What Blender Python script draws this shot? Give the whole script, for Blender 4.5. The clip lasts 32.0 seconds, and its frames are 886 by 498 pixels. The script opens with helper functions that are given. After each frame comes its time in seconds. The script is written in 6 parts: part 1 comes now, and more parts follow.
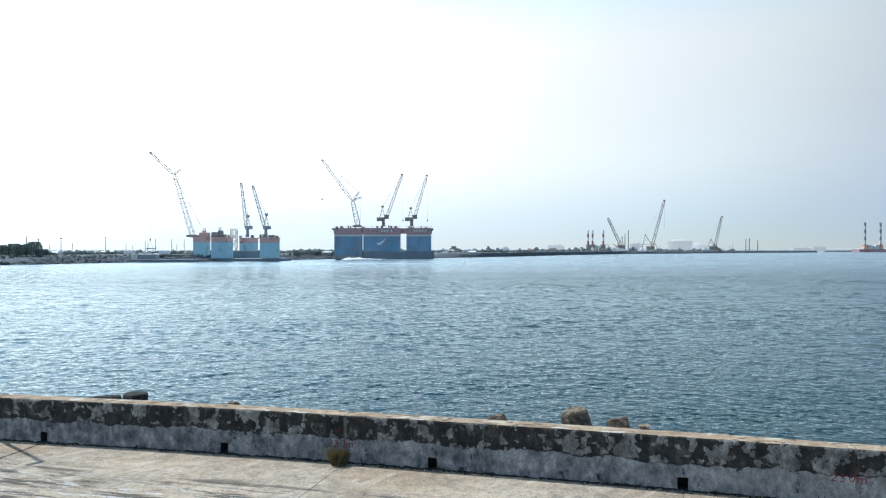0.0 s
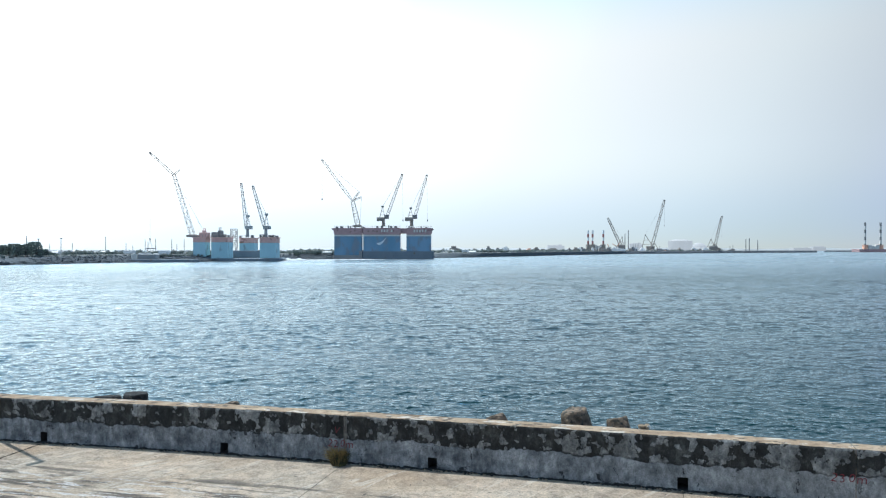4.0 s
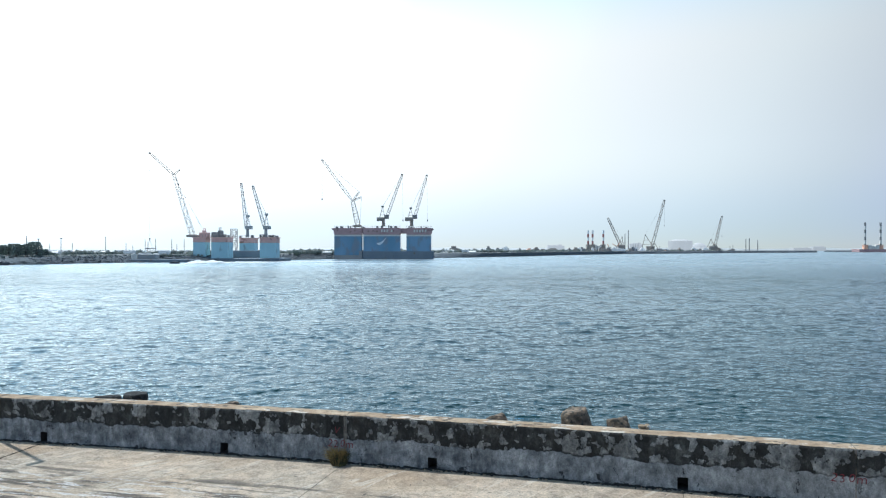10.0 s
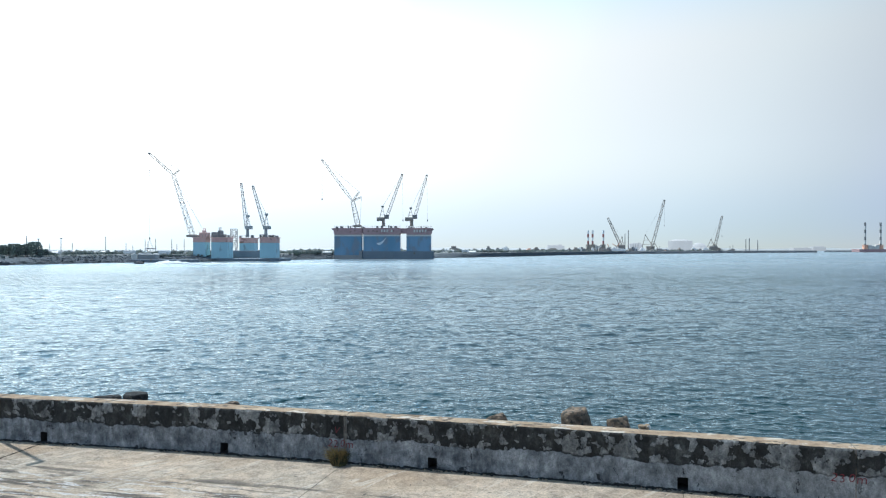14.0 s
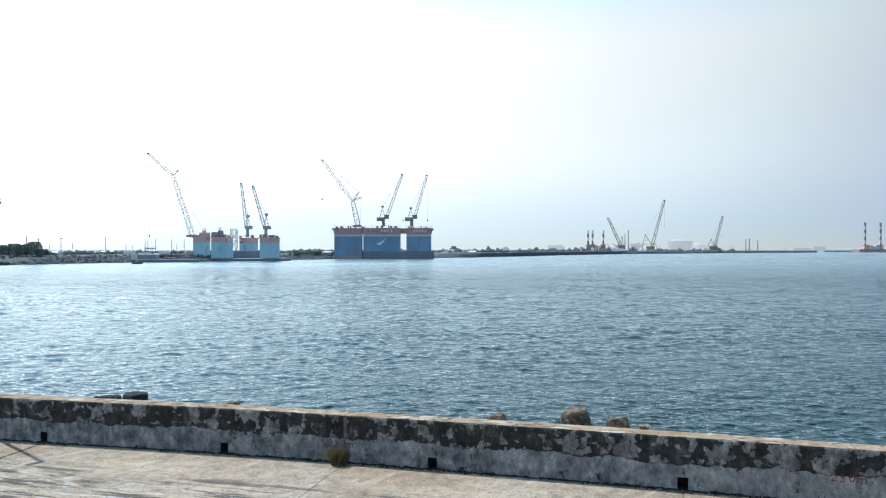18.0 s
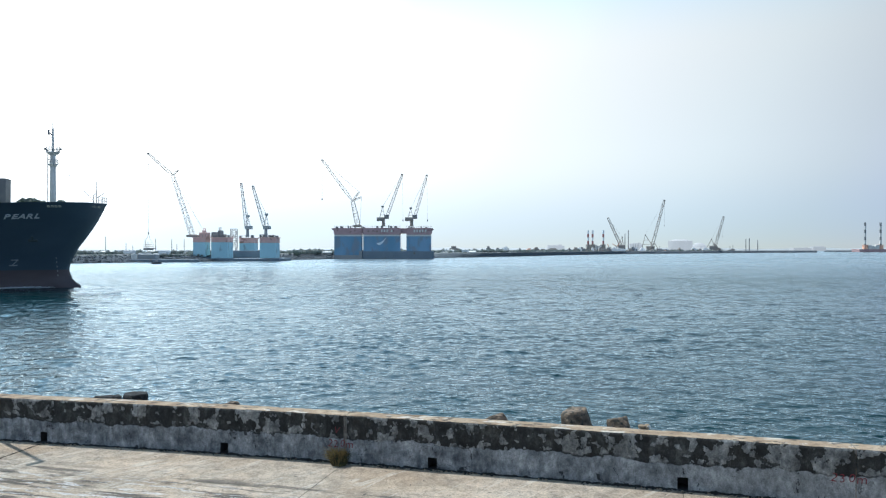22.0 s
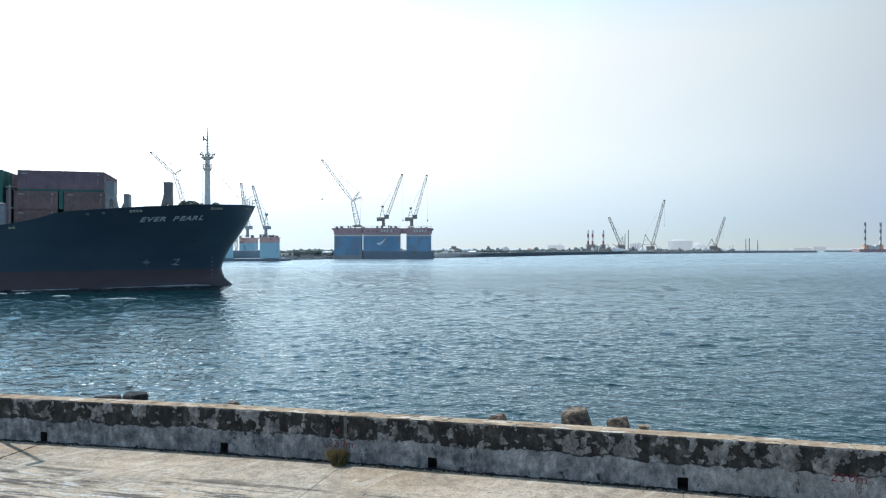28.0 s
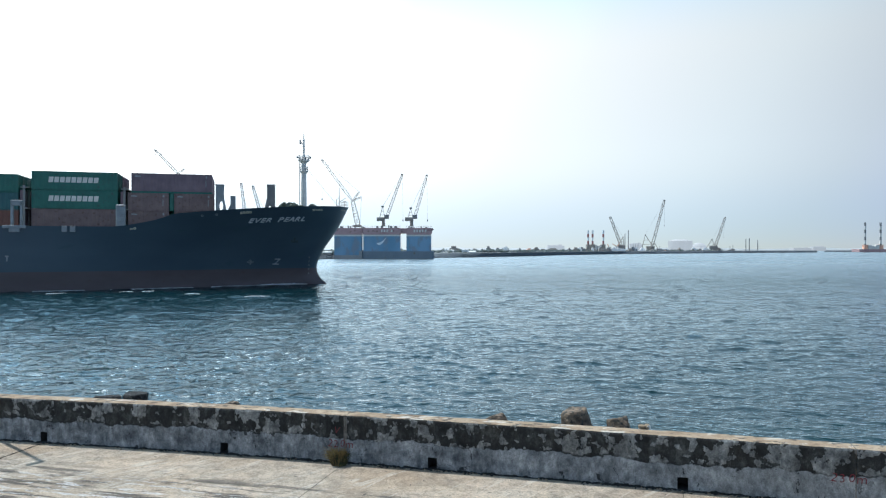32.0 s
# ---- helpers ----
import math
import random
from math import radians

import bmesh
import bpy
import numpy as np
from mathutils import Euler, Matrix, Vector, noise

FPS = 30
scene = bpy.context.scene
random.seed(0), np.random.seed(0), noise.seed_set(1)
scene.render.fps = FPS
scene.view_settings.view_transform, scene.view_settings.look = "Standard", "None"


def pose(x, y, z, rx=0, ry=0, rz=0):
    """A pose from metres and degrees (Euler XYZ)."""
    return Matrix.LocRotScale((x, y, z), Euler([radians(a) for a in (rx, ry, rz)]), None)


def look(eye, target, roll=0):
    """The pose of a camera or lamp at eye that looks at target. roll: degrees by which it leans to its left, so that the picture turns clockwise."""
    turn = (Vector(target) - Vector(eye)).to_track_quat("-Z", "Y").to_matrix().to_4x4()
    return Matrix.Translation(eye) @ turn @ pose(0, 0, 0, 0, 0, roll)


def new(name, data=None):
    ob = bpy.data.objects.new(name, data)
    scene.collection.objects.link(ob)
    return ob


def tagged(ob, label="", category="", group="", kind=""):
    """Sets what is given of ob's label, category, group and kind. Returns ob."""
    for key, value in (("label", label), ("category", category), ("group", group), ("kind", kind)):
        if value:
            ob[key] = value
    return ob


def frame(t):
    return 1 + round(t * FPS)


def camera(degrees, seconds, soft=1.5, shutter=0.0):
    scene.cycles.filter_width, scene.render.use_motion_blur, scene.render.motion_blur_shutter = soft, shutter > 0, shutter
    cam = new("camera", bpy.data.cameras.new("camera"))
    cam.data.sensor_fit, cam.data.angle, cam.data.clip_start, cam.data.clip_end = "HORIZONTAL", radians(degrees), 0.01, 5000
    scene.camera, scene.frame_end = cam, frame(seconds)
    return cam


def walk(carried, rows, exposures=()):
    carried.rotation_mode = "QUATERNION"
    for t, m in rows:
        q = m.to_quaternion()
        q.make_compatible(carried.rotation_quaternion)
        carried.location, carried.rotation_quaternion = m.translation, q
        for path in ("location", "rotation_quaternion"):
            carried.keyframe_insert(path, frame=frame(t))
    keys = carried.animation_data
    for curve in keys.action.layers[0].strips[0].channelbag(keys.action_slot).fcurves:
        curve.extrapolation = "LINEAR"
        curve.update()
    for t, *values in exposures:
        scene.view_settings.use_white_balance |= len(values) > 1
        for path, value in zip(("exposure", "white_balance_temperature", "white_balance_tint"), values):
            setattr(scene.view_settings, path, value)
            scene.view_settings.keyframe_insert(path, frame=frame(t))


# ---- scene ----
# ---- camera: stands still on a raised spot above the quay ----
cam = camera(62.5, 32.0, soft=1.2)
EYE = (0.0, 0.0, 4.78)
walk(cam, [(0.0, look(EYE, (0.0, 100.0, 4.78))), (32.0, look(EYE, (0.0, 100.0, 4.78)))],
     exposures=[(0.0, 0.0, 6000, 8), (32.0, 0.0, 6000, 8)])

# ---- world, sun, exposure ----
SEA = -1.45
SUN_EL, SUN_AZ = 68.0, 48.5          # degrees up; degrees to the left of the view
world = bpy.data.worlds.new("world")
scene.world = world
world.use_nodes = True
wn = world.node_tree
sky = wn.nodes.new("ShaderNodeTexSky")
sky.sky_type = "NISHITA"
sky.sun_disc = False
sky.sun_elevation = radians(SUN_EL)
sky.sun_rotation = radians(-SUN_AZ)
sky.air_density, sky.dust_density, sky.ozone_density, sky.altitude = 0.6, 0.0, 1.0, 0
sun = new("sun", bpy.data.lights.new("sun", "SUN"))
sun.data.energy, sun.data.angle, sun.data.color = 3.9, radians(0.6), (1.0, 0.96, 0.90)
sd = Vector((-math.sin(radians(SUN_AZ)) * math.cos(radians(SUN_EL)), math.cos(radians(SUN_AZ)) * math.cos(radians(SUN_EL)), math.sin(radians(SUN_EL))))
sun.matrix_world = look(sd * 50, (0, 0, 0))
# sea haze: forward scattering, whitest low down under the sun, added to the clear sky
geo = wn.nodes.new("ShaderNodeTexCoord")
dot = wn.nodes.new("ShaderNodeVectorMath")
dot.operation = "DOT_PRODUCT"
dot.inputs[1].default_value = (-math.sin(radians(SUN_AZ)) * math.cos(radians(35)), math.cos(radians(SUN_AZ)) * math.cos(radians(35)), math.sin(radians(35)))
wn.links.new(geo.outputs["Generated"], dot.inputs[0])
half = wn.nodes.new("ShaderNodeMapRange")
half.inputs[1].default_value, half.inputs[2].default_value = -1.0, 1.0
wn.links.new(dot.outputs["Value"], half.inputs[0])
ramp = wn.nodes.new("ShaderNodeValToRGB")
for pos, col in ((0.30, (0.130, 0.150, 0.172)), (0.50, (0.120, 0.124, 0.135)), (0.58, (0.138, 0.133, 0.137)), (0.62, (0.168, 0.166, 0.147)), (0.68, (0.224, 0.223, 0.194)), (0.77, (0.298, 0.285, 0.248)), (0.86, (0.40, 0.387, 0.34))):
    ramp.color_ramp.elements.new(pos).color = (*col, 1)
ramp.color_ramp.elements[0].color = (0.16, 0.188, 0.22, 1)
ramp.color_ramp.elements[-1].color = (0.92, 0.87, 0.765, 1)
wn.links.new(half.outputs[0], ramp.inputs[0])
# the haze thins out overhead
up = wn.nodes.new("ShaderNodeSeparateXYZ")
wn.links.new(geo.outputs["Generated"], up.inputs[0])
thin = wn.nodes.new("ShaderNodeMapRange")
thin.interpolation_type = "SMOOTHSTEP"
for i, v in ((1, 0.50), (2, 0.92), (3, 1.0), (4, 0.20)):
    thin.inputs[i].default_value = v
wn.links.new(up.outputs["Z"], thin.inputs[0])
veil = wn.nodes.new("ShaderNodeVectorMath")
veil.operation = "SCALE"
tint = wn.nodes.new("ShaderNodeMix")
tint.data_type, tint.blend_type = "RGBA", "MIX"
tint.inputs[6].default_value, tint.inputs[7].default_value = (1.0, 1.0, 1.0, 1), (0.56, 0.86, 1.16, 1)
band = wn.nodes.new("ShaderNodeMapRange")
band.interpolation_type = "SMOOTHSTEP"
band.inputs[1].default_value, band.inputs[2].default_value = 0.25, 0.40
wn.links.new(up.outputs["Z"], band.inputs[0])
wn.links.new(band.outputs[0], tint.inputs[0])
tinted = wn.nodes.new("ShaderNodeVectorMath")
tinted.operation = "MULTIPLY"
wn.links.new(ramp.outputs[0], tinted.inputs[0])
wn.links.new(tint.outputs[2], tinted.inputs[1])
cool = wn.nodes.new("ShaderNodeMix")
cool.data_type, cool.blend_type = "RGBA", "MIX"
cool.inputs[6].default_value, cool.inputs[7].default_value = (0.86, 0.95, 1.16, 1), (1.0, 1.0, 1.0, 1)
near_sea = wn.nodes.new("ShaderNodeMapRange")
near_sea.interpolation_type = "SMOOTHSTEP"
near_sea.inputs[1].default_value, near_sea.inputs[2].default_value = 0.0, 0.11
wn.links.new(up.outputs["Z"], near_sea.inputs[0])
wn.links.new(near_sea.outputs[0], cool.inputs[0])
cooled = wn.nodes.new("ShaderNodeVectorMath")
cooled.operation = "MULTIPLY"
wn.links.new(tinted.outputs[0], cooled.inputs[0])
wn.links.new(cool.outputs[2], cooled.inputs[1])
wn.links.new(cooled.outputs[0], veil.inputs[0])
# and it is greyer where one looks through most of it, along the horizon
low = wn.nodes.new("ShaderNodeMapRange")
low.interpolation_type = "SMOOTHSTEP"
for i, v in ((1, -0.10), (2, 0.14), (3, 0.25), (4, 1.0)):
    low.inputs[i].default_value = v
wn.links.new(up.outputs["Z"], low.inputs[0])
depth = wn.nodes.new("ShaderNodeMath")
depth.operation = "MULTIPLY"
wn.links.new(thin.outputs[0], depth.inputs[0])
wn.links.new(low.outputs[0], depth.inputs[1])
wn.links.new(depth.outputs[0], veil.inputs["Scale"])
haze = wn.nodes.new("ShaderNodeBackground")
haze.inputs[1].default_value = 3.0
wn.links.new(veil.outputs[0], haze.inputs[0])
wn.links.new(sky.outputs[0], wn.nodes["Background"].inputs[0])
wn.nodes["Background"].inputs[1].default_value = 0.0465
both = wn.nodes.new("ShaderNodeAddShader")
wn.links.new(wn.nodes["Background"].outputs[0], both.inputs[0])
wn.links.new(haze.outputs[0], both.inputs[1])
wn.links.new(both.outputs[0], wn.nodes["World Output"].inputs[0])


# ---- materials ----
def mat(name, c1, c2, scale=2.0, rough=0.7, metal=0.0, bump=0.0, fine=30.0, stain=None, amount=0.0, stretch=(1, 1, 1), spec=0.5, vary=0.0):
    """Two-tone painted or mineral surface: broad noise between c1 and c2, fine grain as relief, stains of a third colour."""
    m = bpy.data.materials.new(name)
    m.use_nodes = True
    nt = m.node_tree
    nd, lk = nt.nodes, nt.links
    p = nd["Principled BSDF"]
    tc = nd.new("ShaderNodeTexCoord")
    mp = nd.new("ShaderNodeMapping")
    mp.inputs["Scale"].default_value = stretch
    lk.new(tc.outputs["Object"], mp.inputs[0])
    n1 = nd.new("ShaderNodeTexNoise")
    n1.inputs["Scale"].default_value, n1.inputs["Detail"].default_value = scale, 8
    lk.new(mp.outputs[0], n1.inputs[0])
    r1 = nd.new("ShaderNodeValToRGB")
    r1.color_ramp.elements[0].position, r1.color_ramp.elements[1].position = 0.32, 0.68
    r1.color_ramp.elements[0].color, r1.color_ramp.elements[1].color = (*c1, 1), (*c2, 1)
    lk.new(n1.outputs[0], r1.inputs[0])
    col = r1.outputs[0]
    if stain:
        n2 = nd.new("ShaderNodeTexNoise")
        n2.inputs["Scale"].default_value, n2.inputs["Detail"].default_value = scale * 2.7, 10
        lk.new(mp.outputs[0], n2.inputs[0])
        r2 = nd.new("ShaderNodeValToRGB")
        r2.color_ramp.elements[0].position, r2.color_ramp.elements[1].position = 0.62 - amount * 0.3, 0.72 - amount * 0.3
        lk.new(n2.outputs[0], r2.inputs[0])
        mx = nd.new("ShaderNodeMixRGB")
        mx.inputs[2].default_value = (*stain, 1)
        lk.new(r2.outputs[0], mx.inputs[0])
        lk.new(col, mx.inputs[1])
        col = mx.outputs[0]
    if vary:
        oi = nd.new("ShaderNodeObjectInfo")
        mr = nd.new("ShaderNodeMapRange")
        mr.inputs[3].default_value, mr.inputs[4].default_value = 1 - vary, 1 + vary
        lk.new(oi.outputs["Random"], mr.inputs[0])
        hs = nd.new("ShaderNodeHueSaturation")
        lk.new(mr.outputs[0], hs.inputs["Value"])
        lk.new(col, hs.inputs["Color"])
        col = hs.outputs[0]
    lk.new(col, p.inputs["Base Color"])
    p.inputs["Roughness"].default_value, p.inputs["Metallic"].default_value = rough, metal
    p.inputs["Specular IOR Level"].default_value = spec
    if bump:
        n3 = nd.new("ShaderNodeTexNoise")
        n3.inputs["Scale"].default_value, n3.inputs["Detail"].default_value = fine, 6
        lk.new(mp.outputs[0], n3.inputs[0])
        bp = nd.new("ShaderNodeBump")
        bp.inputs["Strength"].default_value, bp.inputs["Distance"].default_value = bump, 0.05
        lk.new(n3.outputs[0], bp.inputs["Height"])
        lk.new(bp.outputs[0], p.inputs["Normal"])
    return m


def ramp_of(nd, lk, src, stops):
    r = nd.new("ShaderNodeValToRGB")
    r.color_ramp.elements[0].position, r.color_ramp.elements[0].color = stops[0][0], (*stops[0][1], 1)
    r.color_ramp.elements[1].position, r.color_ramp.elements[1].color = stops[-1][0], (*stops[-1][1], 1)
    for pos, col in stops[1:-1]:
        r.color_ramp.elements.new(pos).color = (*col, 1)
    lk.new(src, r.inputs[0])
    return r.outputs[0]


def noise_of(nd, lk, src, scale, detail=6, rough=0.55, stretch=None, rot=0.0):
    if stretch:
        mp = nd.new("ShaderNodeMapping")
        mp.vector_type = "POINT"
        mp.inputs["Scale"].default_value = stretch
        if rot:
            r = nd.new("ShaderNodeMapping")
            r.inputs["Rotation"].default_value = (0, 0, rot)
            lk.new(src, r.inputs[0])
            src = r.outputs[0]
        lk.new(src, mp.inputs[0])
        src = mp.outputs[0]
    n = nd.new("ShaderNodeTexNoise")
    n.inputs["Scale"].default_value, n.inputs["Detail"].default_value, n.inputs["Roughness"].default_value = scale, detail, rough
    lk.new(src, n.inputs[0])
    return n.outputs[0]


def step_of(nd, lk, src, lo, hi):
    m = nd.new("ShaderNodeMapRange")
    m.inputs[1].default_value, m.inputs[2].default_value = lo, hi
    lk.new(src, m.inputs[0])
    return m.outputs[0]


def math_of(nd, lk, op, a, b):
    m = nd.new("ShaderNodeMath")
    m.operation = op
    for i, v in enumerate((a, b)):
        if isinstance(v, (int, float)):
            m.inputs[i].default_value = v
        else:
            lk.new(v, m.inputs[i])
    return m.outputs[0]


def mix_of(nd, lk, fac, a, b, blend="MIX"):
    m = nd.new("ShaderNodeMixRGB")
    m.blend_type = blend
    for i, v in enumerate((fac, a, b)):
        if isinstance(v, (int, float)):
            m.inputs[i].default_value = v
        elif isinstance(v, tuple):
            m.inputs[i].default_value = (*v, 1)
        else:
            lk.new(v, m.inputs[i])
    return m.outputs[0]


def bump_of(nd, lk, p, src, strength, dist, under=None):
    b = nd.new("ShaderNodeBump")
    b.inputs["Strength"].default_value, b.inputs["Distance"].default_value = strength, dist
    lk.new(src, b.inputs["Height"])
    if under:
        lk.new(under, b.inputs["Normal"])
    lk.new(b.outputs[0], p.inputs["Normal"])
    return b.outputs[0]


def water_material():
    """Choppy sea: ripples as relief; farther out the ripples merge into a rougher sheet with wind lanes."""
    m = bpy.data.materials.new("sea_water")
    m.use_nodes = True
    nd, lk = m.node_tree.nodes, m.node_tree.links
    p = nd["Principled BSDF"]
    p.inputs["Specular IOR Level"].default_value = 0.0
    gloss, mirror, sheet = nd.new("ShaderNodeBsdfGlossy"), nd.new("ShaderNodeFresnel"), nd.new("ShaderNodeMixShader")
    gloss.inputs["Color"].default_value = (0.82, 0.93, 1.0, 1)
    mirror.inputs["IOR"].default_value = 1.34
    tc = nd.new("ShaderNodeTexCoord").outputs["Object"]
    sx = nd.new("ShaderNodeSeparateXYZ")
    lk.new(tc, sx.inputs[0])
    lanes = noise_of(nd, lk, tc, 1.0, 6, 0.6, (0.010, 0.050, 1))
    col = ramp_of(nd, lk, lanes, [(0.3, (0.0026, 0.0165, 0.0200)), (0.5, (0.0032, 0.0212, 0.0245)), (0.7, (0.0045, 0.0290, 0.0300))])
    lk.new(col, p.inputs["Base Color"])
    mid = step_of(nd, lk, sx.outputs["Y"], 40.0, 140.0)
    far = step_of(nd, lk, sx.outputs["Y"], 140.0, 300.0)
    wind = step_of(nd, lk, lanes, 0.30, 0.70)
    rough = math_of(nd, lk, "ADD", 0.02, math_of(nd, lk, "MULTIPLY", mid, 0.06))
    rough = math_of(nd, lk, "ADD", rough, math_of(nd, lk, "MULTIPLY", far, math_of(nd, lk, "ADD", 0.12, math_of(nd, lk, "MULTIPLY", wind, 0.16))))
    lk.new(rough, gloss.inputs["Roughness"])
    # far seas: long low crests in wind lanes
    swell = math_of(nd, lk, "MULTIPLY", noise_of(nd, lk, tc, 0.22, 8, 0.6, (0.45, 1, 1), 0.12), math_of(nd, lk, "MULTIPLY", mid, math_of(nd, lk, "ADD", 0.35, wind)))
    b2 = bump_of(nd, lk, p, swell, 1.0, 0.55)
    # chop on the backs of the waves, then the finest ripples near by
    b2 = bump_of(nd, lk, p, noise_of(nd, lk, tc, 0.85, 3.5, 0.55, (0.38, 1, 1), -0.5), 1.0, 0.19, b2)
    b2 = bump_of(nd, lk, p, noise_of(nd, lk, tc, 1.5, 3.5, 0.55, (0.42, 1, 1), 0.35), 1.0, 0.13, b2)
    fine = math_of(nd, lk, "MULTIPLY", noise_of(nd, lk, tc, 4.2, 5, 0.55, (0.6, 1, 1), 0.2), math_of(nd, lk, "SUBTRACT", 1.0, mid))
    b2 = bump_of(nd, lk, p, fine, 0.9, 0.045, b2)
    lk.new(b2, gloss.inputs["Normal"])
    lk.new(b2, mirror.inputs["Normal"])
    lk.new(mirror.outputs[0], sheet.inputs[0])
    lk.new(p.outputs[0], sheet.inputs[1])
    lk.new(gloss.outputs[0], sheet.inputs[2])
    lk.new(sheet.outputs[0], nd["Material Output"].inputs[0])
    return m


def wall_material():
    """Seawall face: smooth grey render on the lower half, black mould with flaked pale skin above."""
    m = bpy.data.materials.new("seawall_face")
    m.use_nodes = True
    nd, lk = m.node_tree.nodes, m.node_tree.links
    p = nd["Principled BSDF"]
    p.inputs["Roughness"].default_value = 0.92
    tc = nd.new("ShaderNodeTexCoord").outputs["Object"]
    sx = nd.new("ShaderNodeSeparateXYZ")
    lk.new(tc, sx.inputs[0])
    # the render's upper edge: scalloped, with a dark lip
    edge = math_of(nd, lk, "ADD", math_of(nd, lk, "MULTIPLY", noise_of(nd, lk, tc, 1.1, 4, 0.5, (1, 1, 0.4)), 0.26), math_of(nd, lk, "MULTIPLY", noise_of(nd, lk, tc, 6, 6, 0.62), 0.19))
    height = math_of(nd, lk, "ADD", edge, sx.outputs["Z"])
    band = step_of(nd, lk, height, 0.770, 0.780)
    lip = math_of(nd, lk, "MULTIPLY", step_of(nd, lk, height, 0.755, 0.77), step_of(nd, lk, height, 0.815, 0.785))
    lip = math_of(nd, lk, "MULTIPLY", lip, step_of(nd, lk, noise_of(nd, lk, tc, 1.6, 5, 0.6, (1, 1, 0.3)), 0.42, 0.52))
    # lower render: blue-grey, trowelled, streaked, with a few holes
    low = ramp_of(nd, lk, noise_of(nd, lk, tc, 2.3, 10, 0.66), [(0.36, (0.098, 0.110, 0.124)), (0.5, (0.215, 0.232, 0.248)), (0.64, (0.370, 0.385, 0.398))])
    low = mix_of(nd, lk, 0.75, low, ramp_of(nd, lk, noise_of(nd, lk, tc, 6.5, 7, 0.66, (1, 1, 0.22)), [(0.36, (0.58, 0.59, 0.61)), (0.64, (1.12, 1.12, 1.12))]), "MULTIPLY")
    # and a paler tone mixed in towards positive X, with a ragged start
    paler_x = step_of(nd, lk, math_of(nd, lk, "ADD", sx.outputs["X"], math_of(nd, lk, "MULTIPLY", noise_of(nd, lk, tc, 0.5, 5, 0.6), 5.0)), 4.0, 9.0)
    low = mix_of(nd, lk, math_of(nd, lk, "MULTIPLY", paler_x, 0.45), low, (0.36, 0.365, 0.36))
    low = mix_of(nd, lk, 0.8, low, ramp_of(nd, lk, noise_of(nd, lk, tc, 9, 8, 0.7, (1, 1, 0.6)), [(0.36, (0.50, 0.51, 0.53)), (0.5, (1.0, 1.0, 1.0)), (0.64, (1.42, 1.42, 1.40))]), "MULTIPLY")
    pits = step_of(nd, lk, noise_of(nd, lk, tc, 4.2, 5, 0.6, (1, 1, 0.7)), 0.645, 0.66)
    low = mix_of(nd, lk, math_of(nd, lk, "MULTIPLY", pits, 0.9), low, (0.020, 0.022, 0.025))
    fiss = math_of(nd, lk, "ABSOLUTE", math_of(nd, lk, "SUBTRACT", noise_of(nd, lk, tc, 0.8, 5, 0.6), 0.5), 0.0)
    fiss = math_of(nd, lk, "MULTIPLY", step_of(nd, lk, fiss, 0.0040, 0.0015), step_of(nd, lk, noise_of(nd, lk, tc, 0.6, 2, 0.5, (1, 1, 1)), 0.5, 0.56))
    low = mix_of(nd, lk, math_of(nd, lk, "MULTIPLY", fiss, 0.8), low, (0.015, 0.016, 0.018))
    foot = math_of(nd, lk, "ADD", math_of(nd, lk, "MULTIPLY", noise_of(nd, lk, tc, 6, 7, 0.62), 0.16), sx.outputs["Z"])
    low = mix_of(nd, lk, step_of(nd, lk, foot, 0.118, 0.108), low, (0.016, 0.018, 0.02))
    # upper: mould over old concrete, smooth pale skin where it flaked, more of it farther on along the wall
    mould = ramp_of(nd, lk, noise_of(nd, lk, tc, 4.2, 10, 0.68, (1, 1, 0.7)), [(0.34, (0.007, 0.0075, 0.008)), (0.52, (0.030, 0.032, 0.032)), (0.68, (0.100, 0.103, 0.100))])
    bias = math_of(nd, lk, "MULTIPLY", step_of(nd, lk, sx.outputs["X"], 1.0, 7.0), 0.075)
    fl = math_of(nd, lk, "ADD", noise_of(nd, lk, tc, 2.7, 7, 0.56, (1, 1, 0.85)), bias)
    fl = math_of(nd, lk, "ADD", fl, math_of(nd, lk, "MULTIPLY", noise_of(nd, lk, tc, 13, 5, 0.6), 0.05))
    flake = step_of(nd, lk, fl, 0.586, 0.593)
    rim = math_of(nd, lk, "MULTIPLY", step_of(nd, lk, fl, 0.559, 0.581), step_of(nd, lk, fl, 0.596, 0.586))
    small = step_of(nd, lk, noise_of(nd, lk, tc, 5.0, 3, 0.45), 0.60, 0.61)
    fl = math_of(nd, lk, "MAXIMUM", flake, small)
    tone = ramp_of(nd, lk, noise_of(nd, lk, tc, 4.6, 9, 0.68), [(0.34, (0.100, 0.104, 0.106)), (0.66, (0.330, 0.336, 0.335))])
    high = mix_of(nd, lk, fl, mould, tone)
    high = mix_of(nd, lk, math_of(nd, lk, "MULTIPLY", rim, 0.5), high, (0.012, 0.012, 0.011))
    high = mix_of(nd, lk, 0.85, high, ramp_of(nd, lk, noise_of(nd, lk, tc, 11, 8, 0.72, (1, 1, 0.7)), [(0.36, (0.45, 0.45, 0.46)), (0.5, (1.0, 1.0, 0.98)), (0.64, (1.6, 1.55, 1.45))]), "MULTIPLY")
    drip = ramp_of(nd, lk, noise_of(nd, lk, tc, 3.4, 5, 0.6, (1, 1, 0.12)), [(0.40, (0.42, 0.42, 0.42)), (0.6, (1.05, 1.05, 1.05))])
    high = mix_of(nd, lk, 0.7, high, drip, "MULTIPLY")
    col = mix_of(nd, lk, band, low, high)
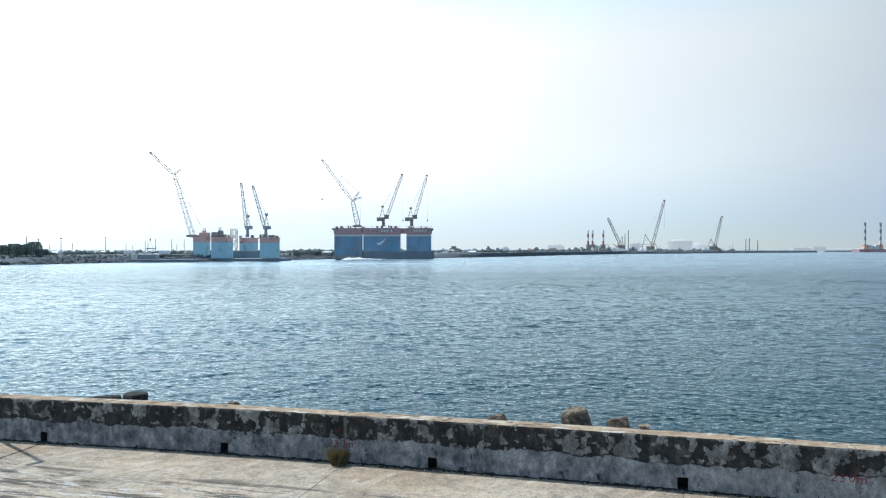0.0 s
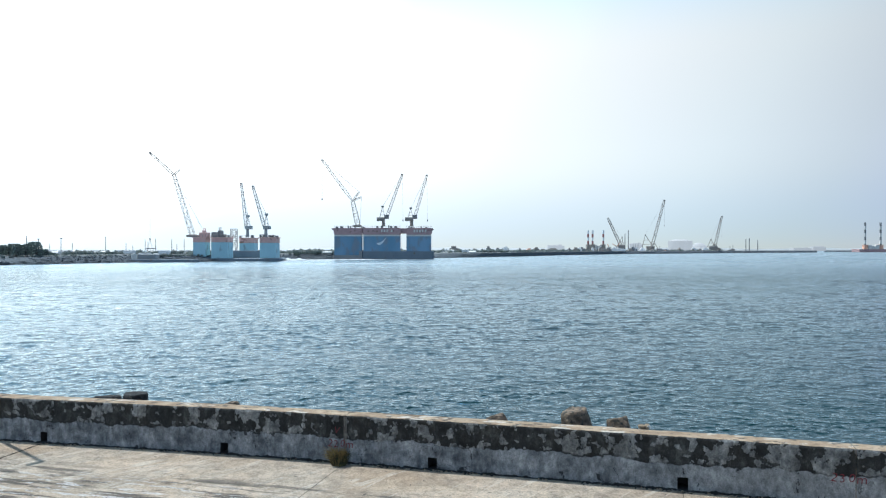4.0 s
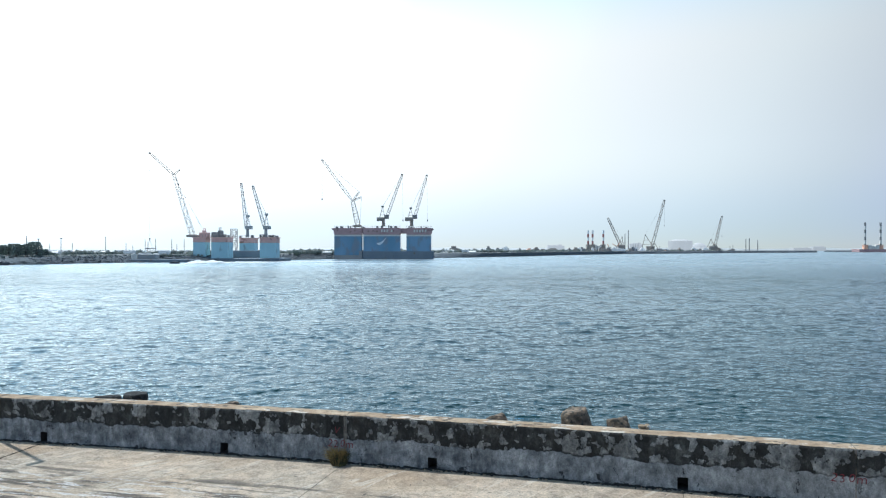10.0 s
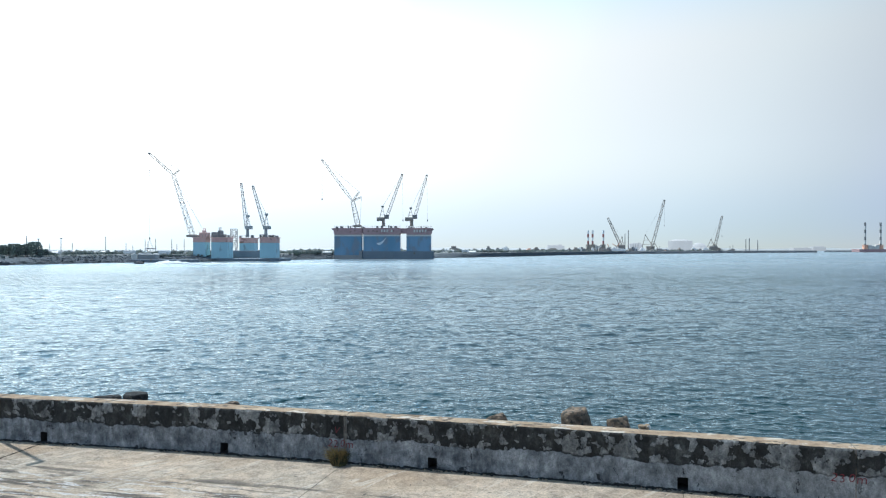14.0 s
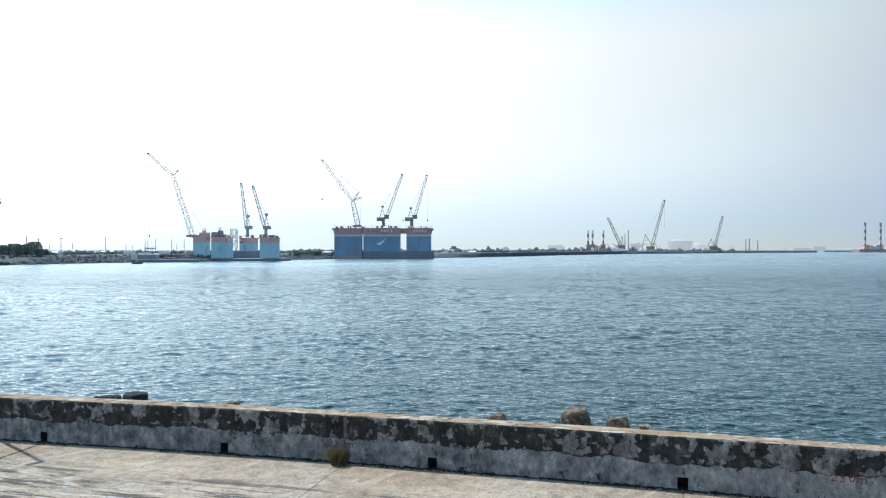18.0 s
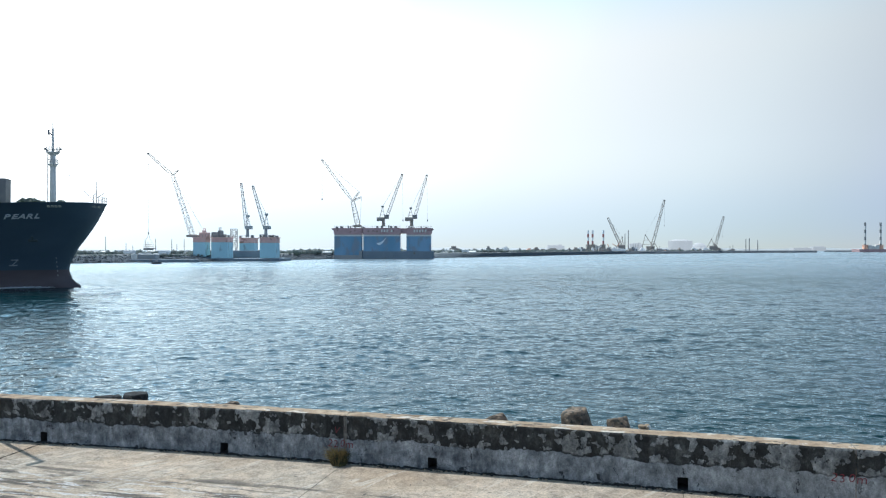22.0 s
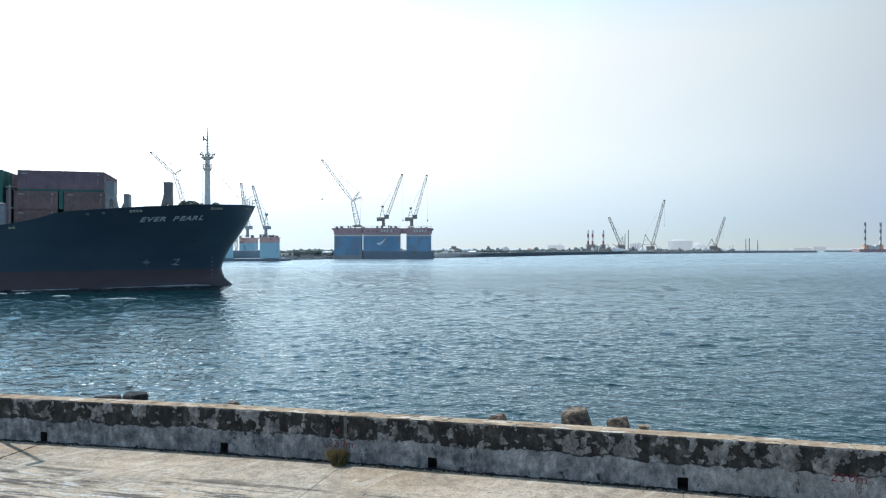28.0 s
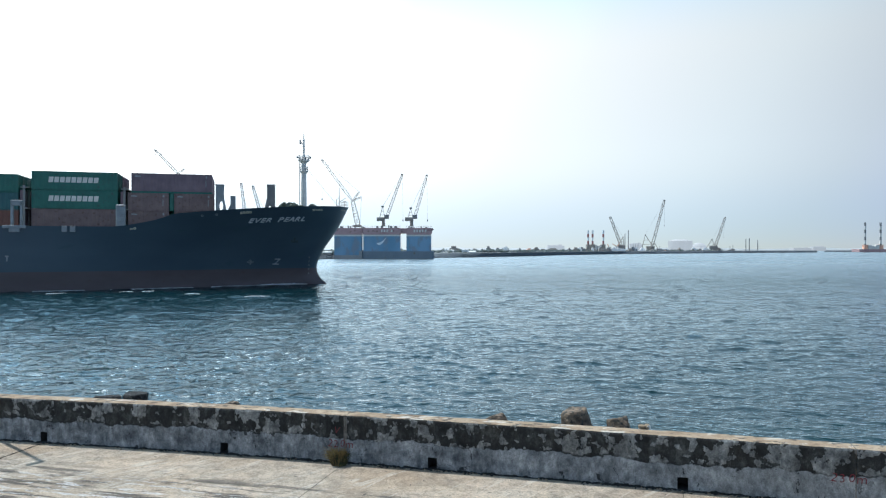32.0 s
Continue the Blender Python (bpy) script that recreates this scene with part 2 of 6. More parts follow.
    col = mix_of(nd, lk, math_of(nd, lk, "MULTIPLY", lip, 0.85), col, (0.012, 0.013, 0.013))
    # rust-brown wash below the coping
    wash = math_of(nd, lk, "MULTIPLY", step_of(nd, lk, sx.outputs["Z"], 0.55, 1.05), step_of(nd, lk, noise_of(nd, lk, tc, 2.4, 6, 0.62, (1, 1, 0.25)), 0.50, 0.62))
    col = mix_of(nd, lk, math_of(nd, lk, "MULTIPLY", wash, 0.15), col, (0.095, 0.070, 0.042))
    grain = ramp_of(nd, lk, noise_of(nd, lk, tc, 45, 6, 0.7), [(0.3, (0.55, 0.55, 0.55)), (0.7, (1.35, 1.35, 1.35))])
    col = mix_of(nd, lk, 0.8, col, grain, "MULTIPLY")
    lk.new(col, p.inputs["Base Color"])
    rel = math_of(nd, lk, "ADD", math_of(nd, lk, "MULTIPLY", fl, 0.3), noise_of(nd, lk, tc, 22, 8, 0.65))
    rel = math_of(nd, lk, "SUBTRACT", rel, math_of(nd, lk, "MULTIPLY", band, 0.35))
    bump_of(nd, lk, p, rel, 0.8, 0.04)
    return m


def coping_material():
    """Top of the seawall: tan weathered concrete with bare white chips and black mould."""
    m = bpy.data.materials.new("coping_concrete")
    m.use_nodes = True
    nd, lk = m.node_tree.nodes, m.node_tree.links
    p = nd["Principled BSDF"]
    p.inputs["Roughness"].default_value = 0.92
    tc = nd.new("ShaderNodeTexCoord").outputs["Object"]
    col = ramp_of(nd, lk, noise_of(nd, lk, tc, 2.2, 9, 0.65), [(0.32, (0.19, 0.125, 0.075)), (0.5, (0.36, 0.265, 0.175)), (0.7, (0.51, 0.405, 0.29))])
    chips = step_of(nd, lk, noise_of(nd, lk, tc, 2.0, 7, 0.6, (0.7, 1.6, 1)), 0.585, 0.60)
    col = mix_of(nd, lk, math_of(nd, lk, "MULTIPLY", chips, 0.8), col, (0.62, 0.58, 0.51))
    mould = step_of(nd, lk, noise_of(nd, lk, tc, 4.5, 8, 0.65, (0.8, 1.3, 1)), 0.57, 0.60)
    col = mix_of(nd, lk, math_of(nd, lk, "MULTIPLY", mould, 0.85), col, (0.045, 0.04, 0.032))
    grain = ramp_of(nd, lk, noise_of(nd, lk, tc, 34, 7, 0.72), [(0.3, (0.6, 0.6, 0.6)), (0.7, (1.25, 1.25, 1.25))])
    col = mix_of(nd, lk, 0.8, col, grain, "MULTIPLY")
    lk.new(col, p.inputs["Base Color"])
    bump_of(nd, lk, p, noise_of(nd, lk, tc, 20, 9, 0.7), 0.8, 0.04)
    return m


def slab_material():
    """Trodden quay concrete: beige, grainy, with lime crust and dark tyre streaks along the road edge."""
    m = bpy.data.materials.new("quay_concrete")
    m.use_nodes = True
    nd, lk = m.node_tree.nodes, m.node_tree.links
    p = nd["Principled BSDF"]
    p.inputs["Roughness"].default_value = 0.93
    tc = nd.new("ShaderNodeTexCoord").outputs["Object"]
    turn = radians(14.6)
    col = ramp_of(nd, lk, noise_of(nd, lk, tc, 0.55, 9, 0.6, (0.6, 1, 1)), [(0.3, (0.33, 0.272, 0.210)), (0.5, (0.49, 0.42, 0.335)), (0.7, (0.61, 0.535, 0.445))])
    blot = ramp_of(nd, lk, noise_of(nd, lk, tc, 3.4, 12, 0.78), [(0.36, (0.42, 0.42, 0.43)), (0.5, (1.02, 1.0, 0.98)), (0.64, (1.42, 1.4, 1.36))])
    col = mix_of(nd, lk, 0.8, col, blot, "MULTIPLY")
    clay = math_of(nd, lk, "MULTIPLY", step_of(nd, lk, noise_of(nd, lk, tc, 0.45, 8, 0.62), 0.44, 0.60), 0.28)
    col = mix_of(nd, lk, clay, col, (0.60, 0.42, 0.26))
    # pale trowel lines running out from the wall
    ridge = noise_of(nd, lk, tc, 0.9, 4, 0.5, (1.6, 0.12, 1), radians(38))
    ridge = math_of(nd, lk, "ABSOLUTE", math_of(nd, lk, "SUBTRACT", ridge, 0.5), 0.0)
    ridge = math_of(nd, lk, "MULTIPLY", step_of(nd, lk, ridge, 0.016, 0.004), step_of(nd, lk, noise_of(nd, lk, tc, 1.3, 5, 0.6), 0.42, 0.60))
    col = mix_of(nd, lk, math_of(nd, lk, "MULTIPLY", ridge, 0.55), col, (0.74, 0.69, 0.60))
    # road edge: how far out from the wall
    rx = nd.new("ShaderNodeMapping")
    rx.inputs["Rotation"].default_value = (0, 0, turn)
    lk.new(tc, rx.inputs[0])
    sp = nd.new("ShaderNodeSeparateXYZ")
    lk.new(rx.outputs[0], sp.inputs[0])
    out = math_of(nd, lk, "ADD", sp.outputs["Y"], math_of(nd, lk, "MULTIPLY", noise_of(nd, lk, tc, 0.8, 6, 0.6), 1.0))
    road = step_of(nd, lk, out, 14.25, 13.75)
    streak = noise_of(nd, lk, tc, 1.6, 9, 0.68, (0.28, 2.6, 1), turn)
    dark = math_of(nd, lk, "MULTIPLY", step_of(nd, lk, streak, 0.50, 0.43), road)
    col = mix_of(nd, lk, math_of(nd, lk, "MULTIPLY", dark, 0.85), col, (0.070, 0.062, 0.055))
    lime = math_of(nd, lk, "MULTIPLY", step_of(nd, lk, noise_of(nd, lk, tc, 2.4, 10, 0.72, (0.5, 2.0, 1), turn), 0.53, 0.58), step_of(nd, lk, out, 13.75, 13.3))
    col = mix_of(nd, lk, math_of(nd, lk, "MULTIPLY", lime, 0.8), col, (0.66, 0.65, 0.63))
    grit = ramp_of(nd, lk, noise_of(nd, lk, tc, 19, 7, 0.78), [(0.3, (0.38, 0.37, 0.36)), (0.5, (1, 1, 1)), (0.72, (1.5, 1.5, 1.47))])
    col = mix_of(nd, lk, 0.8, col, grit, "MULTIPLY")
    speck = step_of(nd, lk, noise_of(nd, lk, tc, 42, 4, 0.6), 0.64, 0.68)
    col = mix_of(nd, lk, math_of(nd, lk, "MULTIPLY", speck, 0.7), col, (0.06, 0.052, 0.042))
    crack = math_of(nd, lk, "ABSOLUTE", math_of(nd, lk, "SUBTRACT", noise_of(nd, lk, tc, 0.5, 7, 0.62), 0.5), 0.0)
    col = mix_of(nd, lk, math_of(nd, lk, "MULTIPLY", step_of(nd, lk, crack, 0.0035, 0.0015), 0.4), col, (0.06, 0.05, 0.04))
    spots = step_of(nd, lk, noise_of(nd, lk, tc, 7, 3, 0.5), 0.70, 0.72)
    col = mix_of(nd, lk, spots, col, (0.05, 0.045, 0.04))
    lk.new(col, p.inputs["Base Color"])
    bump_of(nd, lk, p, noise_of(nd, lk, tc, 13, 9, 0.75), 1.0, 0.07)
    return m


M_WATER = water_material()
M_WALL = wall_material()
M_COPING = coping_material()
M_SLAB = slab_material()
M_JOINT = mat("joint_filler", (0.07, 0.06, 0.05), (0.16, 0.135, 0.11), 3, 0.95)
M_ARMOUR = mat("armour_concrete", (0.035, 0.028, 0.022), (0.29, 0.215, 0.150), 4, 0.95, 0, 0.9, 20, (0.05, 0.05, 0.045), 0.35)
M_ALGAE = mat("algae_black_concrete", (0.006, 0.0065, 0.007), (0.03, 0.03, 0.029), 5, 0.9, 0, 0.9, 20, (0.11, 0.10, 0.085), 0.12)
M_DARK = mat("dark_recess", (0.02, 0.02, 0.02), (0.04, 0.04, 0.04), 5, 0.9)
M_RED_PAINT = mat("red_marking_paint", (0.13, 0.016, 0.022), (0.20, 0.028, 0.036), 20, 0.8)
M_FILLER = mat("joint_mortar", (0.12, 0.11, 0.10), (0.24, 0.225, 0.20), 9, 0.95)
M_GRASS = mat("dark_weed_grass", (0.022, 0.030, 0.012), (0.060, 0.068, 0.026), 6, 0.8)
M_GRASS_DRY = mat("withered_grass", (0.15, 0.10, 0.04), (0.26, 0.20, 0.08), 6, 0.85)
M_HAZE_HILL = mat("haze_glow_hill", (0.13, 0.16, 0.17), (0.18, 0.21, 0.22), 0.01, 0.95)
M_HAZE_GLOW = mat("haze_glow_distance", (0.17, 0.175, 0.18), (0.21, 0.215, 0.22), 0.02, 0.95)
# haze before the backdrop, from about two kilometres, is added as emission, brighter sunward
for m_far, left, right in ((M_HAZE_HILL, 0.72, 0.30), (M_HAZE_GLOW, 0.60, 0.38)):
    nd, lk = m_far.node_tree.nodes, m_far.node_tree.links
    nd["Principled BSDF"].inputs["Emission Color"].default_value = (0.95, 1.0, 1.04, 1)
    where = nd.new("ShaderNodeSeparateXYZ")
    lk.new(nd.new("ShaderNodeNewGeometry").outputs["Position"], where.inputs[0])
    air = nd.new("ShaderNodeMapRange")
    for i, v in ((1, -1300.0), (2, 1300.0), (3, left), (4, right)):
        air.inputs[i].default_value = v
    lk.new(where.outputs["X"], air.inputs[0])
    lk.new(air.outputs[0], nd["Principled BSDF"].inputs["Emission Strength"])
M_HULL = mat("hull_dark_green_paint", (0.043, 0.071, 0.097), (0.055, 0.088, 0.116), 0.25, 0.42, 0, 0.1, 1.2, (0.044, 0.078, 0.096), 0.02, (0.3, 1, 1))
M_BOOT = mat("antifouling_red", (0.078, 0.062, 0.066), (0.096, 0.077, 0.080), 0.5, 0.6, 0, 0.1, 2, (0.085, 0.06, 0.06), 0.05, (0.3, 1, 1))
M_DECK = mat("deck_green", (0.12, 0.15, 0.12), (0.20, 0.22, 0.18), 1, 0.8)
M_GREYP = mat("grey_ship_paint", (0.22, 0.24, 0.255), (0.31, 0.33, 0.345), 0.8, 0.6, 0, 0.1, 5, (0.2, 0.17, 0.15), 0.05)
M_WHITEP = mat("white_paint", (0.62, 0.60, 0.56), (0.76, 0.74, 0.70), 1.0, 0.55)
M_YELLOWP = mat("cream_paint", (0.58, 0.55, 0.42), (0.72, 0.68, 0.54), 2, 0.6)
M_C_GREEN = mat("container_green", (0.016, 0.115, 0.092), (0.025, 0.155, 0.122), 0.7, 0.5, 0, 0.1, 4, (0.03, 0.09, 0.08), 0.1)
M_C_BROWN = mat("container_maroon", (0.145, 0.100, 0.122), (0.205, 0.142, 0.168), 0.7, 0.5, 0, 0.1, 4)
M_C_RUST = mat("container_brown", (0.150, 0.100, 0.098), (0.205, 0.140, 0.135), 0.7, 0.5, 0, 0.1, 4, (0.12, 0.07, 0.06), 0.15)
M_C_ORANGE = mat("container_rust", (0.15, 0.06, 0.045), (0.2, 0.085, 0.06), 0.7, 0.5, 0, 0.1, 4, (0.15, 0.06, 0.04), 0.1)
M_C_TEAL = mat("container_teal", (0.02, 0.09, 0.10), (0.035, 0.13, 0.14), 0.7, 0.5)
M_CYAN = mat("dock_cyan_paint", (0.40, 0.66, 0.74), (0.48, 0.74, 0.82), 0.15, 0.6, 0, 0, 1, (0.22, 0.33, 0.38), 0.15, (1, 1, 0.4))
M_SALMON = mat("dock_salmon_paint", (0.72, 0.46, 0.41), (0.80, 0.53, 0.48), 0.2, 0.7, 0, 0, 1, (0.4, 0.22, 0.18), 0.1)
M_DOCKBLUE = mat("dock_blue_paint", (0.17, 0.33, 0.48), (0.24, 0.41, 0.57), 0.10, 0.55, 0, 0, 1, (0.23, 0.31, 0.39), 0.36, (1, 1, 0.45))
M_DOCKRED = mat("dock_oxide_red", (0.46, 0.30, 0.30), (0.54, 0.36, 0.36), 0.2, 0.7, 0, 0, 1, (0.28, 0.18, 0.18), 0.2)
M_PONTOON = mat("pontoon_grey", (0.17, 0.215, 0.26), (0.22, 0.27, 0.31), 0.15, 0.75, 0, 0, 1, (0.18, 0.16, 0.14), 0.1, (1, 1, 0.5))
M_PONTLOW = mat("pontoon_weathered", (0.28, 0.29, 0.295), (0.38, 0.385, 0.385), 0.15, 0.8)
M_STEEL = mat("crane_steel_grey", (0.31, 0.275, 0.24), (0.39, 0.35, 0.31), 0.4, 0.6)
M_STEELDK = mat("crane_steel_dark", (0.22, 0.215, 0.215), (0.30, 0.295, 0.29), 0.4, 0.6)
M_CRBLUE = mat("crane_pale_blue_paint", (0.42, 0.43, 0.43), (0.50, 0.51, 0.50), 0.4, 0.6)
M_REDW = mat("jib_red_paint", (0.45, 0.19, 0.17), (0.55, 0.25, 0.22), 0.4, 0.6)
M_WIRE = mat("wire_rope", (0.3, 0.31, 0.32), (0.4, 0.4, 0.41), 0.4, 0.7)
M_LAND = mat("shore_rubble", (0.075, 0.094, 0.110), (0.115, 0.138, 0.155), 0.35, 0.95, 0, 0.5, 0.9, (0.065, 0.08, 0.09), 0.3)
M_SAND = mat("reclaimed_ground", (0.13, 0.145, 0.15), (0.21, 0.22, 0.22), 0.15, 0.95, 0, 0, 1, (0.10, 0.115, 0.105), 0.3)
M_SCRUB = mat("scrub_leaves", (0.17, 0.20, 0.205), (0.25, 0.28, 0.275), 0.3, 0.9)
M_TREE = mat("casuarina_leaves", (0.16, 0.20, 0.21), (0.24, 0.28, 0.27), 0.8, 0.9)
M_TRUNK = mat("tree_bark", (0.10, 0.08, 0.06), (0.16, 0.13, 0.1), 4, 0.9)
M_PALE = mat("pale_cladding", (0.86, 0.86, 0.84), (0.9, 0.9, 0.88), 0.05, 0.7)
M_ORANGE = mat("jackup_orange", (0.78, 0.42, 0.28), (0.84, 0.50, 0.36), 0.1, 0.6)
M_JIBPALE = mat("pale_jib_paint", (0.40, 0.365, 0.33), (0.48, 0.44, 0.40), 0.4, 0.6)
M_NAME = mat("name_paint", (0.46, 0.48, 0.50), (0.56, 0.58, 0.60), 2, 0.6)
M_POSTDK = mat("grey_brown_ship_paint", (0.15, 0.15, 0.155), (0.21, 0.205, 0.20), 0.8, 0.6)
M_ANCHOR = mat("anchor_iron", (0.045, 0.065, 0.065), (0.065, 0.085, 0.085), 2, 0.75)
M_EMBLEM = mat("emblem_paint", (0.74, 0.82, 0.86), (0.82, 0.88, 0.90), 0.3, 0.6)
M_POLE = mat("galvanised_pole", (0.28, 0.285, 0.29), (0.36, 0.365, 0.37), 0.5, 0.6, 0.3)
M_BOAT = mat("dark_boat_paint", (0.05, 0.06, 0.07), (0.09, 0.10, 0.11), 1, 0.5)
M_FOAM = mat("sea_foam", (0.72, 0.77, 0.81), (0.88, 0.92, 0.95), 1.5, 0.6, 0, 0.5, 6)
for m, share, tone in ((M_FOAM, 0.6, (0.90, 0.95, 0.98, 1)), (M_TREE, 0.5, (0.34, 0.42, 0.36, 1)), (M_SCRUB, 0.5, (0.34, 0.40, 0.35, 1))):
    # light shines through foam and thin leaves
    nd, lk = m.node_tree.nodes, m.node_tree.links
    glow_through, both = nd.new("ShaderNodeBsdfTranslucent"), nd.new("ShaderNodeMixShader")
    glow_through.inputs[0].default_value = tone
    both.inputs[0].default_value = share
    lk.new(nd["Principled BSDF"].outputs[0], both.inputs[1])
    lk.new(glow_through.outputs[0], both.inputs[2])
    lk.new(both.outputs[0], nd["Material Output"].inputs[0])
M_SEABED = mat("seabed_mud", (0.08, 0.08, 0.07), (0.12, 0.11, 0.1), 0.02, 0.95)


# ---- mesh helpers ----
def part(name, bm, material, parent=None, label="", smooth=False):
    me = bpy.data.meshes.new(name)
    bm.normal_update()
    bm.to_mesh(me)
    bm.free()
    for mt in (material if isinstance(material, (list, tuple)) else (material,)):
        me.materials.append(mt)
    if smooth:
        me.polygons.foreach_set("use_smooth", [True] * len(me.polygons))
    ob = new(name, me)
    ob.parent = parent
    if label:
        ob["label"] = label
    return ob


def thing(name, at, label, category, group="", kind="", rz=0.0):
    ob = new(name)
    ob.matrix_basis = pose(*at, 0, 0, rz)
    return tagged(ob, label, category, group, kind)


def box(bm, x0, y0, z0, x1, y1, z1, bevel=0.0, index=0):
    vs = [bm.verts.new((x, y, z)) for z in (z0, z1) for x, y in ((x0, y0), (x1, y0), (x1, y1), (x0, y1))]
    fs = []
    for q in ((3, 2, 1, 0), (4, 5, 6, 7), (0, 1, 5, 4), (1, 2, 6, 5), (2, 3, 7, 6), (3, 0, 4, 7)):
        f = bm.faces.new([vs[i] for i in q])
        f.material_index = index
        fs.append(f)
    if bevel:
        es = list({e for f in fs for e in f.edges})
        bmesh.ops.bevel(bm, geom=es, offset=bevel, segments=1, affect="EDGES")
    return vs


def rod(bm, p, q, r0, r1=None, seg=6, index=0):
    """A tapered bar from p to q."""
    p, q = Vector(p), Vector(q)
    r1 = r0 if r1 is None else r1
    d = (q - p).normalized()
    a = d.orthogonal().normalized()
    b = d.cross(a)
    rings = []
    for c, r in ((p, r0), (q, r1)):
        rings.append([bm.verts.new(c + (a * math.cos(t) + b * math.sin(t)) * r) for t in (2 * math.pi * (i + 0.5) / seg for i in range(seg))])
    for i in range(seg):
        j = (i + 1) % seg
        bm.faces.new((rings[0][i], rings[0][j], rings[1][j], rings[1][i])).material_index = index
    bm.faces.new(rings[0][::-1]).material_index = index
    bm.faces.new(rings[1]).material_index = index


def lattice(bm, p, q, w0, w1, n, r):
    """A four-chord lattice boom from p to q, w0 wide at its foot and w1 at its head, in n bays."""
    p, q = Vector(p), Vector(q)
    d = (q - p).normalized()
    a = d.cross(Vector((0, 0, 1)))
    a = a.normalized() if a.length > 0.01 else Vector((1, 0, 0))
    b = d.cross(a)
    pts = []
    for i in range(n + 1):
        f = i / n
        w = (w0 + (w1 - w0) * f) / 2 * (0.35 if i == 0 else 1)
        c = p.lerp(q, f)
        pts.append([c + a * w * s + b * w * t for s, t in ((-1, -1), (1, -1), (1, 1), (-1, 1))])
    for k in range(4):
        for i in range(n):
            rod(bm, pts[i][k], pts[i + 1][k], r, seg=4)
            j = (k + 1) % 4
            rod(bm, pts[i][k] if i % 2 else pts[i][j], pts[i + 1][j] if i % 2 else pts[i + 1][k], r * 0.6, seg=4)
            rod(bm, pts[i + 1][k], pts[i + 1][j], r * 0.6, seg=4)


ico = bmesh.new()
bmesh.ops.create_icosphere(ico, subdivisions=1, radius=1.0)
ICO_V = [v.co.copy() for v in ico.verts]
ICO_F = [[v.index for v in f.verts] for f in ico.faces]
ico.free()


def blob(bm, c, r, seed, flat=1.0, index=0):
    """A rough low lump for rocks and leaf clumps."""
    rg = random.Random(seed)
    vs = []
    for v in ICO_V:
        k = rg.uniform(0.7, 1.25) * r
        vs.append(bm.verts.new((c[0] + v.x * k, c[1] + v.y * k, c[2] + v.z * k * flat)))
    for f in ICO_F:
        bm.faces.new([vs[i] for i in f]).material_index = index


def mesh_np(name, verts, faces, material, smooth=True):
    me = bpy.data.meshes.new(name)
    nf = len(faces)
    me.vertices.add(len(verts))
    me.vertices.foreach_set("co", np.asarray(verts, dtype=np.float32).ravel())
    me.loops.add(nf * 4)
    me.loops.foreach_set("vertex_index", np.asarray(faces, dtype=np.int32).ravel())
    me.polygons.add(nf)
    me.polygons.foreach_set("loop_start", np.arange(0, nf * 4, 4, dtype=np.int32))
    me.polygons.foreach_set("use_smooth", np.full(nf, smooth))
    me.update(calc_edges=True)
    me.validate()
    me.materials.append(material)
    return new(name, me)


def grid_faces(rows, cols):
    i = np.arange(rows - 1)[:, None] * cols + np.arange(cols - 1)[None, :]
    return np.stack([i, i + 1, i + cols + 1, i + cols], axis=-1).reshape(-1, 4)


# ---- ground, sea ----
bm = bmesh.new()
box(bm, -4500, -4500, -9, 4500, 4500, -8)
tagged(part("ground", bm, M_SEABED), "flat muddy seabed ground under the harbour", "ground", kind="structure")


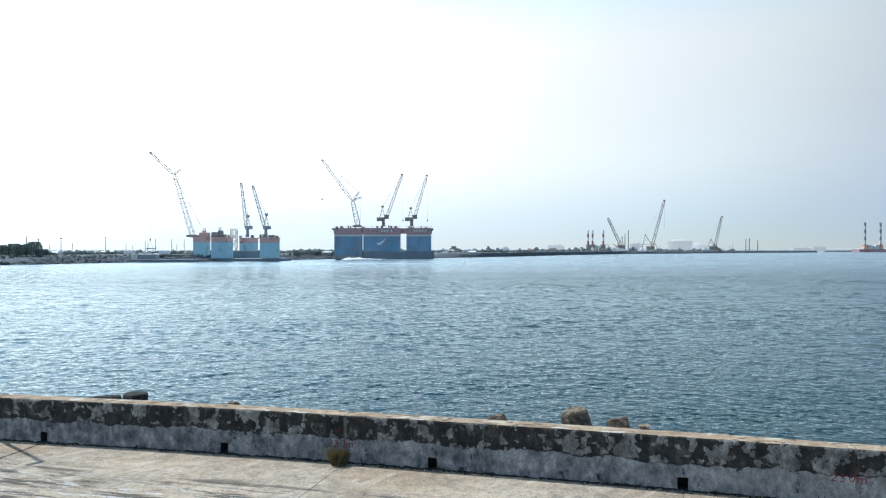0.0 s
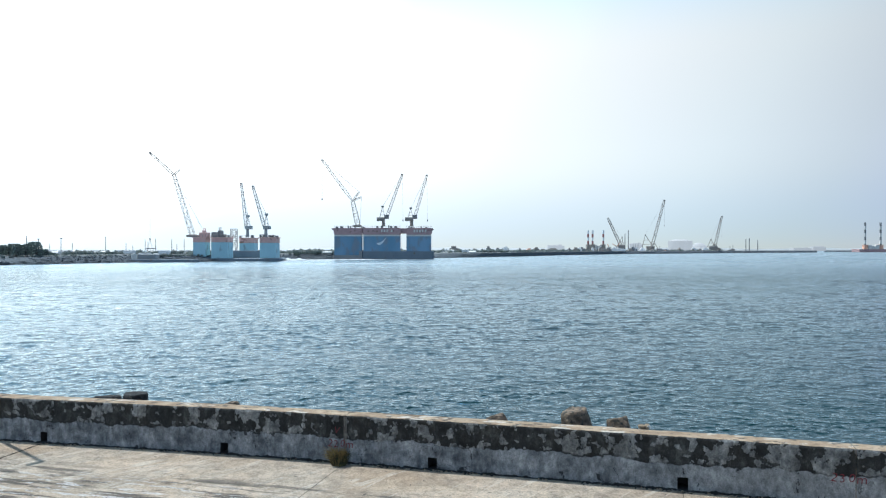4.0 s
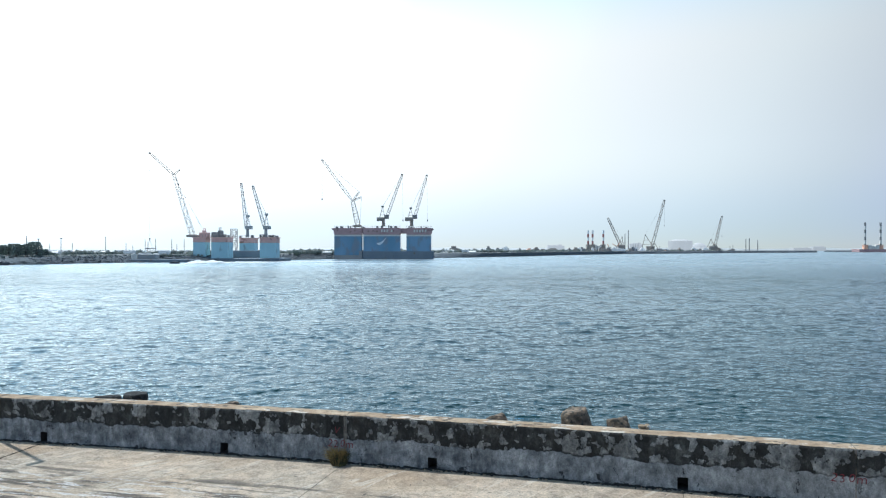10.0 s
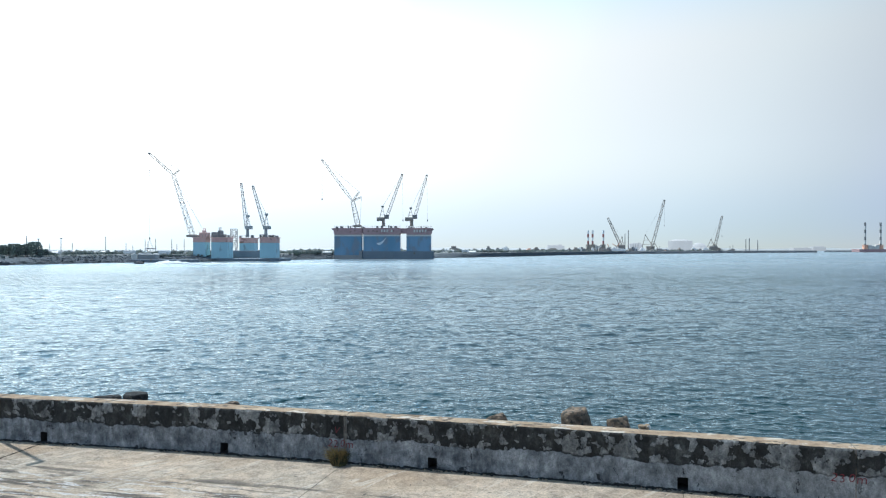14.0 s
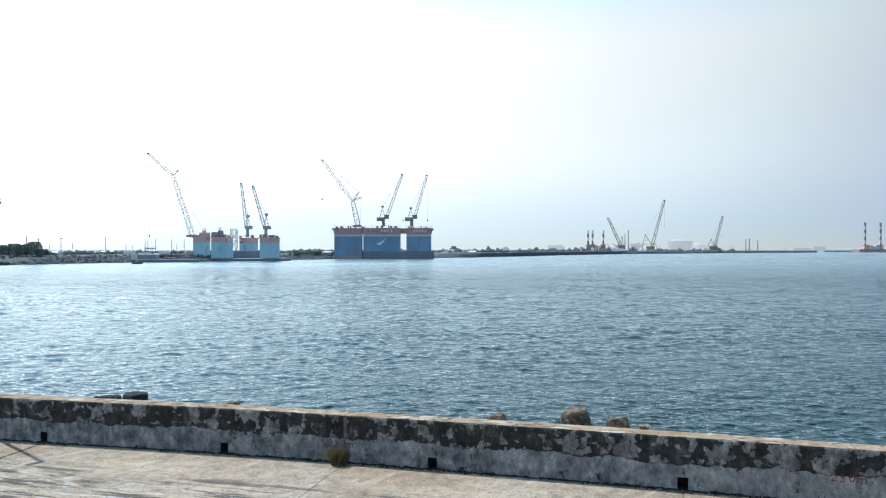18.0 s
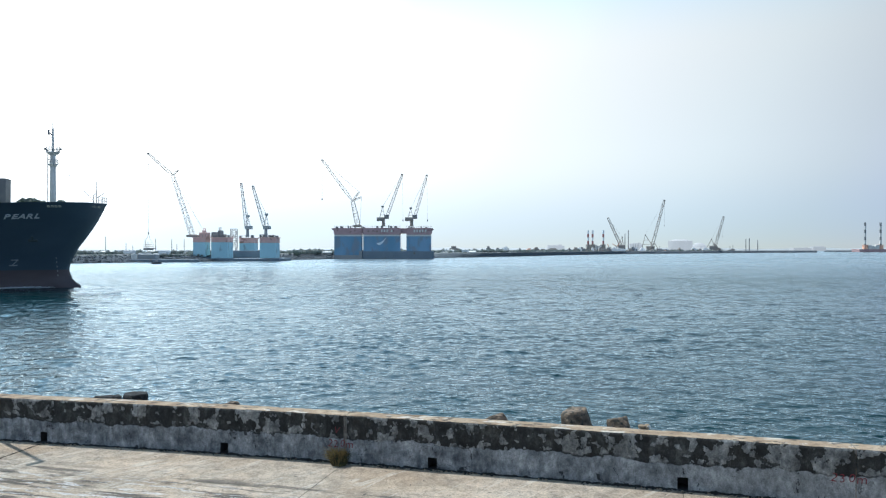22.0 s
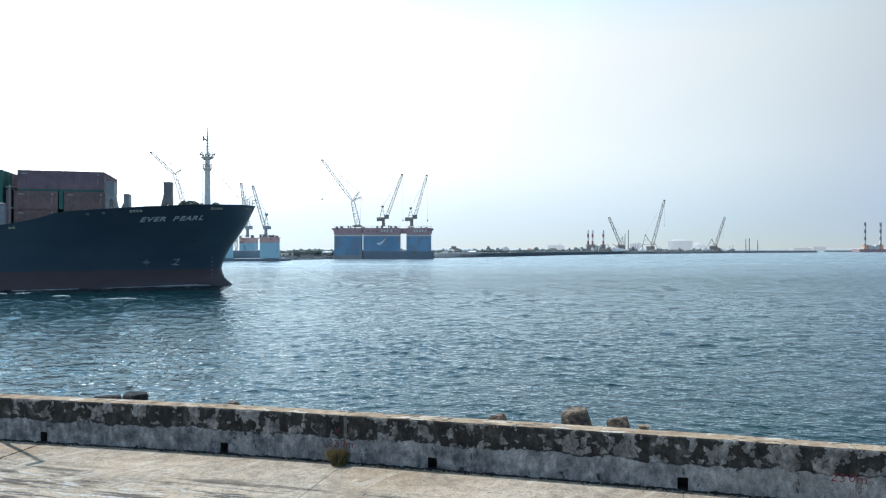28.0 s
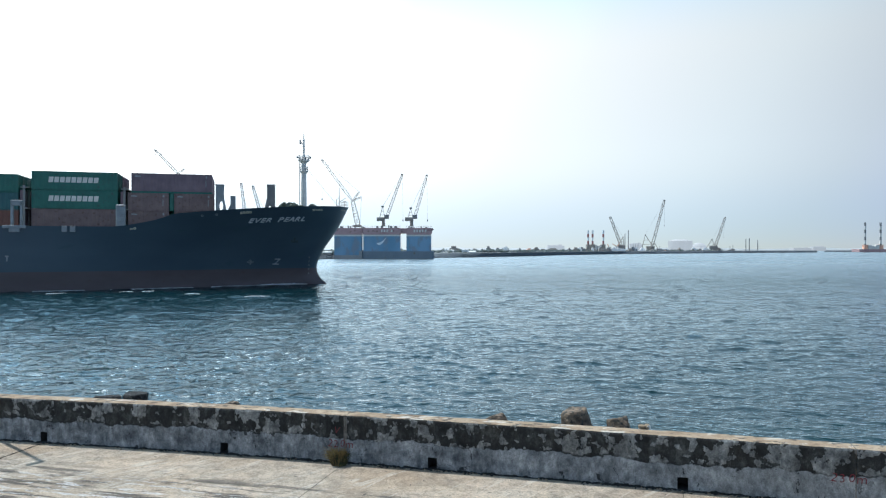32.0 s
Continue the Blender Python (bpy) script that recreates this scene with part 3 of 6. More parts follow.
def build_sea():
    rows, cols = 1240, 960
    near, far = 14.0, 1900.0
    inv = np.linspace(1 / near, 1 / far, rows)
    Y = (1 / inv)[:, None] * np.ones((1, cols))
    X = (0.62 * Y + 10) * np.linspace(-1, 1, cols)[None, :] - 5.6
    dy = np.abs(np.gradient(Y, axis=0))
    dx = np.abs(np.gradient(X, axis=1))
    rg = np.random.RandomState(5)
    Zs, Dx, Dy = np.zeros_like(Y), np.zeros_like(Y), np.zeros_like(Y)
    # short chop under the wall, longer and higher seas out in the fairway, calmer again under the far shore
    peak = np.log(np.clip(0.0125 * (Y - 4), 0.3, 2.6))
    gust = np.ones_like(Y)
    for k in range(7):
        a, l = rg.uniform(-0.7, 0.7), 9.0 * 1.55 ** k
        gust += 0.08 * np.sin((X * math.sin(a) + Y * math.cos(a)) * 6.283 / l + 0.8 * np.sin(X * 3.1 / l + k) + rg.uniform(0, 6.283))
    lee = np.clip((Y + 40 * (gust - 1) - 150) / 140, 0, 1)
    gust = np.clip(gust, 0.45, 1.6) * (1 - 0.45 * lee * lee * (3 - 2 * lee))
    count = 96
    for k in range(count):
        lam = 0.16 * (9.0 / 0.16) ** (k / (count - 1))
        # two crossing wind seas
        ang = radians(-62 if k % 2 else -112) + rg.normal(0, 0.38)
        kx, ky = math.cos(ang) * 2 * math.pi / lam, math.sin(ang) * 2 * math.pi / lam
        amp = 0.0052 * lam * rg.uniform(0.6, 1.3) * np.exp(-(np.log(lam) - peak) ** 2 / 1.7)
        fil = np.clip((lam / np.maximum(dy * abs(math.sin(ang)), dx * abs(math.cos(ang))) - 1.6) / 1.2, 0, 1)
        # crests are bent and broken: the phase wanders along them
        w1, w2 = rg.uniform(0, 6.283), rg.uniform(0.10, 0.22) / lam * 6.283
        bend = 0.9 * np.sin((X * math.sin(ang) - Y * math.cos(ang)) * w2 + w1)
        ph = kx * X + ky * Y + bend + rg.uniform(0, 6.283)
        # wave groups make some stretches steeper than others
        g1, g2 = rg.uniform(0.5, 1.3) / lam, rg.uniform(0, 6.283)
        group = 1.0 + 0.6 * np.sin((X * math.sin(g2) + Y * math.cos(g2)) * g1 + g2 * 3) * np.sin((X * math.cos(g2) - Y * math.sin(g2)) * g1 * 0.7 + g2)
        amp = amp * group * gust * fil
        Zs += amp * np.sin(ph)
        Dx += 0.95 * amp * math.cos(ang) * np.cos(ph)
        Dy += 0.95 * amp * math.sin(ang) * np.cos(ph)
    verts = np.stack([X + Dx, Y + Dy, Zs], axis=-1).reshape(-1, 3)
    ob = mesh_np("water", verts, grid_faces(rows, cols), M_WATER)
    ob.matrix_basis = pose(0, 0, SEA)
    return tagged(ob, "choppy blue-grey harbour water with small wind waves", "water", kind="structure")


sea = build_sea()
bm = bmesh.new()
box(bm, -4400, 10, -2.6, 4400, 4400, -2.2)
tagged(part("water_far", bm, M_WATER), "calm open harbour water reaching the horizon", "water", kind="structure")

# ---- quay and seawall, on a gently bending line ----
KNOTS = [(-48.0, 24.6), (-43.2, 23.9), (-38.4, 23.2), (-33.7, 22.5), (-28.9, 21.7), (-24.1, 20.9), (-19.3, 20.0), (-14.6, 19.0), (-9.84, 18.0),
         (-5.10, 17.01), (-0.23, 15.79), (4.74, 14.43), (9.6, 12.95), (14.4, 11.5), (19.2, 10.05), (24.0, 8.6), (28.8, 7.1)]
WALL_H, WALL_T = 1.065, 0.47


def on_wall(s):
    """Front foot of the wall, and the way along it, s metres on from the first drain hole in view."""
    k = s / 5.0 + 8
    i = max(1, min(len(KNOTS) - 3, int(math.floor(k))))
    t = k - i
    p0, p1, p2, p3 = (Vector(KNOTS[j]) for j in (i - 1, i, i + 1, i + 2))
    c = 0.5 * (2 * p1 + (p2 - p0) * t + (2 * p0 - 5 * p1 + 4 * p2 - p3) * t * t + (3 * p1 - p0 - 3 * p2 + p3) * t ** 3)
    d = 0.5 * ((p2 - p0) + 2 * (2 * p0 - 5 * p1 + 4 * p2 - p3) * t + 3 * (3 * p1 - p0 - 3 * p2 + p3) * t * t)
    return c, d.normalized()


def quay_point(s, w, z):
    """w: metres out from the wall's face towards the road; negative: behind it."""
    c, d = on_wall(s)
    return Vector((c.x + d.y * w, c.y - d.x * w, z))


def build_quay():
    bm = bmesh.new()
    n = 70
    ring = []
    for i in range(n + 1):
        s = -35 + 70 * i / n
        ring.append([bm.verts.new(quay_point(s, w, z)) for w, z in ((-0.9, -3.2), (-0.9, -0.02), (24, -0.02), (24, -3.2))])
    for i in range(n):
        for k in range(4):
            j = (k + 1) % 4
            bm.faces.new((ring[i][k], ring[i][j], ring[i + 1][j], ring[i + 1][k]))
    bm.faces.new(ring[0])
    bm.faces.new(ring[-1][::-1])
    base = tagged(part("pavement", bm, M_JOINT), "warm beige concrete quay pavement cast in large slabs", "pavement", kind="structure")
    cuts = [-35, -30, -25, -20, -15, -10, -5, 0, 8, 15, 20, 25, 30, 35]
    for a, a2 in zip(cuts, cuts[1:]):
        for b in range(5):
            bm = bmesh.new()
            s0, s1 = a + (0.03 if a == 0 else 0.008), a2 - (0.03 if a2 == 0 else 0.008)
            w0, w1 = (b * 4.8 + (0.012 if b else 0.02)), b * 4.8 + 4.788
            lo, hi = [], []
            m = 10
            for t in range(m + 1):
                s = s0 + (s1 - s0) * t / m
                lo.append((bm.verts.new(quay_point(s, w0, -0.015)), bm.verts.new(quay_point(s, w0 + 0.015, 0)), bm.verts.new(quay_point(s, w1 - 0.015, 0)), bm.verts.new(quay_point(s, w1, -0.015))))
            for t in range(m):
                for k in range(3):
                    bm.faces.new((lo[t][k + 1], lo[t][k], lo[t + 1][k], lo[t + 1][k + 1]))
            part("slab", bm, M_SLAB, base)


def build_wall():
    wall = new("seawall")
    tagged(wall, "weathered concrete seawall with mould, flaking render and drain holes", "wall", kind="structure")
    step = 0.1
    drains = [5.0 * k for k in range(-6, 6)]
    for j in range(-4, 4):
        a, b = j * 10 - 2 + 0.008, j * 10 + 8 - 0.008
        bm = bmesh.new()
        ss = set(round(a + (b - a) * i / 100, 4) for i in range(101))
        for d in drains:
            if a < d < b:
                ss = {s for s in ss if abs(s - d) > 0.15} | {d - 0.1, d + 0.1}
        ss = sorted(ss)
        prof = [(0, -0.05), (0, 0.02), (0, 0.265), (0, 0.38), (0, 0.5), (0, 0.64), (0, 0.78), (0, 0.92), (0, 1.02), (-0.02, WALL_H - 0.006), (-0.06, WALL_H), (-0.16, WALL_H), (-0.28, WALL_H), (-0.40, WALL_H), (-WALL_T + 0.03, WALL_H - 0.003), (-WALL_T, WALL_H - 0.04), (-WALL_T, 0.5), (-WALL_T, -0.5)]
        grid = []
        for s in ss:
            row = []
            for w, z in prof:
                p = quay_point(s, w, z)
                k = noise.noise(p * 1.7) * 0.012 + noise.noise(p * 7) * 0.007
                if z > 0.95:
                    k2 = noise.noise(Vector((s * 1.3, w * 2, 3))) * 0.010 + noise.noise(Vector((s * 6, w * 5, 9))) * 0.009
                    p.z += k2
                if z > 0.03 and w == 0:
                    p = quay_point(s, k * 0.9, z if z < 0.95 else p.z)
                row.append(bm.verts.new(p))
            grid.append(row)
        for i in range(len(ss) - 1):
            mid = (ss[i] + ss[i + 1]) / 2
            hole = any(abs(mid - d) < 0.1 for d in drains)
            for k in range(len(prof) - 1):
                if hole and k == 1:
                    continue
                f = bm.faces.new((grid[i][k], grid[i + 1][k], grid[i + 1][k + 1], grid[i][k + 1]))
                f.material_index = 1 if 9 <= k <= 14 else 0
            if hole:
                # lining of the drain, running back into the wall
                q = [grid[i][1], grid[i + 1][1], grid[i + 1][2], grid[i][2]]
                back = []
                for s, z in ((ss[i], 0.02), (ss[i + 1], 0.02), (ss[i + 1], 0.265), (ss[i], 0.265)):
                    back.append(bm.verts.new(quay_point(s, -0.4, z)))
                for k in range(4):
                    m = (k + 1) % 4
                    bm.faces.new((q[k], back[k], back[m], q[m])).material_index = 2
                bm.faces.new(back[::-1]).material_index = 2
        bm.faces.new(grid[0])
        bm.faces.new(grid[-1][::-1])
        bmesh.ops.recalc_face_normals(bm, faces=bm.faces)
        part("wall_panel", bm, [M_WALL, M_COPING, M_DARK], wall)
        # mortar closing the joint between panels
        bm = bmesh.new()
        ring = [[bm.verts.new(quay_point(b + ds, w, z)) for w, z in ((-0.012, 0.0), (-0.012, 1.04), (-WALL_T + 0.02, 1.04), (-WALL_T + 0.02, 0.0))] for ds in (-0.02, 0.036)]
        for k in range(4):
            bm.faces.new((ring[0][k], ring[1][k], ring[1][(k + 1) % 4], ring[0][(k + 1) % 4]))
        bmesh.ops.recalc_face_normals(bm, faces=bm.faces)
        part("joint_seal", bm, M_ARMOUR, wall)
    return wall


build_quay()
wall = build_wall()


# ---- far shore ----
SHORE = [(-420, 225), (-300, 252), (-171, 282), (-148, 328), (-120, 352), (-91, 413), (-67, 449), (-5, 506), (53, 596), (122, 732), (219, 894), (440, 1103), (655, 1278)]


BANK = [(-1.5, -4.0), (0, SEA - 0.2), (3, SEA + 0.55), (7, SEA + 0.95), (12, SEA + 1.6), (18, SEA + 2.5), (24, SEA + 3.1), (32, 2.1)]


def bank_z(back):
    for (b0, z0), (b1, z1) in zip(BANK, BANK[1:]):
        if back <= b1:
            return z0 + (z1 - z0) * (back - b0) / (b1 - b0)
    return BANK[-1][1]


def land(name, line, depth, top, label):
    """A low broken shore rising from the water along a line, with flat reclaimed ground behind it."""
    pts = []
    for (x0, y0), (x1, y1) in zip(line, line[1:]):
        n = max(2, int(math.hypot(x1 - x0, y1 - y0) / 4))
        pts += [(x0 + (x1 - x0) * i / n, y0 + (y1 - y0) * i / n) for i in range(n)]
    pts.append(line[-1])
    bm = bmesh.new()
    rows = []
    for i, (x, y) in enumerate(pts):
        row = []
        for back, z in (*BANK, (40, top), (depth, top - 0.3), (depth + 4, -4)):
            j = noise.noise(Vector((x * 0.13, y * 0.13, back))) + 0.5 * noise.noise(Vector((x * 0.4, y * 0.4, back * 3))) if 0 <= back < 36 else 0
            steep = 1.0 if y < 470 else max(0.3, 1.0 - (y - 470) / 120) if back < 36 else 1.0
            row.append(bm.verts.new((x + back * 0.15, y + back * steep + j * 1.6, z + j * (0.3 if back < 4 else 0.45))))
        rows.append(row)
    for a, b in zip(rows, rows[1:]):
        for k in range(len(row) - 1):
            bm.faces.new((a[k], b[k], b[k + 1], a[k + 1])).material_index = 1 if k >= 6 else 0
    bm.faces.new(rows[0][::-1])
    bm.faces.new(rows[-1])
    return tagged(part(name, bm, [M_LAND, M_SAND]), label, "shore", kind="structure")


land("shore", SHORE, 130, 2.3, "low rubble shore with reclaimed sandy ground behind")
land("breakwater", [(775, 1440), (900, 1470), (1300, 1500)], 60, 1.8, "low grey breakwater across the harbour mouth")


def shrubs(name, line, spread, count, r0, r1, z, label, seed):
    rg = random.Random(seed)
    bm = bmesh.new()
    for i in range(count):
        t = rg.random() * (len(line) - 1)
        k = int(t)
        (x0, y0), (x1, y1) = line[k], line[k + 1]
        x, y = x0 + (x1 - x0) * (t - k), y0 + (y1 - y0) * (t - k) + rg.uniform(*spread)
        r = rg.uniform(r0, r1)
        blob(bm, (x, y, z + r * 0.45), r, rg.random(), rg.uniform(0.6, 1.0))
    return tagged(part(name, bm, M_SCRUB), label, "shrubs", kind="stuff")


shrubs("shrub_belt", SHORE[0:5], (16, 34), 900, 0.35, 1.0, 1.3, "low grey-green scrub scattered over the shore bank", 8)
shrubs("shrub_belt", SHORE[2:6], (30, 70), 420, 0.7, 1.7, 2.0, "low grey-green coastal scrub on the reclaimed shore", 3)
shrubs("shrub_belt", SHORE[5:9], (14, 70), 480, 0.8, 2.2, 2.0, "low grey-green coastal scrub behind the docks", 4)
shrubs("shrub_belt", SHORE[8:12], (14, 90), 420, 0.8, 2.2, 1.8, "low scrub along the far breakwater road", 5)


# ---- container ship, in its own space: x forward from the stem head, y to port, z up from the water ----
def lerp_table(tab, x):
    for (x0, y0), (x1, y1) in zip(tab, tab[1:]):
        if x >= x1:
            f = (x - x1) / (x0 - x1)
            f = min(1.0, max(0.0, f))
            return y1 + (y0 - y1) * f
    return tab[-1][1]


DECK_B = [(0, 0.0), (-0.6, 2.2), (-2, 4.6), (-4, 6.5), (-7, 8.6), (-12, 10.7), (-18, 12.2), (-26, 13.3), (-36, 13.8), (-130, 13.8)]
WATER_B = [(-5.0, 0.0), (-5.8, 0.5), (-8, 1.05), (-12.7, 2.3), (-17.2, 3.9), (-25, 7.2), (-34, 10.6), (-44, 12.9), (-54, 13.8), (-130, 13.8)]
RAIL_Z = [(0, 13.7), (-10, 13.2), (-18, 12.6), (-25, 11.95), (-28.4, 11.6), (-30.4, 10.8), (-33, 10.1), (-36.2, 9.55), (-130, 9.55)]
STEM = [(13.7, 0.0), (10.35, -1.65), (8.2, -3.05), (6.25, -4.45), (4.25, -5.45), (2.95, -5.75), (1.75, -5.5), (0.95, -4.95), (0.35, -4.1), (-0.3, -3.9), (-2.0, -4.6)]


def stem_x(z):
    for (z0, x0), (z1, x1) in zip(STEM, STEM[1:]):
        if z >= z1:
            f = min(1.0, (z - z1) / (z0 - z1))
            return x1 + (x0 - x1) * f
    return STEM[-1][1]


def half_beam(x, z):
    """Half the hull's breadth at x, z."""
    zd = lerp_table(RAIL_Z, x)
    f = min(1.0, max(0.0, (z - 1.0) / (zd - 1.0)))
    xs = stem_x(z)
    if x >= xs:
        return 0.0
    bw, bd = lerp_table(WATER_B, x), lerp_table(DECK_B, x)
    b = bw + (bd - bw) * f ** 1.5
    back = xs - x
    if z < 4.5:
        bulb = 1.25 * math.sqrt(min(1.0, back / 2.2)) * max(0.0, min(1.0, (3.2 - z) / 2.2))
        b = max(b if back > 0.4 else b * back / 0.4, bulb) if back < 9 else b
    return b * min(1.0, (back / 1.6) ** 0.6) if back < 1.6 else b


SHIP_LEN = 122.0


def ship_hull(parent):
    bm = bmesh.new()
    zs = [-1.6, -0.8, -0.2, 0.3, 0.8, 1.4, 2.1, 2.9, 3.0, 4.0, 5.2, 6.5, 8.0, 9.5]
    fr = [0.33, 0.66, 1.0]
    us = [0, 0.004, 0.010, 0.018, 0.028, 0.04, 0.055, 0.075, 0.10, 0.13, 0.16, 0.19, 0.22, 0.228, 0.236, 0.244, 0.25, 0.275, 0.29, 0.305, 0.33, 0.37, 0.41, 0.45, 0.52, 0.62, 0.75, 0.88, 1.0]
    sides = []
    for sgn in (-1, 1):
        cols = []
        for u in us:
            col = []
            for z in zs + fr:
                x0 = stem_x(z if z in zs else 9.5)
                x = x0 - u * (SHIP_LEN + x0)
                zz = z
                if z in fr and zs[-1] != z:
                    top = lerp_table(RAIL_Z, x)
                    zz = 9.5 + (top - 9.5) * z
                    xx = stem_x(zz)
                    x = xx - u * (SHIP_LEN + xx)
                    zz = 9.5 + (max(9.52, lerp_table(RAIL_Z, x)) - 9.5) * z
                col.append(bm.verts.new((x, sgn * half_beam(x, zz) if u else 0.0, zz)))
            cols.append(col)
        for a, b in zip(cols, cols[1:]):
            for k in range(len(zs) + len(fr) - 1):
                f = bm.faces.new((a[k], a[k + 1], b[k + 1], b[k]) if sgn < 0 else (a[k], b[k], b[k + 1], a[k + 1]))
                f.material_index = 1 if k < 7 else 0
                f.smooth = True
        sides.append(cols)
    n = len(zs) + len(fr) - 1
    for k in range(n):
        f = bm.faces.new((sides[0][-1][k], sides[0][-1][k + 1], sides[1][-1][k + 1], sides[1][-1][k]))
        f.material_index = 1 if k < 7 else 0
    bmesh.ops.remove_doubles(bm, verts=bm.verts, dist=0.0005)
    bmesh.ops.recalc_face_normals(bm, faces=bm.faces)
    return part("hull", bm, [M_HULL, M_BOOT], parent)


def ship_deck(parent):
    bm = bmesh.new()
    xs = [-0.8 - i * 1.5 for i in range(81)]
    rows = []
    for x in xs:
        z = lerp_table(RAIL_Z, x) - 1.05 if x > -28 else 9.43
        b = half_beam(x, z) - 0.12
        rows.append([bm.verts.new((x, t * b, z)) for t in (-1, 0, 1)])
    for a, b in zip(rows, rows[1:]):
        for k in range(2):
            bm.faces.new((a[k], a[k + 1], b[k + 1], b[k]))
    bmesh.ops.recalc_face_normals(bm, faces=bm.faces)
    return part("deck", bm, M_DECK, parent, "green painted deck")


def hull_spot(x, z):
    """A place on the starboard side, its outward way and its way forward."""
    p = Vector((x, -half_beam(x, z), z))
    fx = (Vector((x + 0.3, -half_beam(x + 0.3, z), z)) - Vector((x - 0.3, -half_beam(x - 0.3, z), z))).normalized()
    up = (Vector((x, -half_beam(x, z + 0.3), z + 0.3)) - Vector((x, -half_beam(x, z - 0.3), z - 0.3))).normalized()
    return p, fx.cross(up).normalized(), fx, up


def hull_bar(bm, x, z, l, h, out=0.03, lean=0.0):
    p, nrm, fx, up = hull_spot(x, z)
    if nrm.y > 0:
        nrm = -nrm
    vs = []
    for o in (-0.05, out):
        for a, b in ((-1, -1), (1, -1), (1, 1), (-1, 1)):
            vs.append(bm.verts.new(p + nrm * o + fx * (a * l / 2 + b * h / 2 * lean) + up * (b * h / 2)))
    for q in ((4, 5, 6, 7), (0, 1, 5, 4), (1, 2, 6, 5), (2, 3, 7, 6), (3, 0, 4, 7)):
        bm.faces.new([vs[i] for i in q])


ship = new("container_ship")
tagged(ship, "dark green and red container ship under way with boxes on deck", "ship")
ship_hull(ship)
ship_deck(ship)
# name painted on the bow, one part for each character
for i, ch in enumerate("EVER PEARL"):
    if ch == " ":
        continue
    cu = bpy.data.curves.new("name_letter", "FONT")
    cu.body, cu.size, cu.align_x, cu.align_y, cu.extrude, cu.offset, cu.shear = ch, 1.26, "CENTER", "CENTER", 0.03, 0.031, 0.3
    tmp = new("name_letter", cu)
    me = bpy.data.meshes.new_from_object(tmp)
    bpy.data.objects.remove(tmp)
    me.materials.append(M_NAME)
    letter = new("name_letter", me)
    letter.parent = ship
    letter["label"] = "pale grey painted letter"
    p, nrm, fx, up = hull_spot(-17.2 + i * 0.935, 10.72 + 0.055 * i)
    nrm = -nrm if nrm.y > 0 else nrm
    fx = (fx + up * 0.057).normalized()
    up = nrm.cross(fx).normalized()
    turn = Matrix((fx * 1.22, up, nrm)).transposed().to_4x4()
    letter.matrix_basis = Matrix.Translation(p + nrm * 0.03) @ turn
# stowed anchor in its hawse pipe
bm = bmesh.new()
hull_bar(bm, -9.9, 7.85, 0.28, 0.8, 0.06)
hull_bar(bm, -9.9, 7.46, 1.2, 0.30, 0.07)
hull_bar(bm, -10.36, 7.62, 0.26, 0.3, 0.065, 0.3)
hull_bar(bm, -9.44, 7.62, 0.26, 0.3, 0.065, -0.3)
part("anchor", bm, M_ANCHOR, ship, "dull grey stowed anchor")
# thruster cross and draught marks
bm = bmesh.new()
hull_bar(bm, -17.2, 4.1, 1.15, 0.09, 0.16)
hull_bar(bm, -17.2, 4.1, 0.09, 1.0, 0.16)
part("thruster_mark", bm, M_GREYP, ship, "white thruster mark cross")
bm = bmesh.new()
for k in range(12):
    a = k * math.pi / 6
    hull_bar(bm, -17.2 + 0.26 * math.cos(a), 4.1 + 0.26 * math.sin(a), 0.09, 0.06, 0.15)
part("thruster_ring", bm, M_GREYP, ship, "white ring of the thruster mark")
bm = bmesh.new()
hull_bar(bm, -12.7, 4.55, 1.0, 0.15, 0.16)
hull_bar(bm, -12.75, 4.1, 0.15, 0.8, 0.16, 1.0)
hull_bar(bm, -13.0, 3.7, 1.1, 0.15, 0.16)
part("bulb_mark", bm, M_GREYP, ship, "white bulbous bow mark")
bm = bmesh.new()
hull_bar(bm, -50.9, 5.2, 0.5, 0.16, 0.05)
hull_bar(bm, -50.9, 4.8, 0.16, 0.7, 0.05)
part("tug_mark", bm, M_GREYP, ship, "white tug push mark")
for k in range(5):
    bm = bmesh.new()
    hull_bar(bm, -7.2, 2.0 + k * 0.7, 0.14, 0.24, 0.02)
    part("draught_mark", bm, M_STEELDK, ship, "pale draught mark")
for x, count in ((-17.9, 4), (-6.3, 4), (-1.3, 2), (-22.3, 1), (-24.4, 1), (-34.2, 2)):
    for k in range(count):
        bm = bmesh.new()
        xx = x + (k - (count - 1) / 2) * 0.46
        zz = lerp_table(RAIL_Z, xx) - 0.62
        hull_bar(bm, xx, zz + 0.10, 0.34, 0.07, 0.07)
        hull_bar(bm, xx, zz - 0.10, 0.34, 0.07, 0.07)
        hull_bar(bm, xx - 0.14, zz, 0.07, 0.16, 0.07)
        hull_bar(bm, xx + 0.14, zz, 0.07, 0.16, 0.07)
        part("fairlead", bm, M_YELLOWP if count > 1 else M_GREYP, ship, "cream framed mooring fairlead" if count > 1 else "grey framed mooring fairlead")


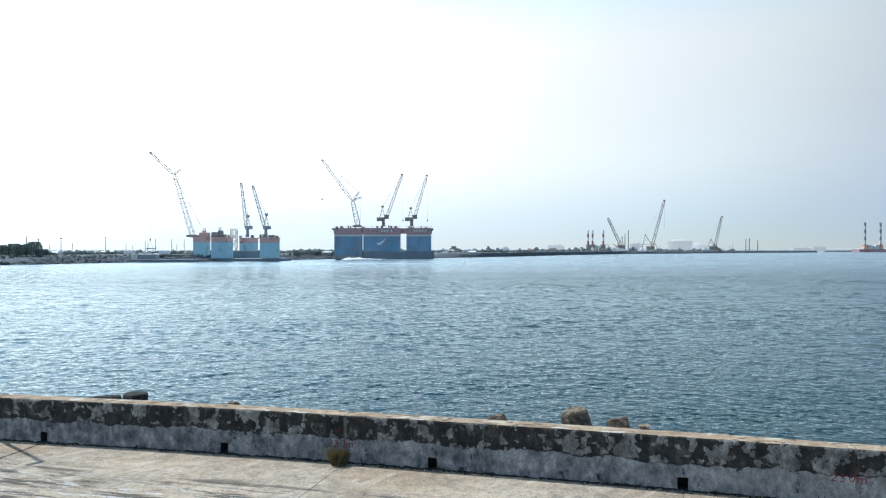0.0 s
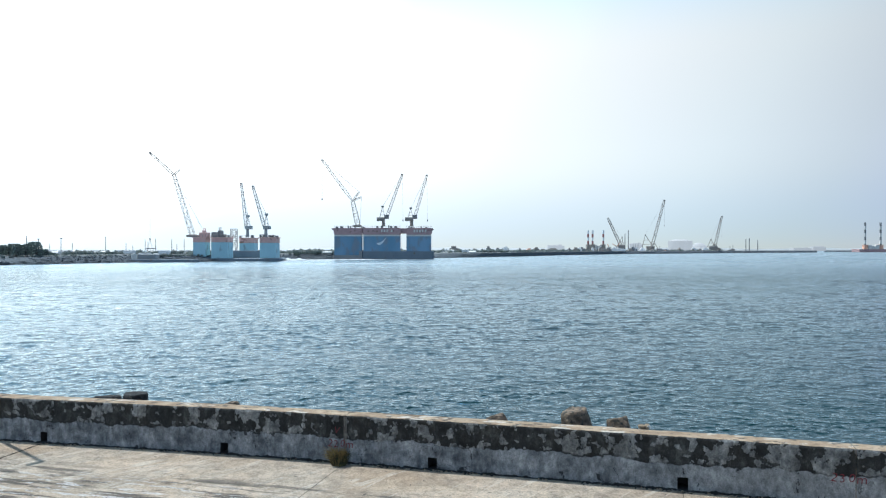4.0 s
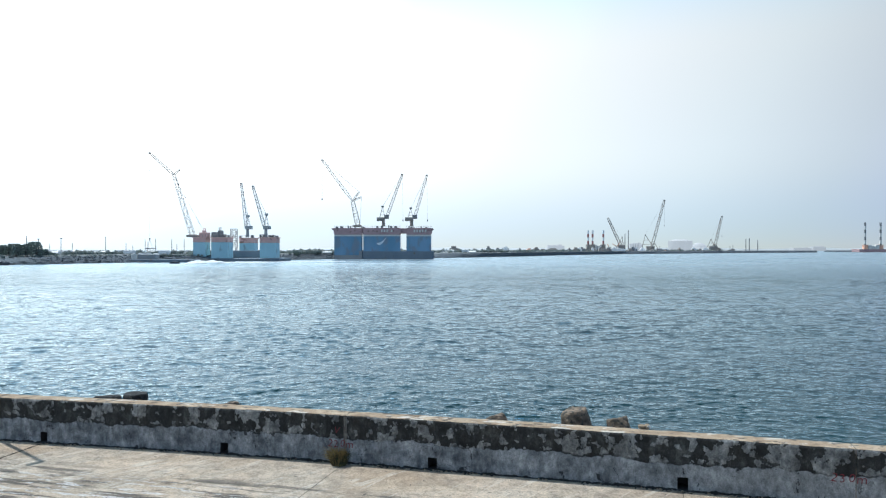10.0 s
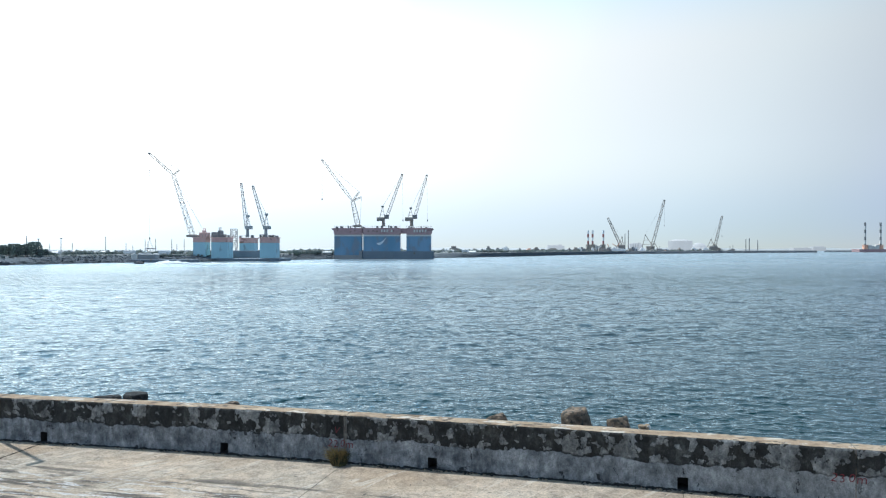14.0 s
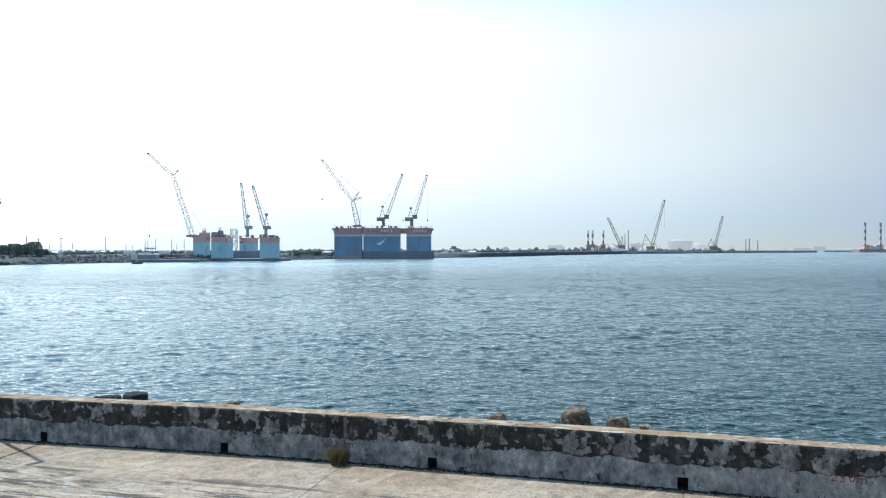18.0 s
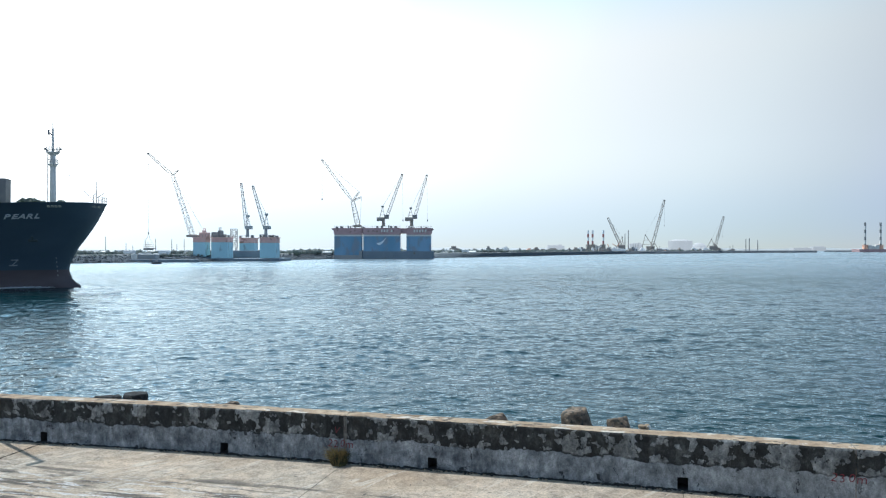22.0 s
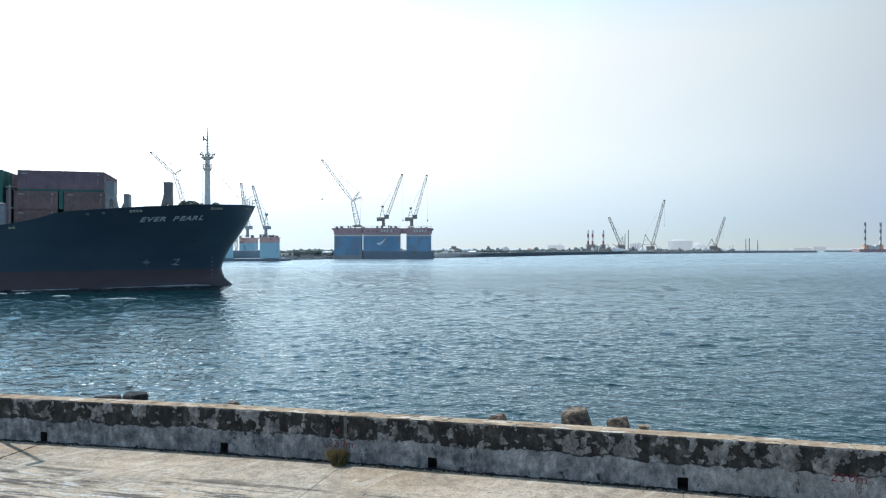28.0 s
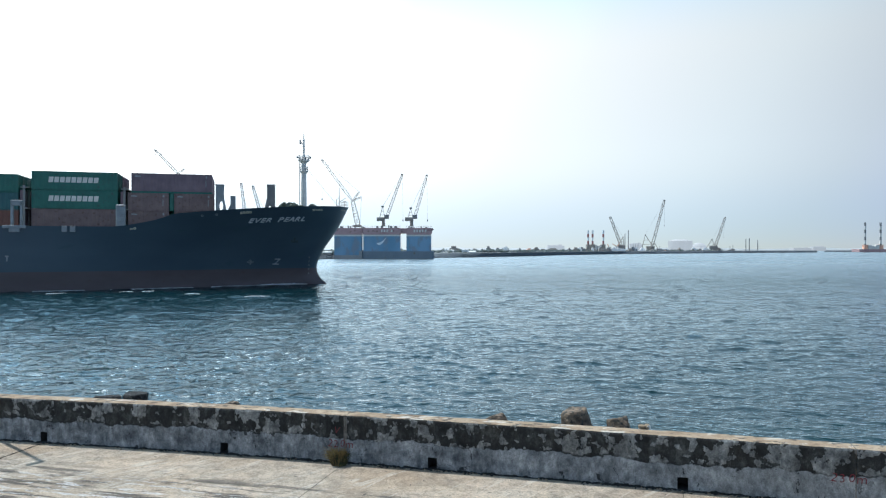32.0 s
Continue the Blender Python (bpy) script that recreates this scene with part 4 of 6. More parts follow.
def holed_post(parent, x, y0, y1, z0, z1, top, base, hole, paint, side=1):
    """A tall steel stanchion, flared at its foot on the after side (side -1: the fore side), with an oval opening through it. hole: its x, z from the foot, half width and half height."""
    h = z1 - z0
    outline = [(top / 2, 0), (top / 2, h), (-top / 2, h), (-top / 2, h * 0.62), (-top / 2 - (base - top) * 0.35, h * 0.28), (top / 2 - base, 0)]
    outline = [(side * px, pz) for px, pz in outline]
    hx, hz, rx, rz = hole
    angles = sorted([2 * math.pi * k / 20 for k in range(20)] + [math.atan2((z - hz) / rz, (xx - hx) / rx) % (2 * math.pi) for xx, z in outline])
    n = len(angles)
    rings = []
    for a in angles:
        d = Vector((math.cos(a) * rx, math.sin(a) * rz))
        best = 1e9
        for (xa, za), (xb, zb) in zip(outline, outline[1:] + outline[:1]):
            ex, ez = xb - xa, zb - za
            det = d.x * -ez + d.y * ex
            if abs(det) < 1e-9:
                continue
            t = ((xa - hx) * -ez + (za - hz) * ex) / det
            u = (d.x * (za - hz) - d.y * (xa - hx)) / det
            if t > 0 and -1e-6 <= u <= 1 + 1e-6:
                best = min(best, t)
        rings.append((d, best))
    bm = bmesh.new()
    loops = []
    for y in (y0, y1):
        inner = [bm.verts.new((x + hx + d.x, y, z0 + hz + d.y)) for d, t in rings]
        outer = [bm.verts.new((x + hx + d.x * t, y, z0 + hz + d.y * t)) for d, t in rings]
        loops.append((inner, outer))
    for k in range(n):
        j = (k + 1) % n
        for inner, outer in loops:
            bm.faces.new((inner[k], inner[j], outer[j], outer[k]))
        for w in (0, 1):
            bm.faces.new((loops[0][w][k], loops[0][w][j], loops[1][w][j], loops[1][w][k]))
    bmesh.ops.recalc_face_normals(bm, faces=bm.faces)
    p = part("stanchion", bm, paint, parent, "grey steel stanchion with an oval opening")
    bm = bmesh.new()
    box(bm, x - top / 2 - 0.05, y0 - 0.05, z1 - 0.12, x + top / 2 + 0.05, y1 + 0.05, z1 + 0.04, 0.02)
    part("cap", bm, paint, p)


def plate(parent, x, y0, y1, z0, z1, t, brace, name="breakwater_plate"):
    bm = bmesh.new()
    box(bm, x - t / 2, y0, z0, x + t / 2, y1, z1, 0.04)
    p = part(name, bm, M_GREYP, parent, "grey steel breakwater plate")
    for y in (y0 + 0.15, (y0 + y1) / 2, y1 - 0.15):
        bm = bmesh.new()
        vs = []
        for o in (-0.12, 0.12):
            vs.append([bm.verts.new((x - t / 2, y + o, z0)), bm.verts.new((x - t / 2 - brace, y + o, z0)), bm.verts.new((x - t / 2, y + o, z0 + (z1 - z0) * 0.62))])
        bm.faces.new(vs[0])
        bm.faces.new(vs[1][::-1])
        for k in range(3):
            bm.faces.new((vs[0][k], vs[1][k], vs[1][(k + 1) % 3], vs[0][(k + 1) % 3]))
        bmesh.ops.recalc_face_normals(bm, faces=bm.faces)
        part("brace", bm, M_GREYP, p)


holed_post(ship, -13.8, -6.5, -3.9, 11.7, 16.9, 1.25, 2.4, (-0.15, 1.25, 0.26, 0.55), M_POSTDK)
holed_post(ship, -21.9, -9.3, -7.2, 11.0, 16.5, 1.25, 2.3, (0.2, 2.15, 0.30, 0.80), M_GREYP, -1)
plate(ship, -19.9, -6.8, -4.2, 11.2, 14.9, 0.8, 1.1)

# foremast
mast = thing("foremast", (-8.0, -0.7, 12.1), "", "")
mast.parent = ship
bm = bmesh.new()
rod(bm, (0, 0, 0), (0, 0, 9.6), 0.52, 0.40, 12)
rod(bm, (0, 0, 9.6), (0, 0, 13.4), 0.19, 0.14, 8)
rod(bm, (0, 0, 13.4), (0, 0, 14.7), 0.10, 0.05, 6)
for k in range(6):
    box(bm, -0.24, -0.12, 10.4 + k * 0.55, 0.24, 0.12, 10.47 + k * 0.55)
part("mast_tube", bm, M_WHITEP, mast, smooth=False)
for z, r in ((7.7, 0.72), (9.6, 1.0)):
    bm = bmesh.new()
    rod(bm, (0, 0, z - 0.5), (0, 0, z), 0.35, r, 10)
    rod(bm, (0, 0, z), (0, 0, z + 0.12), r, r, 10)
    for a in range(10):
        t = a * 0.628
        rod(bm, (r * math.cos(t), r * math.sin(t), z), (r * math.cos(t), r * math.sin(t), z + 0.9), 0.03, seg=4)
    part("platform", bm, M_WHITEP, mast)
bm = bmesh.new()
rod(bm, (-1.2, 0, 10.2), (1.2, 0, 10.2), 0.06, seg=6)
part("crosstree", bm, M_GREYP, mast)
for z, r in ((8.5, 0.72), (10.5, 1.0)):
    for dz in (0.0, -0.4):
        bm = bmesh.new()
        for k in range(10):
            a, b = k * 0.6283, (k + 1) * 0.6283
            rod(bm, (r * math.cos(a), r * math.sin(a), z + dz), (r * math.cos(b), r * math.sin(b), z + dz), 0.03, seg=4)
        part("guard_rail", bm, M_GREYP, mast)
for a in (0.4, 1.9, 3.6, 5.0):
    bm = bmesh.new()
    box(bm, 0.8 * math.cos(a) - 0.14, 0.8 * math.sin(a) - 0.14, 9.72, 0.8 * math.cos(a) + 0.14, 0.8 * math.sin(a) + 0.14, 10.05, 0.04)
    part("floodlight", bm, M_STEELDK, mast, "dark floodlight on the mast platform")
for x in (-1.15, 1.15):
    bm = bmesh.new()
    box(bm, x - 0.12, -0.12, 10.05, x + 0.12, 0.12, 10.4, 0.04)
    part("navigation_light", bm, M_STEELDK, mast, "dark lamp on the crosstree")
bm = bmesh.new()
rod(bm, (0.0, 0, 12.4), (-0.6, 0, 12.9), 0.09, seg=6)
box(bm, -0.75, -0.12, 12.5, -0.5, 0.12, 13.3)
part("masthead_light", bm, M_STEELDK, mast)
bm = bmesh.new()
for y in (-0.2, 0.2):
    rod(bm, (-0.75, y, 0), (-0.75, y, 9.4), 0.035, seg=4)
for k in range(24):
    rod(bm, (-0.75, -0.2, 0.3 + k * 0.38), (-0.75, 0.2, 0.3 + k * 0.38), 0.03, seg=4)
for k in range(6):
    rod(bm, (-0.75, 0, 0.9 + k * 1.6), (-0.36, 0, 0.9 + k * 1.6), 0.03, seg=4)
part("ladder", bm, M_GREYP, mast)
bm = bmesh.new()
rod(bm, (0.2, 0, 8.6), (6.6, 0.6, 1.2), 0.025, seg=4)
part("stay_wire", bm, M_WIRE, mast)
# windlass, deck gear, jackstaff, pulpit
for y in (-3.2, 2.6):
    bm = bmesh.new()
    for k, (dx, r, l) in enumerate(((0, 0.85, 1.0), (1.0, 0.6, 0.8), (-1.1, 0.7, 0.7))):
        rod(bm, (-10.6 + dx, y - l / 2, 13.4), (-10.6 + dx, y + l / 2, 13.4), r, r, 10)
    box(bm, -12.6, y - 0.8, 11.9, -8.9, y + 0.8, 12.8, 0.05)
    box(bm, -11.6, y + 0.8, 12.0, -10.2, y + 1.6, 14.1, 0.08)
    for k in range(7):
        blob(bm, (-12.1 + k * 0.55, y - 0.6, 13.5 + 0.45 * math.sin(k * 2.1)), 0.42, k + 7)
    part("windlass", bm, M_DECK, ship, "green painted windlass with drums")
bm = bmesh.new()
bmesh.ops.create_uvsphere(bm, u_segments=12, v_segments=8, radius=0.85, matrix=Matrix.Translation((-6.6, -1.5, 13.3)))
part("ventilator", bm, M_DECK, ship, "round green ventilator head", True)
bm = bmesh.new()
rod(bm, (-1.7, 0, 12.6), (-1.7, 0, 17.2), 0.07, 0.04, 6)
rod(bm, (-1.7, 0, 14.6), (-0.5, 0, 15.4), 0.05, seg=4)
rod(bm, (-2.2, 0, 12.6), (-2.2, 0, 15.0), 0.05, seg=4)
rod(bm, (-2.2, 0, 15.0), (-1.7, 0, 15.4), 0.05, seg=4)
part("jackstaff", bm, M_STEELDK, ship)
bm = bmesh.new()
for sgn in (-1, 1):
    rail = [(-0.15, 0.0)] + [(-0.6 - i * 0.45, sgn * (half_beam(-0.6 - i * 0.45, 13.5) - 0.1)) for i in range(3)]
    for (xa, ya), (xb, yb) in zip(rail, rail[1:]):
        for z in (14.1, 14.65):
            rod(bm, (xa, ya, z), (xb, yb, z), 0.035, seg=4)
    for xa, ya in rail:
        rod(bm, (xa, ya, 13.5), (xa, ya, 14.65), 0.035, seg=4)
part("pulpit_rail", bm, M_STEEL, ship)
# outboard stanchions for the deck cargo
bm = bmesh.new()
box(bm, -36.7, -12.8, 9.5, -35.4, -11.6, 12.9, 0.15)
part("stanchion", bm, M_GREYP, ship, "pale grey cargo stanchion")
for x in (-49.9, -64.5, -79):
    bm = bmesh.new()
    for dx in (-0.75, 0.45):
        box(bm, x + dx, -12.9, 9.5, x + dx + 0.32, -12.3, 13.1, 0.05)
    box(bm, x - 0.75, -12.9, 12.5, x + 0.77, -12.3, 13.3, 0.05)
    part("stanchion", bm, M_GREYP, ship, "pale grey open cargo stanchion")
    bm = bmesh.new()
    box(bm, x - 1.5, -13.98, 9.2, x + 1.5, -12.9, 9.62, 0.04)
    box(bm, x - 0.7, -13.98, 8.65, x + 0.7, -13.6, 9.2, 0.04)
    part("bracket", bm, M_GREYP, ship, "pale grey bracket at the deck edge")
for x in (-43.4, -42.3):
    bm = bmesh.new()
    box(bm, x - 0.35, -13.98, 8.7, x + 0.35, -13.5, 9.6, 0.04)
    part("bracket", bm, M_GREYP, ship, "pale grey bracket at the deck edge")
# added plain panels, standing in for farther boxes seen through the gaps
for x in (-36.7, -50.9):
    bm = bmesh.new()
    box(bm, x - 0.3, -6.0, 9.4, x + 0.3, 6.2, 15.3, 0.05)
    part("gap_panel", bm, M_C_BROWN, ship, "maroon panel added to fill the gap between the stacks")
for x in (-36.4, -50.6, -64.8):
    bm = bmesh.new()
    for y in (-6.2, -3.7, -1.2, 1.3, 3.8, 6.2):
        rod(bm, (x, y, 9.3), (x, y, 16.0), 0.16, seg=4)
    for z in (12.4, 15.6):
        box(bm, x - 0.5, -6.4, z, x + 0.5, 6.4, z + 0.15)
    part("lashing_bridge", bm, M_STEELDK, ship)
bm = bmesh.new()
for x0, x1 in ((-35.8, -23.0), (-49.9, -37.2), (-65.4, -52.8)):
    box(bm, x0, -6.9, 8.9, x1, 6.9, 9.55)
part("hatch_cover", bm, M_DECK, ship)


# ---- deck cargo ----
CONT_H, CONT_W = 2.86, 2.44


def container_mesh(name, length, material):
    """A corrugated steel box with corner posts, rails and door bars; origin at the middle of its base."""
    bm = bmesh.new()
    l, w, h = length / 2, CONT_W / 2, CONT_H
    n = int(length / 0.28)
    for sgn in (-1, 1):
        prev = None
        for i in range(2 * n + 1):
            x = -l + 0.14 + (length - 0.28) * i / (2 * n)
            y = sgn * (w - (0.015 if (i // 2) % 2 else 0.05))
            cur = (bm.verts.new((x, y, 0.15)), bm.verts.new((x, y, h - 0.11)))
            if prev:
                bm.faces.new((prev[0], cur[0], cur[1], prev[1]))
            prev = cur
    for sx in (-1, 1):
        for sy in (-1, 1):
            box(bm, sx * l - (0.14 if sx > 0 else 0), sy * w - (0.14 if sy > 0 else 0), 0, sx * l + (0.14 if sx < 0 else 0), sy * w + (0.14 if sy < 0 else 0), h)
    for sy in (-1, 1):
        box(bm, -l + 0.14, min(sy * w, sy * (w - 0.1)), 0.01, l - 0.14, max(sy * w, sy * (w - 0.1)), 0.16)
        box(bm, -l + 0.14, min(sy * w, sy * (w - 0.08)), h - 0.12, l - 0.14, max(sy * w, sy * (w - 0.08)), h - 0.01)
    box(bm, -l + 0.05, -w + 0.06, h - 0.05, l - 0.05, w - 0.06, h - 0.02)
    box(bm, -l + 0.04, -w + 0.12, 0.1, -l + 0.09, w - 0.12, h - 0.06)
    box(bm, l - 0.09, -w + 0.12, 0.1, l - 0.04, w - 0.12, h - 0.06)
    for y in (-0.8, -0.3, 0.3, 0.8):
        rod(bm, (l - 0.02, y, 0.12), (l - 0.02, y, h - 0.1), 0.025, seg=4)
    bmesh.ops.recalc_face_normals(bm, faces=bm.faces)
    me = bpy.data.meshes.new(name)
    bm.to_mesh(me)
    bm.free()
    me.materials.append(material)
    return me


CM = {}
for key, m in (("g", M_C_GREEN), ("b", M_C_BROWN), ("r", M_C_RUST), ("o", M_C_ORANGE), ("t", M_C_TEAL)):
    CM[key] = container_mesh("container_body", 12.19, m)
    CM[key + "20"] = container_mesh("container_body", 6.06, m)
TONE = {"g": "green", "b": "maroon", "r": "dull brown", "o": "rust-red", "t": "teal"}
cargo = []          # (thing, place in the ship's space)


def letter_bars(parent, x, z, count, pitch, size, material, y):
    for i in range(count):
        bm = bmesh.new()
        a = x + (i - (count - 1) / 2) * pitch
        vs = [bm.verts.new((a + dx * pitch * 0.4 + dz * 0.06, y - dy, z + dz * size / 2)) for dy in (0, 0.02) for dx, dz in ((-1, -1), (1, -1), (1, 1), (-1, 1))]
        for q in ((4, 5, 6, 7), (0, 1, 5, 4), (1, 2, 6, 5), (2, 3, 7, 6), (3, 0, 4, 7)):
            bm.faces.new([vs[k] for k in q])
        part("lettering_bar", bm, material, parent, "white lettering bar")


def container(key, x, y, z, text=0, small=0):
    ob = new("shipping_container")
    ob.parent = None
    n20 = key.endswith("20")
    body = new("container_body", CM[key])
    body.parent = ob
    tone = TONE[key[0]]
    tagged(ob, f"{tone} {'twenty' if n20 else 'forty'}-foot corrugated steel shipping container stacked on deck", "container", "containers on the ship")
    if text:
        letter_bars(ob, -0.2, CONT_H * 0.55, 9, 0.80, 0.85, M_WHITEP, -CONT_W / 2)
    if small:
        l = 2.6 if n20 else 5.6
        for a, b, z0, z1 in ((-l, -l + 0.9, 0.78, 0.86), (l - 0.5, l - 0.25, 0.78, 0.9), (l - 0.5, l - 0.38, 0.3, 0.65)):
            bm = bmesh.new()
            box(bm, a, -CONT_W / 2 - 0.012, CONT_H * z0, b, -CONT_W / 2 + 0.01, CONT_H * z1)
            part("marking_bar", bm, M_GREYP, ob, "small pale marking bar")
    cargo.append((ob, (x, y, z)))
    return ob


NEAR = -4.9                       # middle of the nearest row of boxes
Z0, Z1, Z2 = 9.6, 12.5, 15.4
bay = -29.3
for r in range(5):
    y = NEAR + r * 2.48
    container("b", bay, y, 15.45, 0, 1 if r == 0 else 0)
    if r < 1:
        for tz in (Z0 - 0.2, Z1 - 0.2):
            for dx in (-3.55, 3.35):
                container("r20", bay + dx, y, tz, 0, 1)
    else:
        container("g" if r == 1 else "b", bay, y, Z0 - 0.2)
        container("g" if r < 3 else "b", bay, y, Z1 - 0.2)
bm = bmesh.new()
box(bm, -6.09, -1.22, 0, 6.09, 1.22, 0.25)
for sx in (-6.0, 5.7):
    box(bm, sx, -1.22, 0.25, sx + 0.3, 1.22, 0.3)
box(bm, -0.42, -1.12, -2.8, 0.22, -0.9, 0, 0.03)
rack = tagged(part("flat_rack", bm, M_C_GREEN), "folded green flat rack between stacked boxes", "flat rack")
cargo.append((rack, (bay, NEAR, 15.17)))
bay = -43.5
for r in range(5):
    y = NEAR + r * 2.48
    for t, z in enumerate((Z0, Z1, Z2)):
        key = "r" if t == 0 else "g" if r < 2 else "b"
        container(key, bay, y, z, 1 if (r == 0 and t) else 0, 0)
bay = -57.5
for r in range(5):
    y = NEAR + r * 2.48
    for t, z in enumerate((Z0 - 0.2, Z1 - 0.4, Z2 - 0.6)):
        if t < 2 or r < 3:
            container(("o", "t", "g")[t] if r < 4 else "t", bay, y, z, 1 if (r == 0 and t) else 0)
bay = -73.4
for r in range(5):
    for t, z in enumerate((Z0, Z1, Z2)):
        container(("b", "g", "o")[(t + r) % 3], bay, NEAR + r * 2.48, z)


# bow wave and the line of broken water along the side
def foam_strip(bm, line, w, h, seed, rough=0.5, sides=3):
    rg = random.Random(seed)
    prev = None
    for i, (x, y) in enumerate(line):
        f = math.sin(math.pi * min(1.0, (i + 0.3) / (len(line) - 0.4)))
        ww, hh = w * f * rg.uniform(1 - rough, 1 + rough * 0.6) + 0.04, h * f * rg.uniform(1 - rough * 1.2, 1 + rough * 0.8)
        cur = [bm.verts.new((x, y - ww, -0.06)), bm.verts.new((x, y - ww * 0.4, hh * 0.8)), bm.verts.new((x, y + ww * 0.2, hh)), bm.verts.new((x, y + ww * 0.6, -0.06))]
        if prev:
            for k in range(sides):
                bm.faces.new((prev[k], cur[k], cur[k + 1], prev[k + 1]))
        prev = cur


bow_wave = new("bow_wave")
tagged(bow_wave, "white broken bow wave running along the ship's side", "foam")
bm = bmesh.new()
foam_strip(bm, [(-7.5 - i * 0.3, -half_beam(-7.5 - i * 0.3, 0.3) - 0.25) for i in range(30)], 0.12, 0.20, 1)
part("crest", bm, M_FOAM, bow_wave)
for a, n, off in ((-16, 22, 0.22), (-26, 34, 0.25), (-41, 20, 0.22), (-52, 24, 0.22), (-66, 30, 0.22)):
    bm = bmesh.new()
    foam_strip(bm, [(a - i * 0.35, -half_beam(a - i * 0.35, 0.2) - off) for i in range(n)], 0.045, 0.03, a)
    part("side_foam", bm, M_FOAM, bow_wave)
rg = random.Random(4)
for a, y0, n in ((-15, -33, 12), (-24, -26, 8), (-50, -27, 9), (-62, -31, 10), (5, -20, 9), (3, -23.5, 12), (6, -26, 9), (1, -21, 7), (-30, -17.8, 9), (-33.5, -18.6, 7), (-42, -19.5, 9), (-56, -22.0, 11)):
    bm = bmesh.new()
    foam_strip(bm, [(a - i * 0.3, y0 + 0.28 * i * 0.3 * -0.6 + rg.uniform(-0.35, 0.35)) for i in range(n)], 0.12, 0.06, a, 0.8)
    part("wash", bm, M_FOAM, bow_wave)


def build_wash():
    """Steep disturbed water along the ship's starboard side, dying away outward."""
    cols, rows = 460, 270
    X, Y = np.meshgrid(np.linspace(-108, 4, cols), np.linspace(-4, -62, rows))
    env = np.ones_like(X)
    for t in ((2 - X - 0.25 * np.abs(Y)) / 9, (X + 108) / 6, (62 + Y) / 30):
        c = np.clip(t, 0, 1)
        env *= c * c * (3 - 2 * c)
    rg = np.random.RandomState(12)
    Z = np.zeros_like(X)
    calm = 0.5 + 0.8 * np.clip((-Y - 17) / 7, 0, 1)
    for k in range(46):
        lam = 0.75 * (4.5 / 0.75) ** (k / 45)
        ang = rg.normal(-1.57, 0.7)
        amp = 0.0050 * lam * rg.uniform(0.5, 1.4)
        g = rg.uniform(0, 6.283)
        group = 1 + 0.7 * np.sin(X * 1.1 / lam * math.cos(g) + Y * 1.3 / lam * math.sin(g) + g)
        # smooth beside the plates, choppy where the bow wave has passed out
        if lam < 2.2:
            group = group * calm
        Z += amp * group * np.sin((X * math.cos(ang) + Y * math.sin(ang)) * 6.283 / lam + rg.uniform(0, 6.283))
    Z = Z * env - 0.45 + 0.50 * env
    ob = mesh_np("ship_wash", np.stack([X, Y, Z], axis=-1).reshape(-1, 3), grid_faces(rows, cols)[:, ::-1], M_WATER)
    return tagged(ob, "steep disturbed dark water washing along the ship's side", "water")


wash_patch = build_wash()


# ---- floating docks on the far side ----
def dock_tower(parent, x0, x1, y0, y1, z0, z1, split, m_low, m_top, rim=0.5, stripe=None):
    t = new("tower")
    t.parent = parent
    bm = bmesh.new()
    box(bm, x0, y0, z0, x1, y1, split, 0.15)
    part("tower_wall", bm, m_low, t)
    n = max(2, int((x1 - x0) / 2.4))
    for i in range(1, n):
        x = x0 + (x1 - x0) * i / n
        bm = bmesh.new()
        box(bm, x - 0.06, y0 - 0.08, z0 + 0.3, x + 0.06, y0 - 0.004, split - 1.1)
        part("stiffener", bm, m_low, t)
    bm = bmesh.new()
    box(bm, x0 - 0.02, y0 - 0.02, split, x1 + 0.02, y1 + 0.02, z1, 0.1)
    box(bm, x0 - rim, y0 - rim, z1 - 0.35, x1 + rim, y1 + rim, z1, 0.08)
    part("tower_band", bm, m_top, t)
    if stripe:
        bm = bmesh.new()
        box(bm, x0 - 0.06, y0 - 0.06, split - stripe, x1 + 0.06, y1 + 0.06, split - 0.02)
        part("white_stripe", bm, M_WHITEP, t)
    bm = bmesh.new()
    rg = random.Random(int(x0 * 7))
    k = int((x1 - x0) / 1.4)
    for i in range(k + 1):
        x = x0 + (x1 - x0) * i / k
        rod(bm, (x, y0, z1), (x, y0, z1 + 1.1), 0.06, seg=4)
        if rg.random() < 0.45:
            s = rg.uniform(0.3, 0.9)
            box(bm, x - s, y0 + 1.2, z1, x + s, y0 + 3, z1 + rg.uniform(0.6, 1.7))
    rod(bm, (x0, y0, z1 + 1.1), (x1, y0, z1 + 1.1), 0.06, seg=4)
    part("deck_gear", bm, M_STEELDK, t)
    return t


dock1 = thing("floating_dock", (0, 0, 0), "floating dock with four cyan and salmon painted towers", "floating dock", "floating docks")
bm = bmesh.new()
box(bm, -125.78, 366, -3.0, -82.15, 396, 0.11, 0.3)
for i in range(14):
    x = -124.93 + i * 3.2
    box(bm, x, 365.7, -1.2, x + 0.3, 366, 0.1)
part("pontoon", bm, M_PONTOON, dock1, "dark grey pontoon hull")
bm = bmesh.new()
box(bm, -110.29, 384, -0.15, -94.04, 388, 3.91, 0.2)
part("side_wall", bm, M_PONTOON, dock1, "dark inner side wall")
dock_tower(dock1, -125.69, -119.45, 367, 375, 0.11, 10.73, 8.18, M_CYAN, M_SALMON)
dock_tower(dock1, -116.6, -108.37, 367, 377, 0.11, 10.73, 8.18, M_CYAN, M_SALMON)
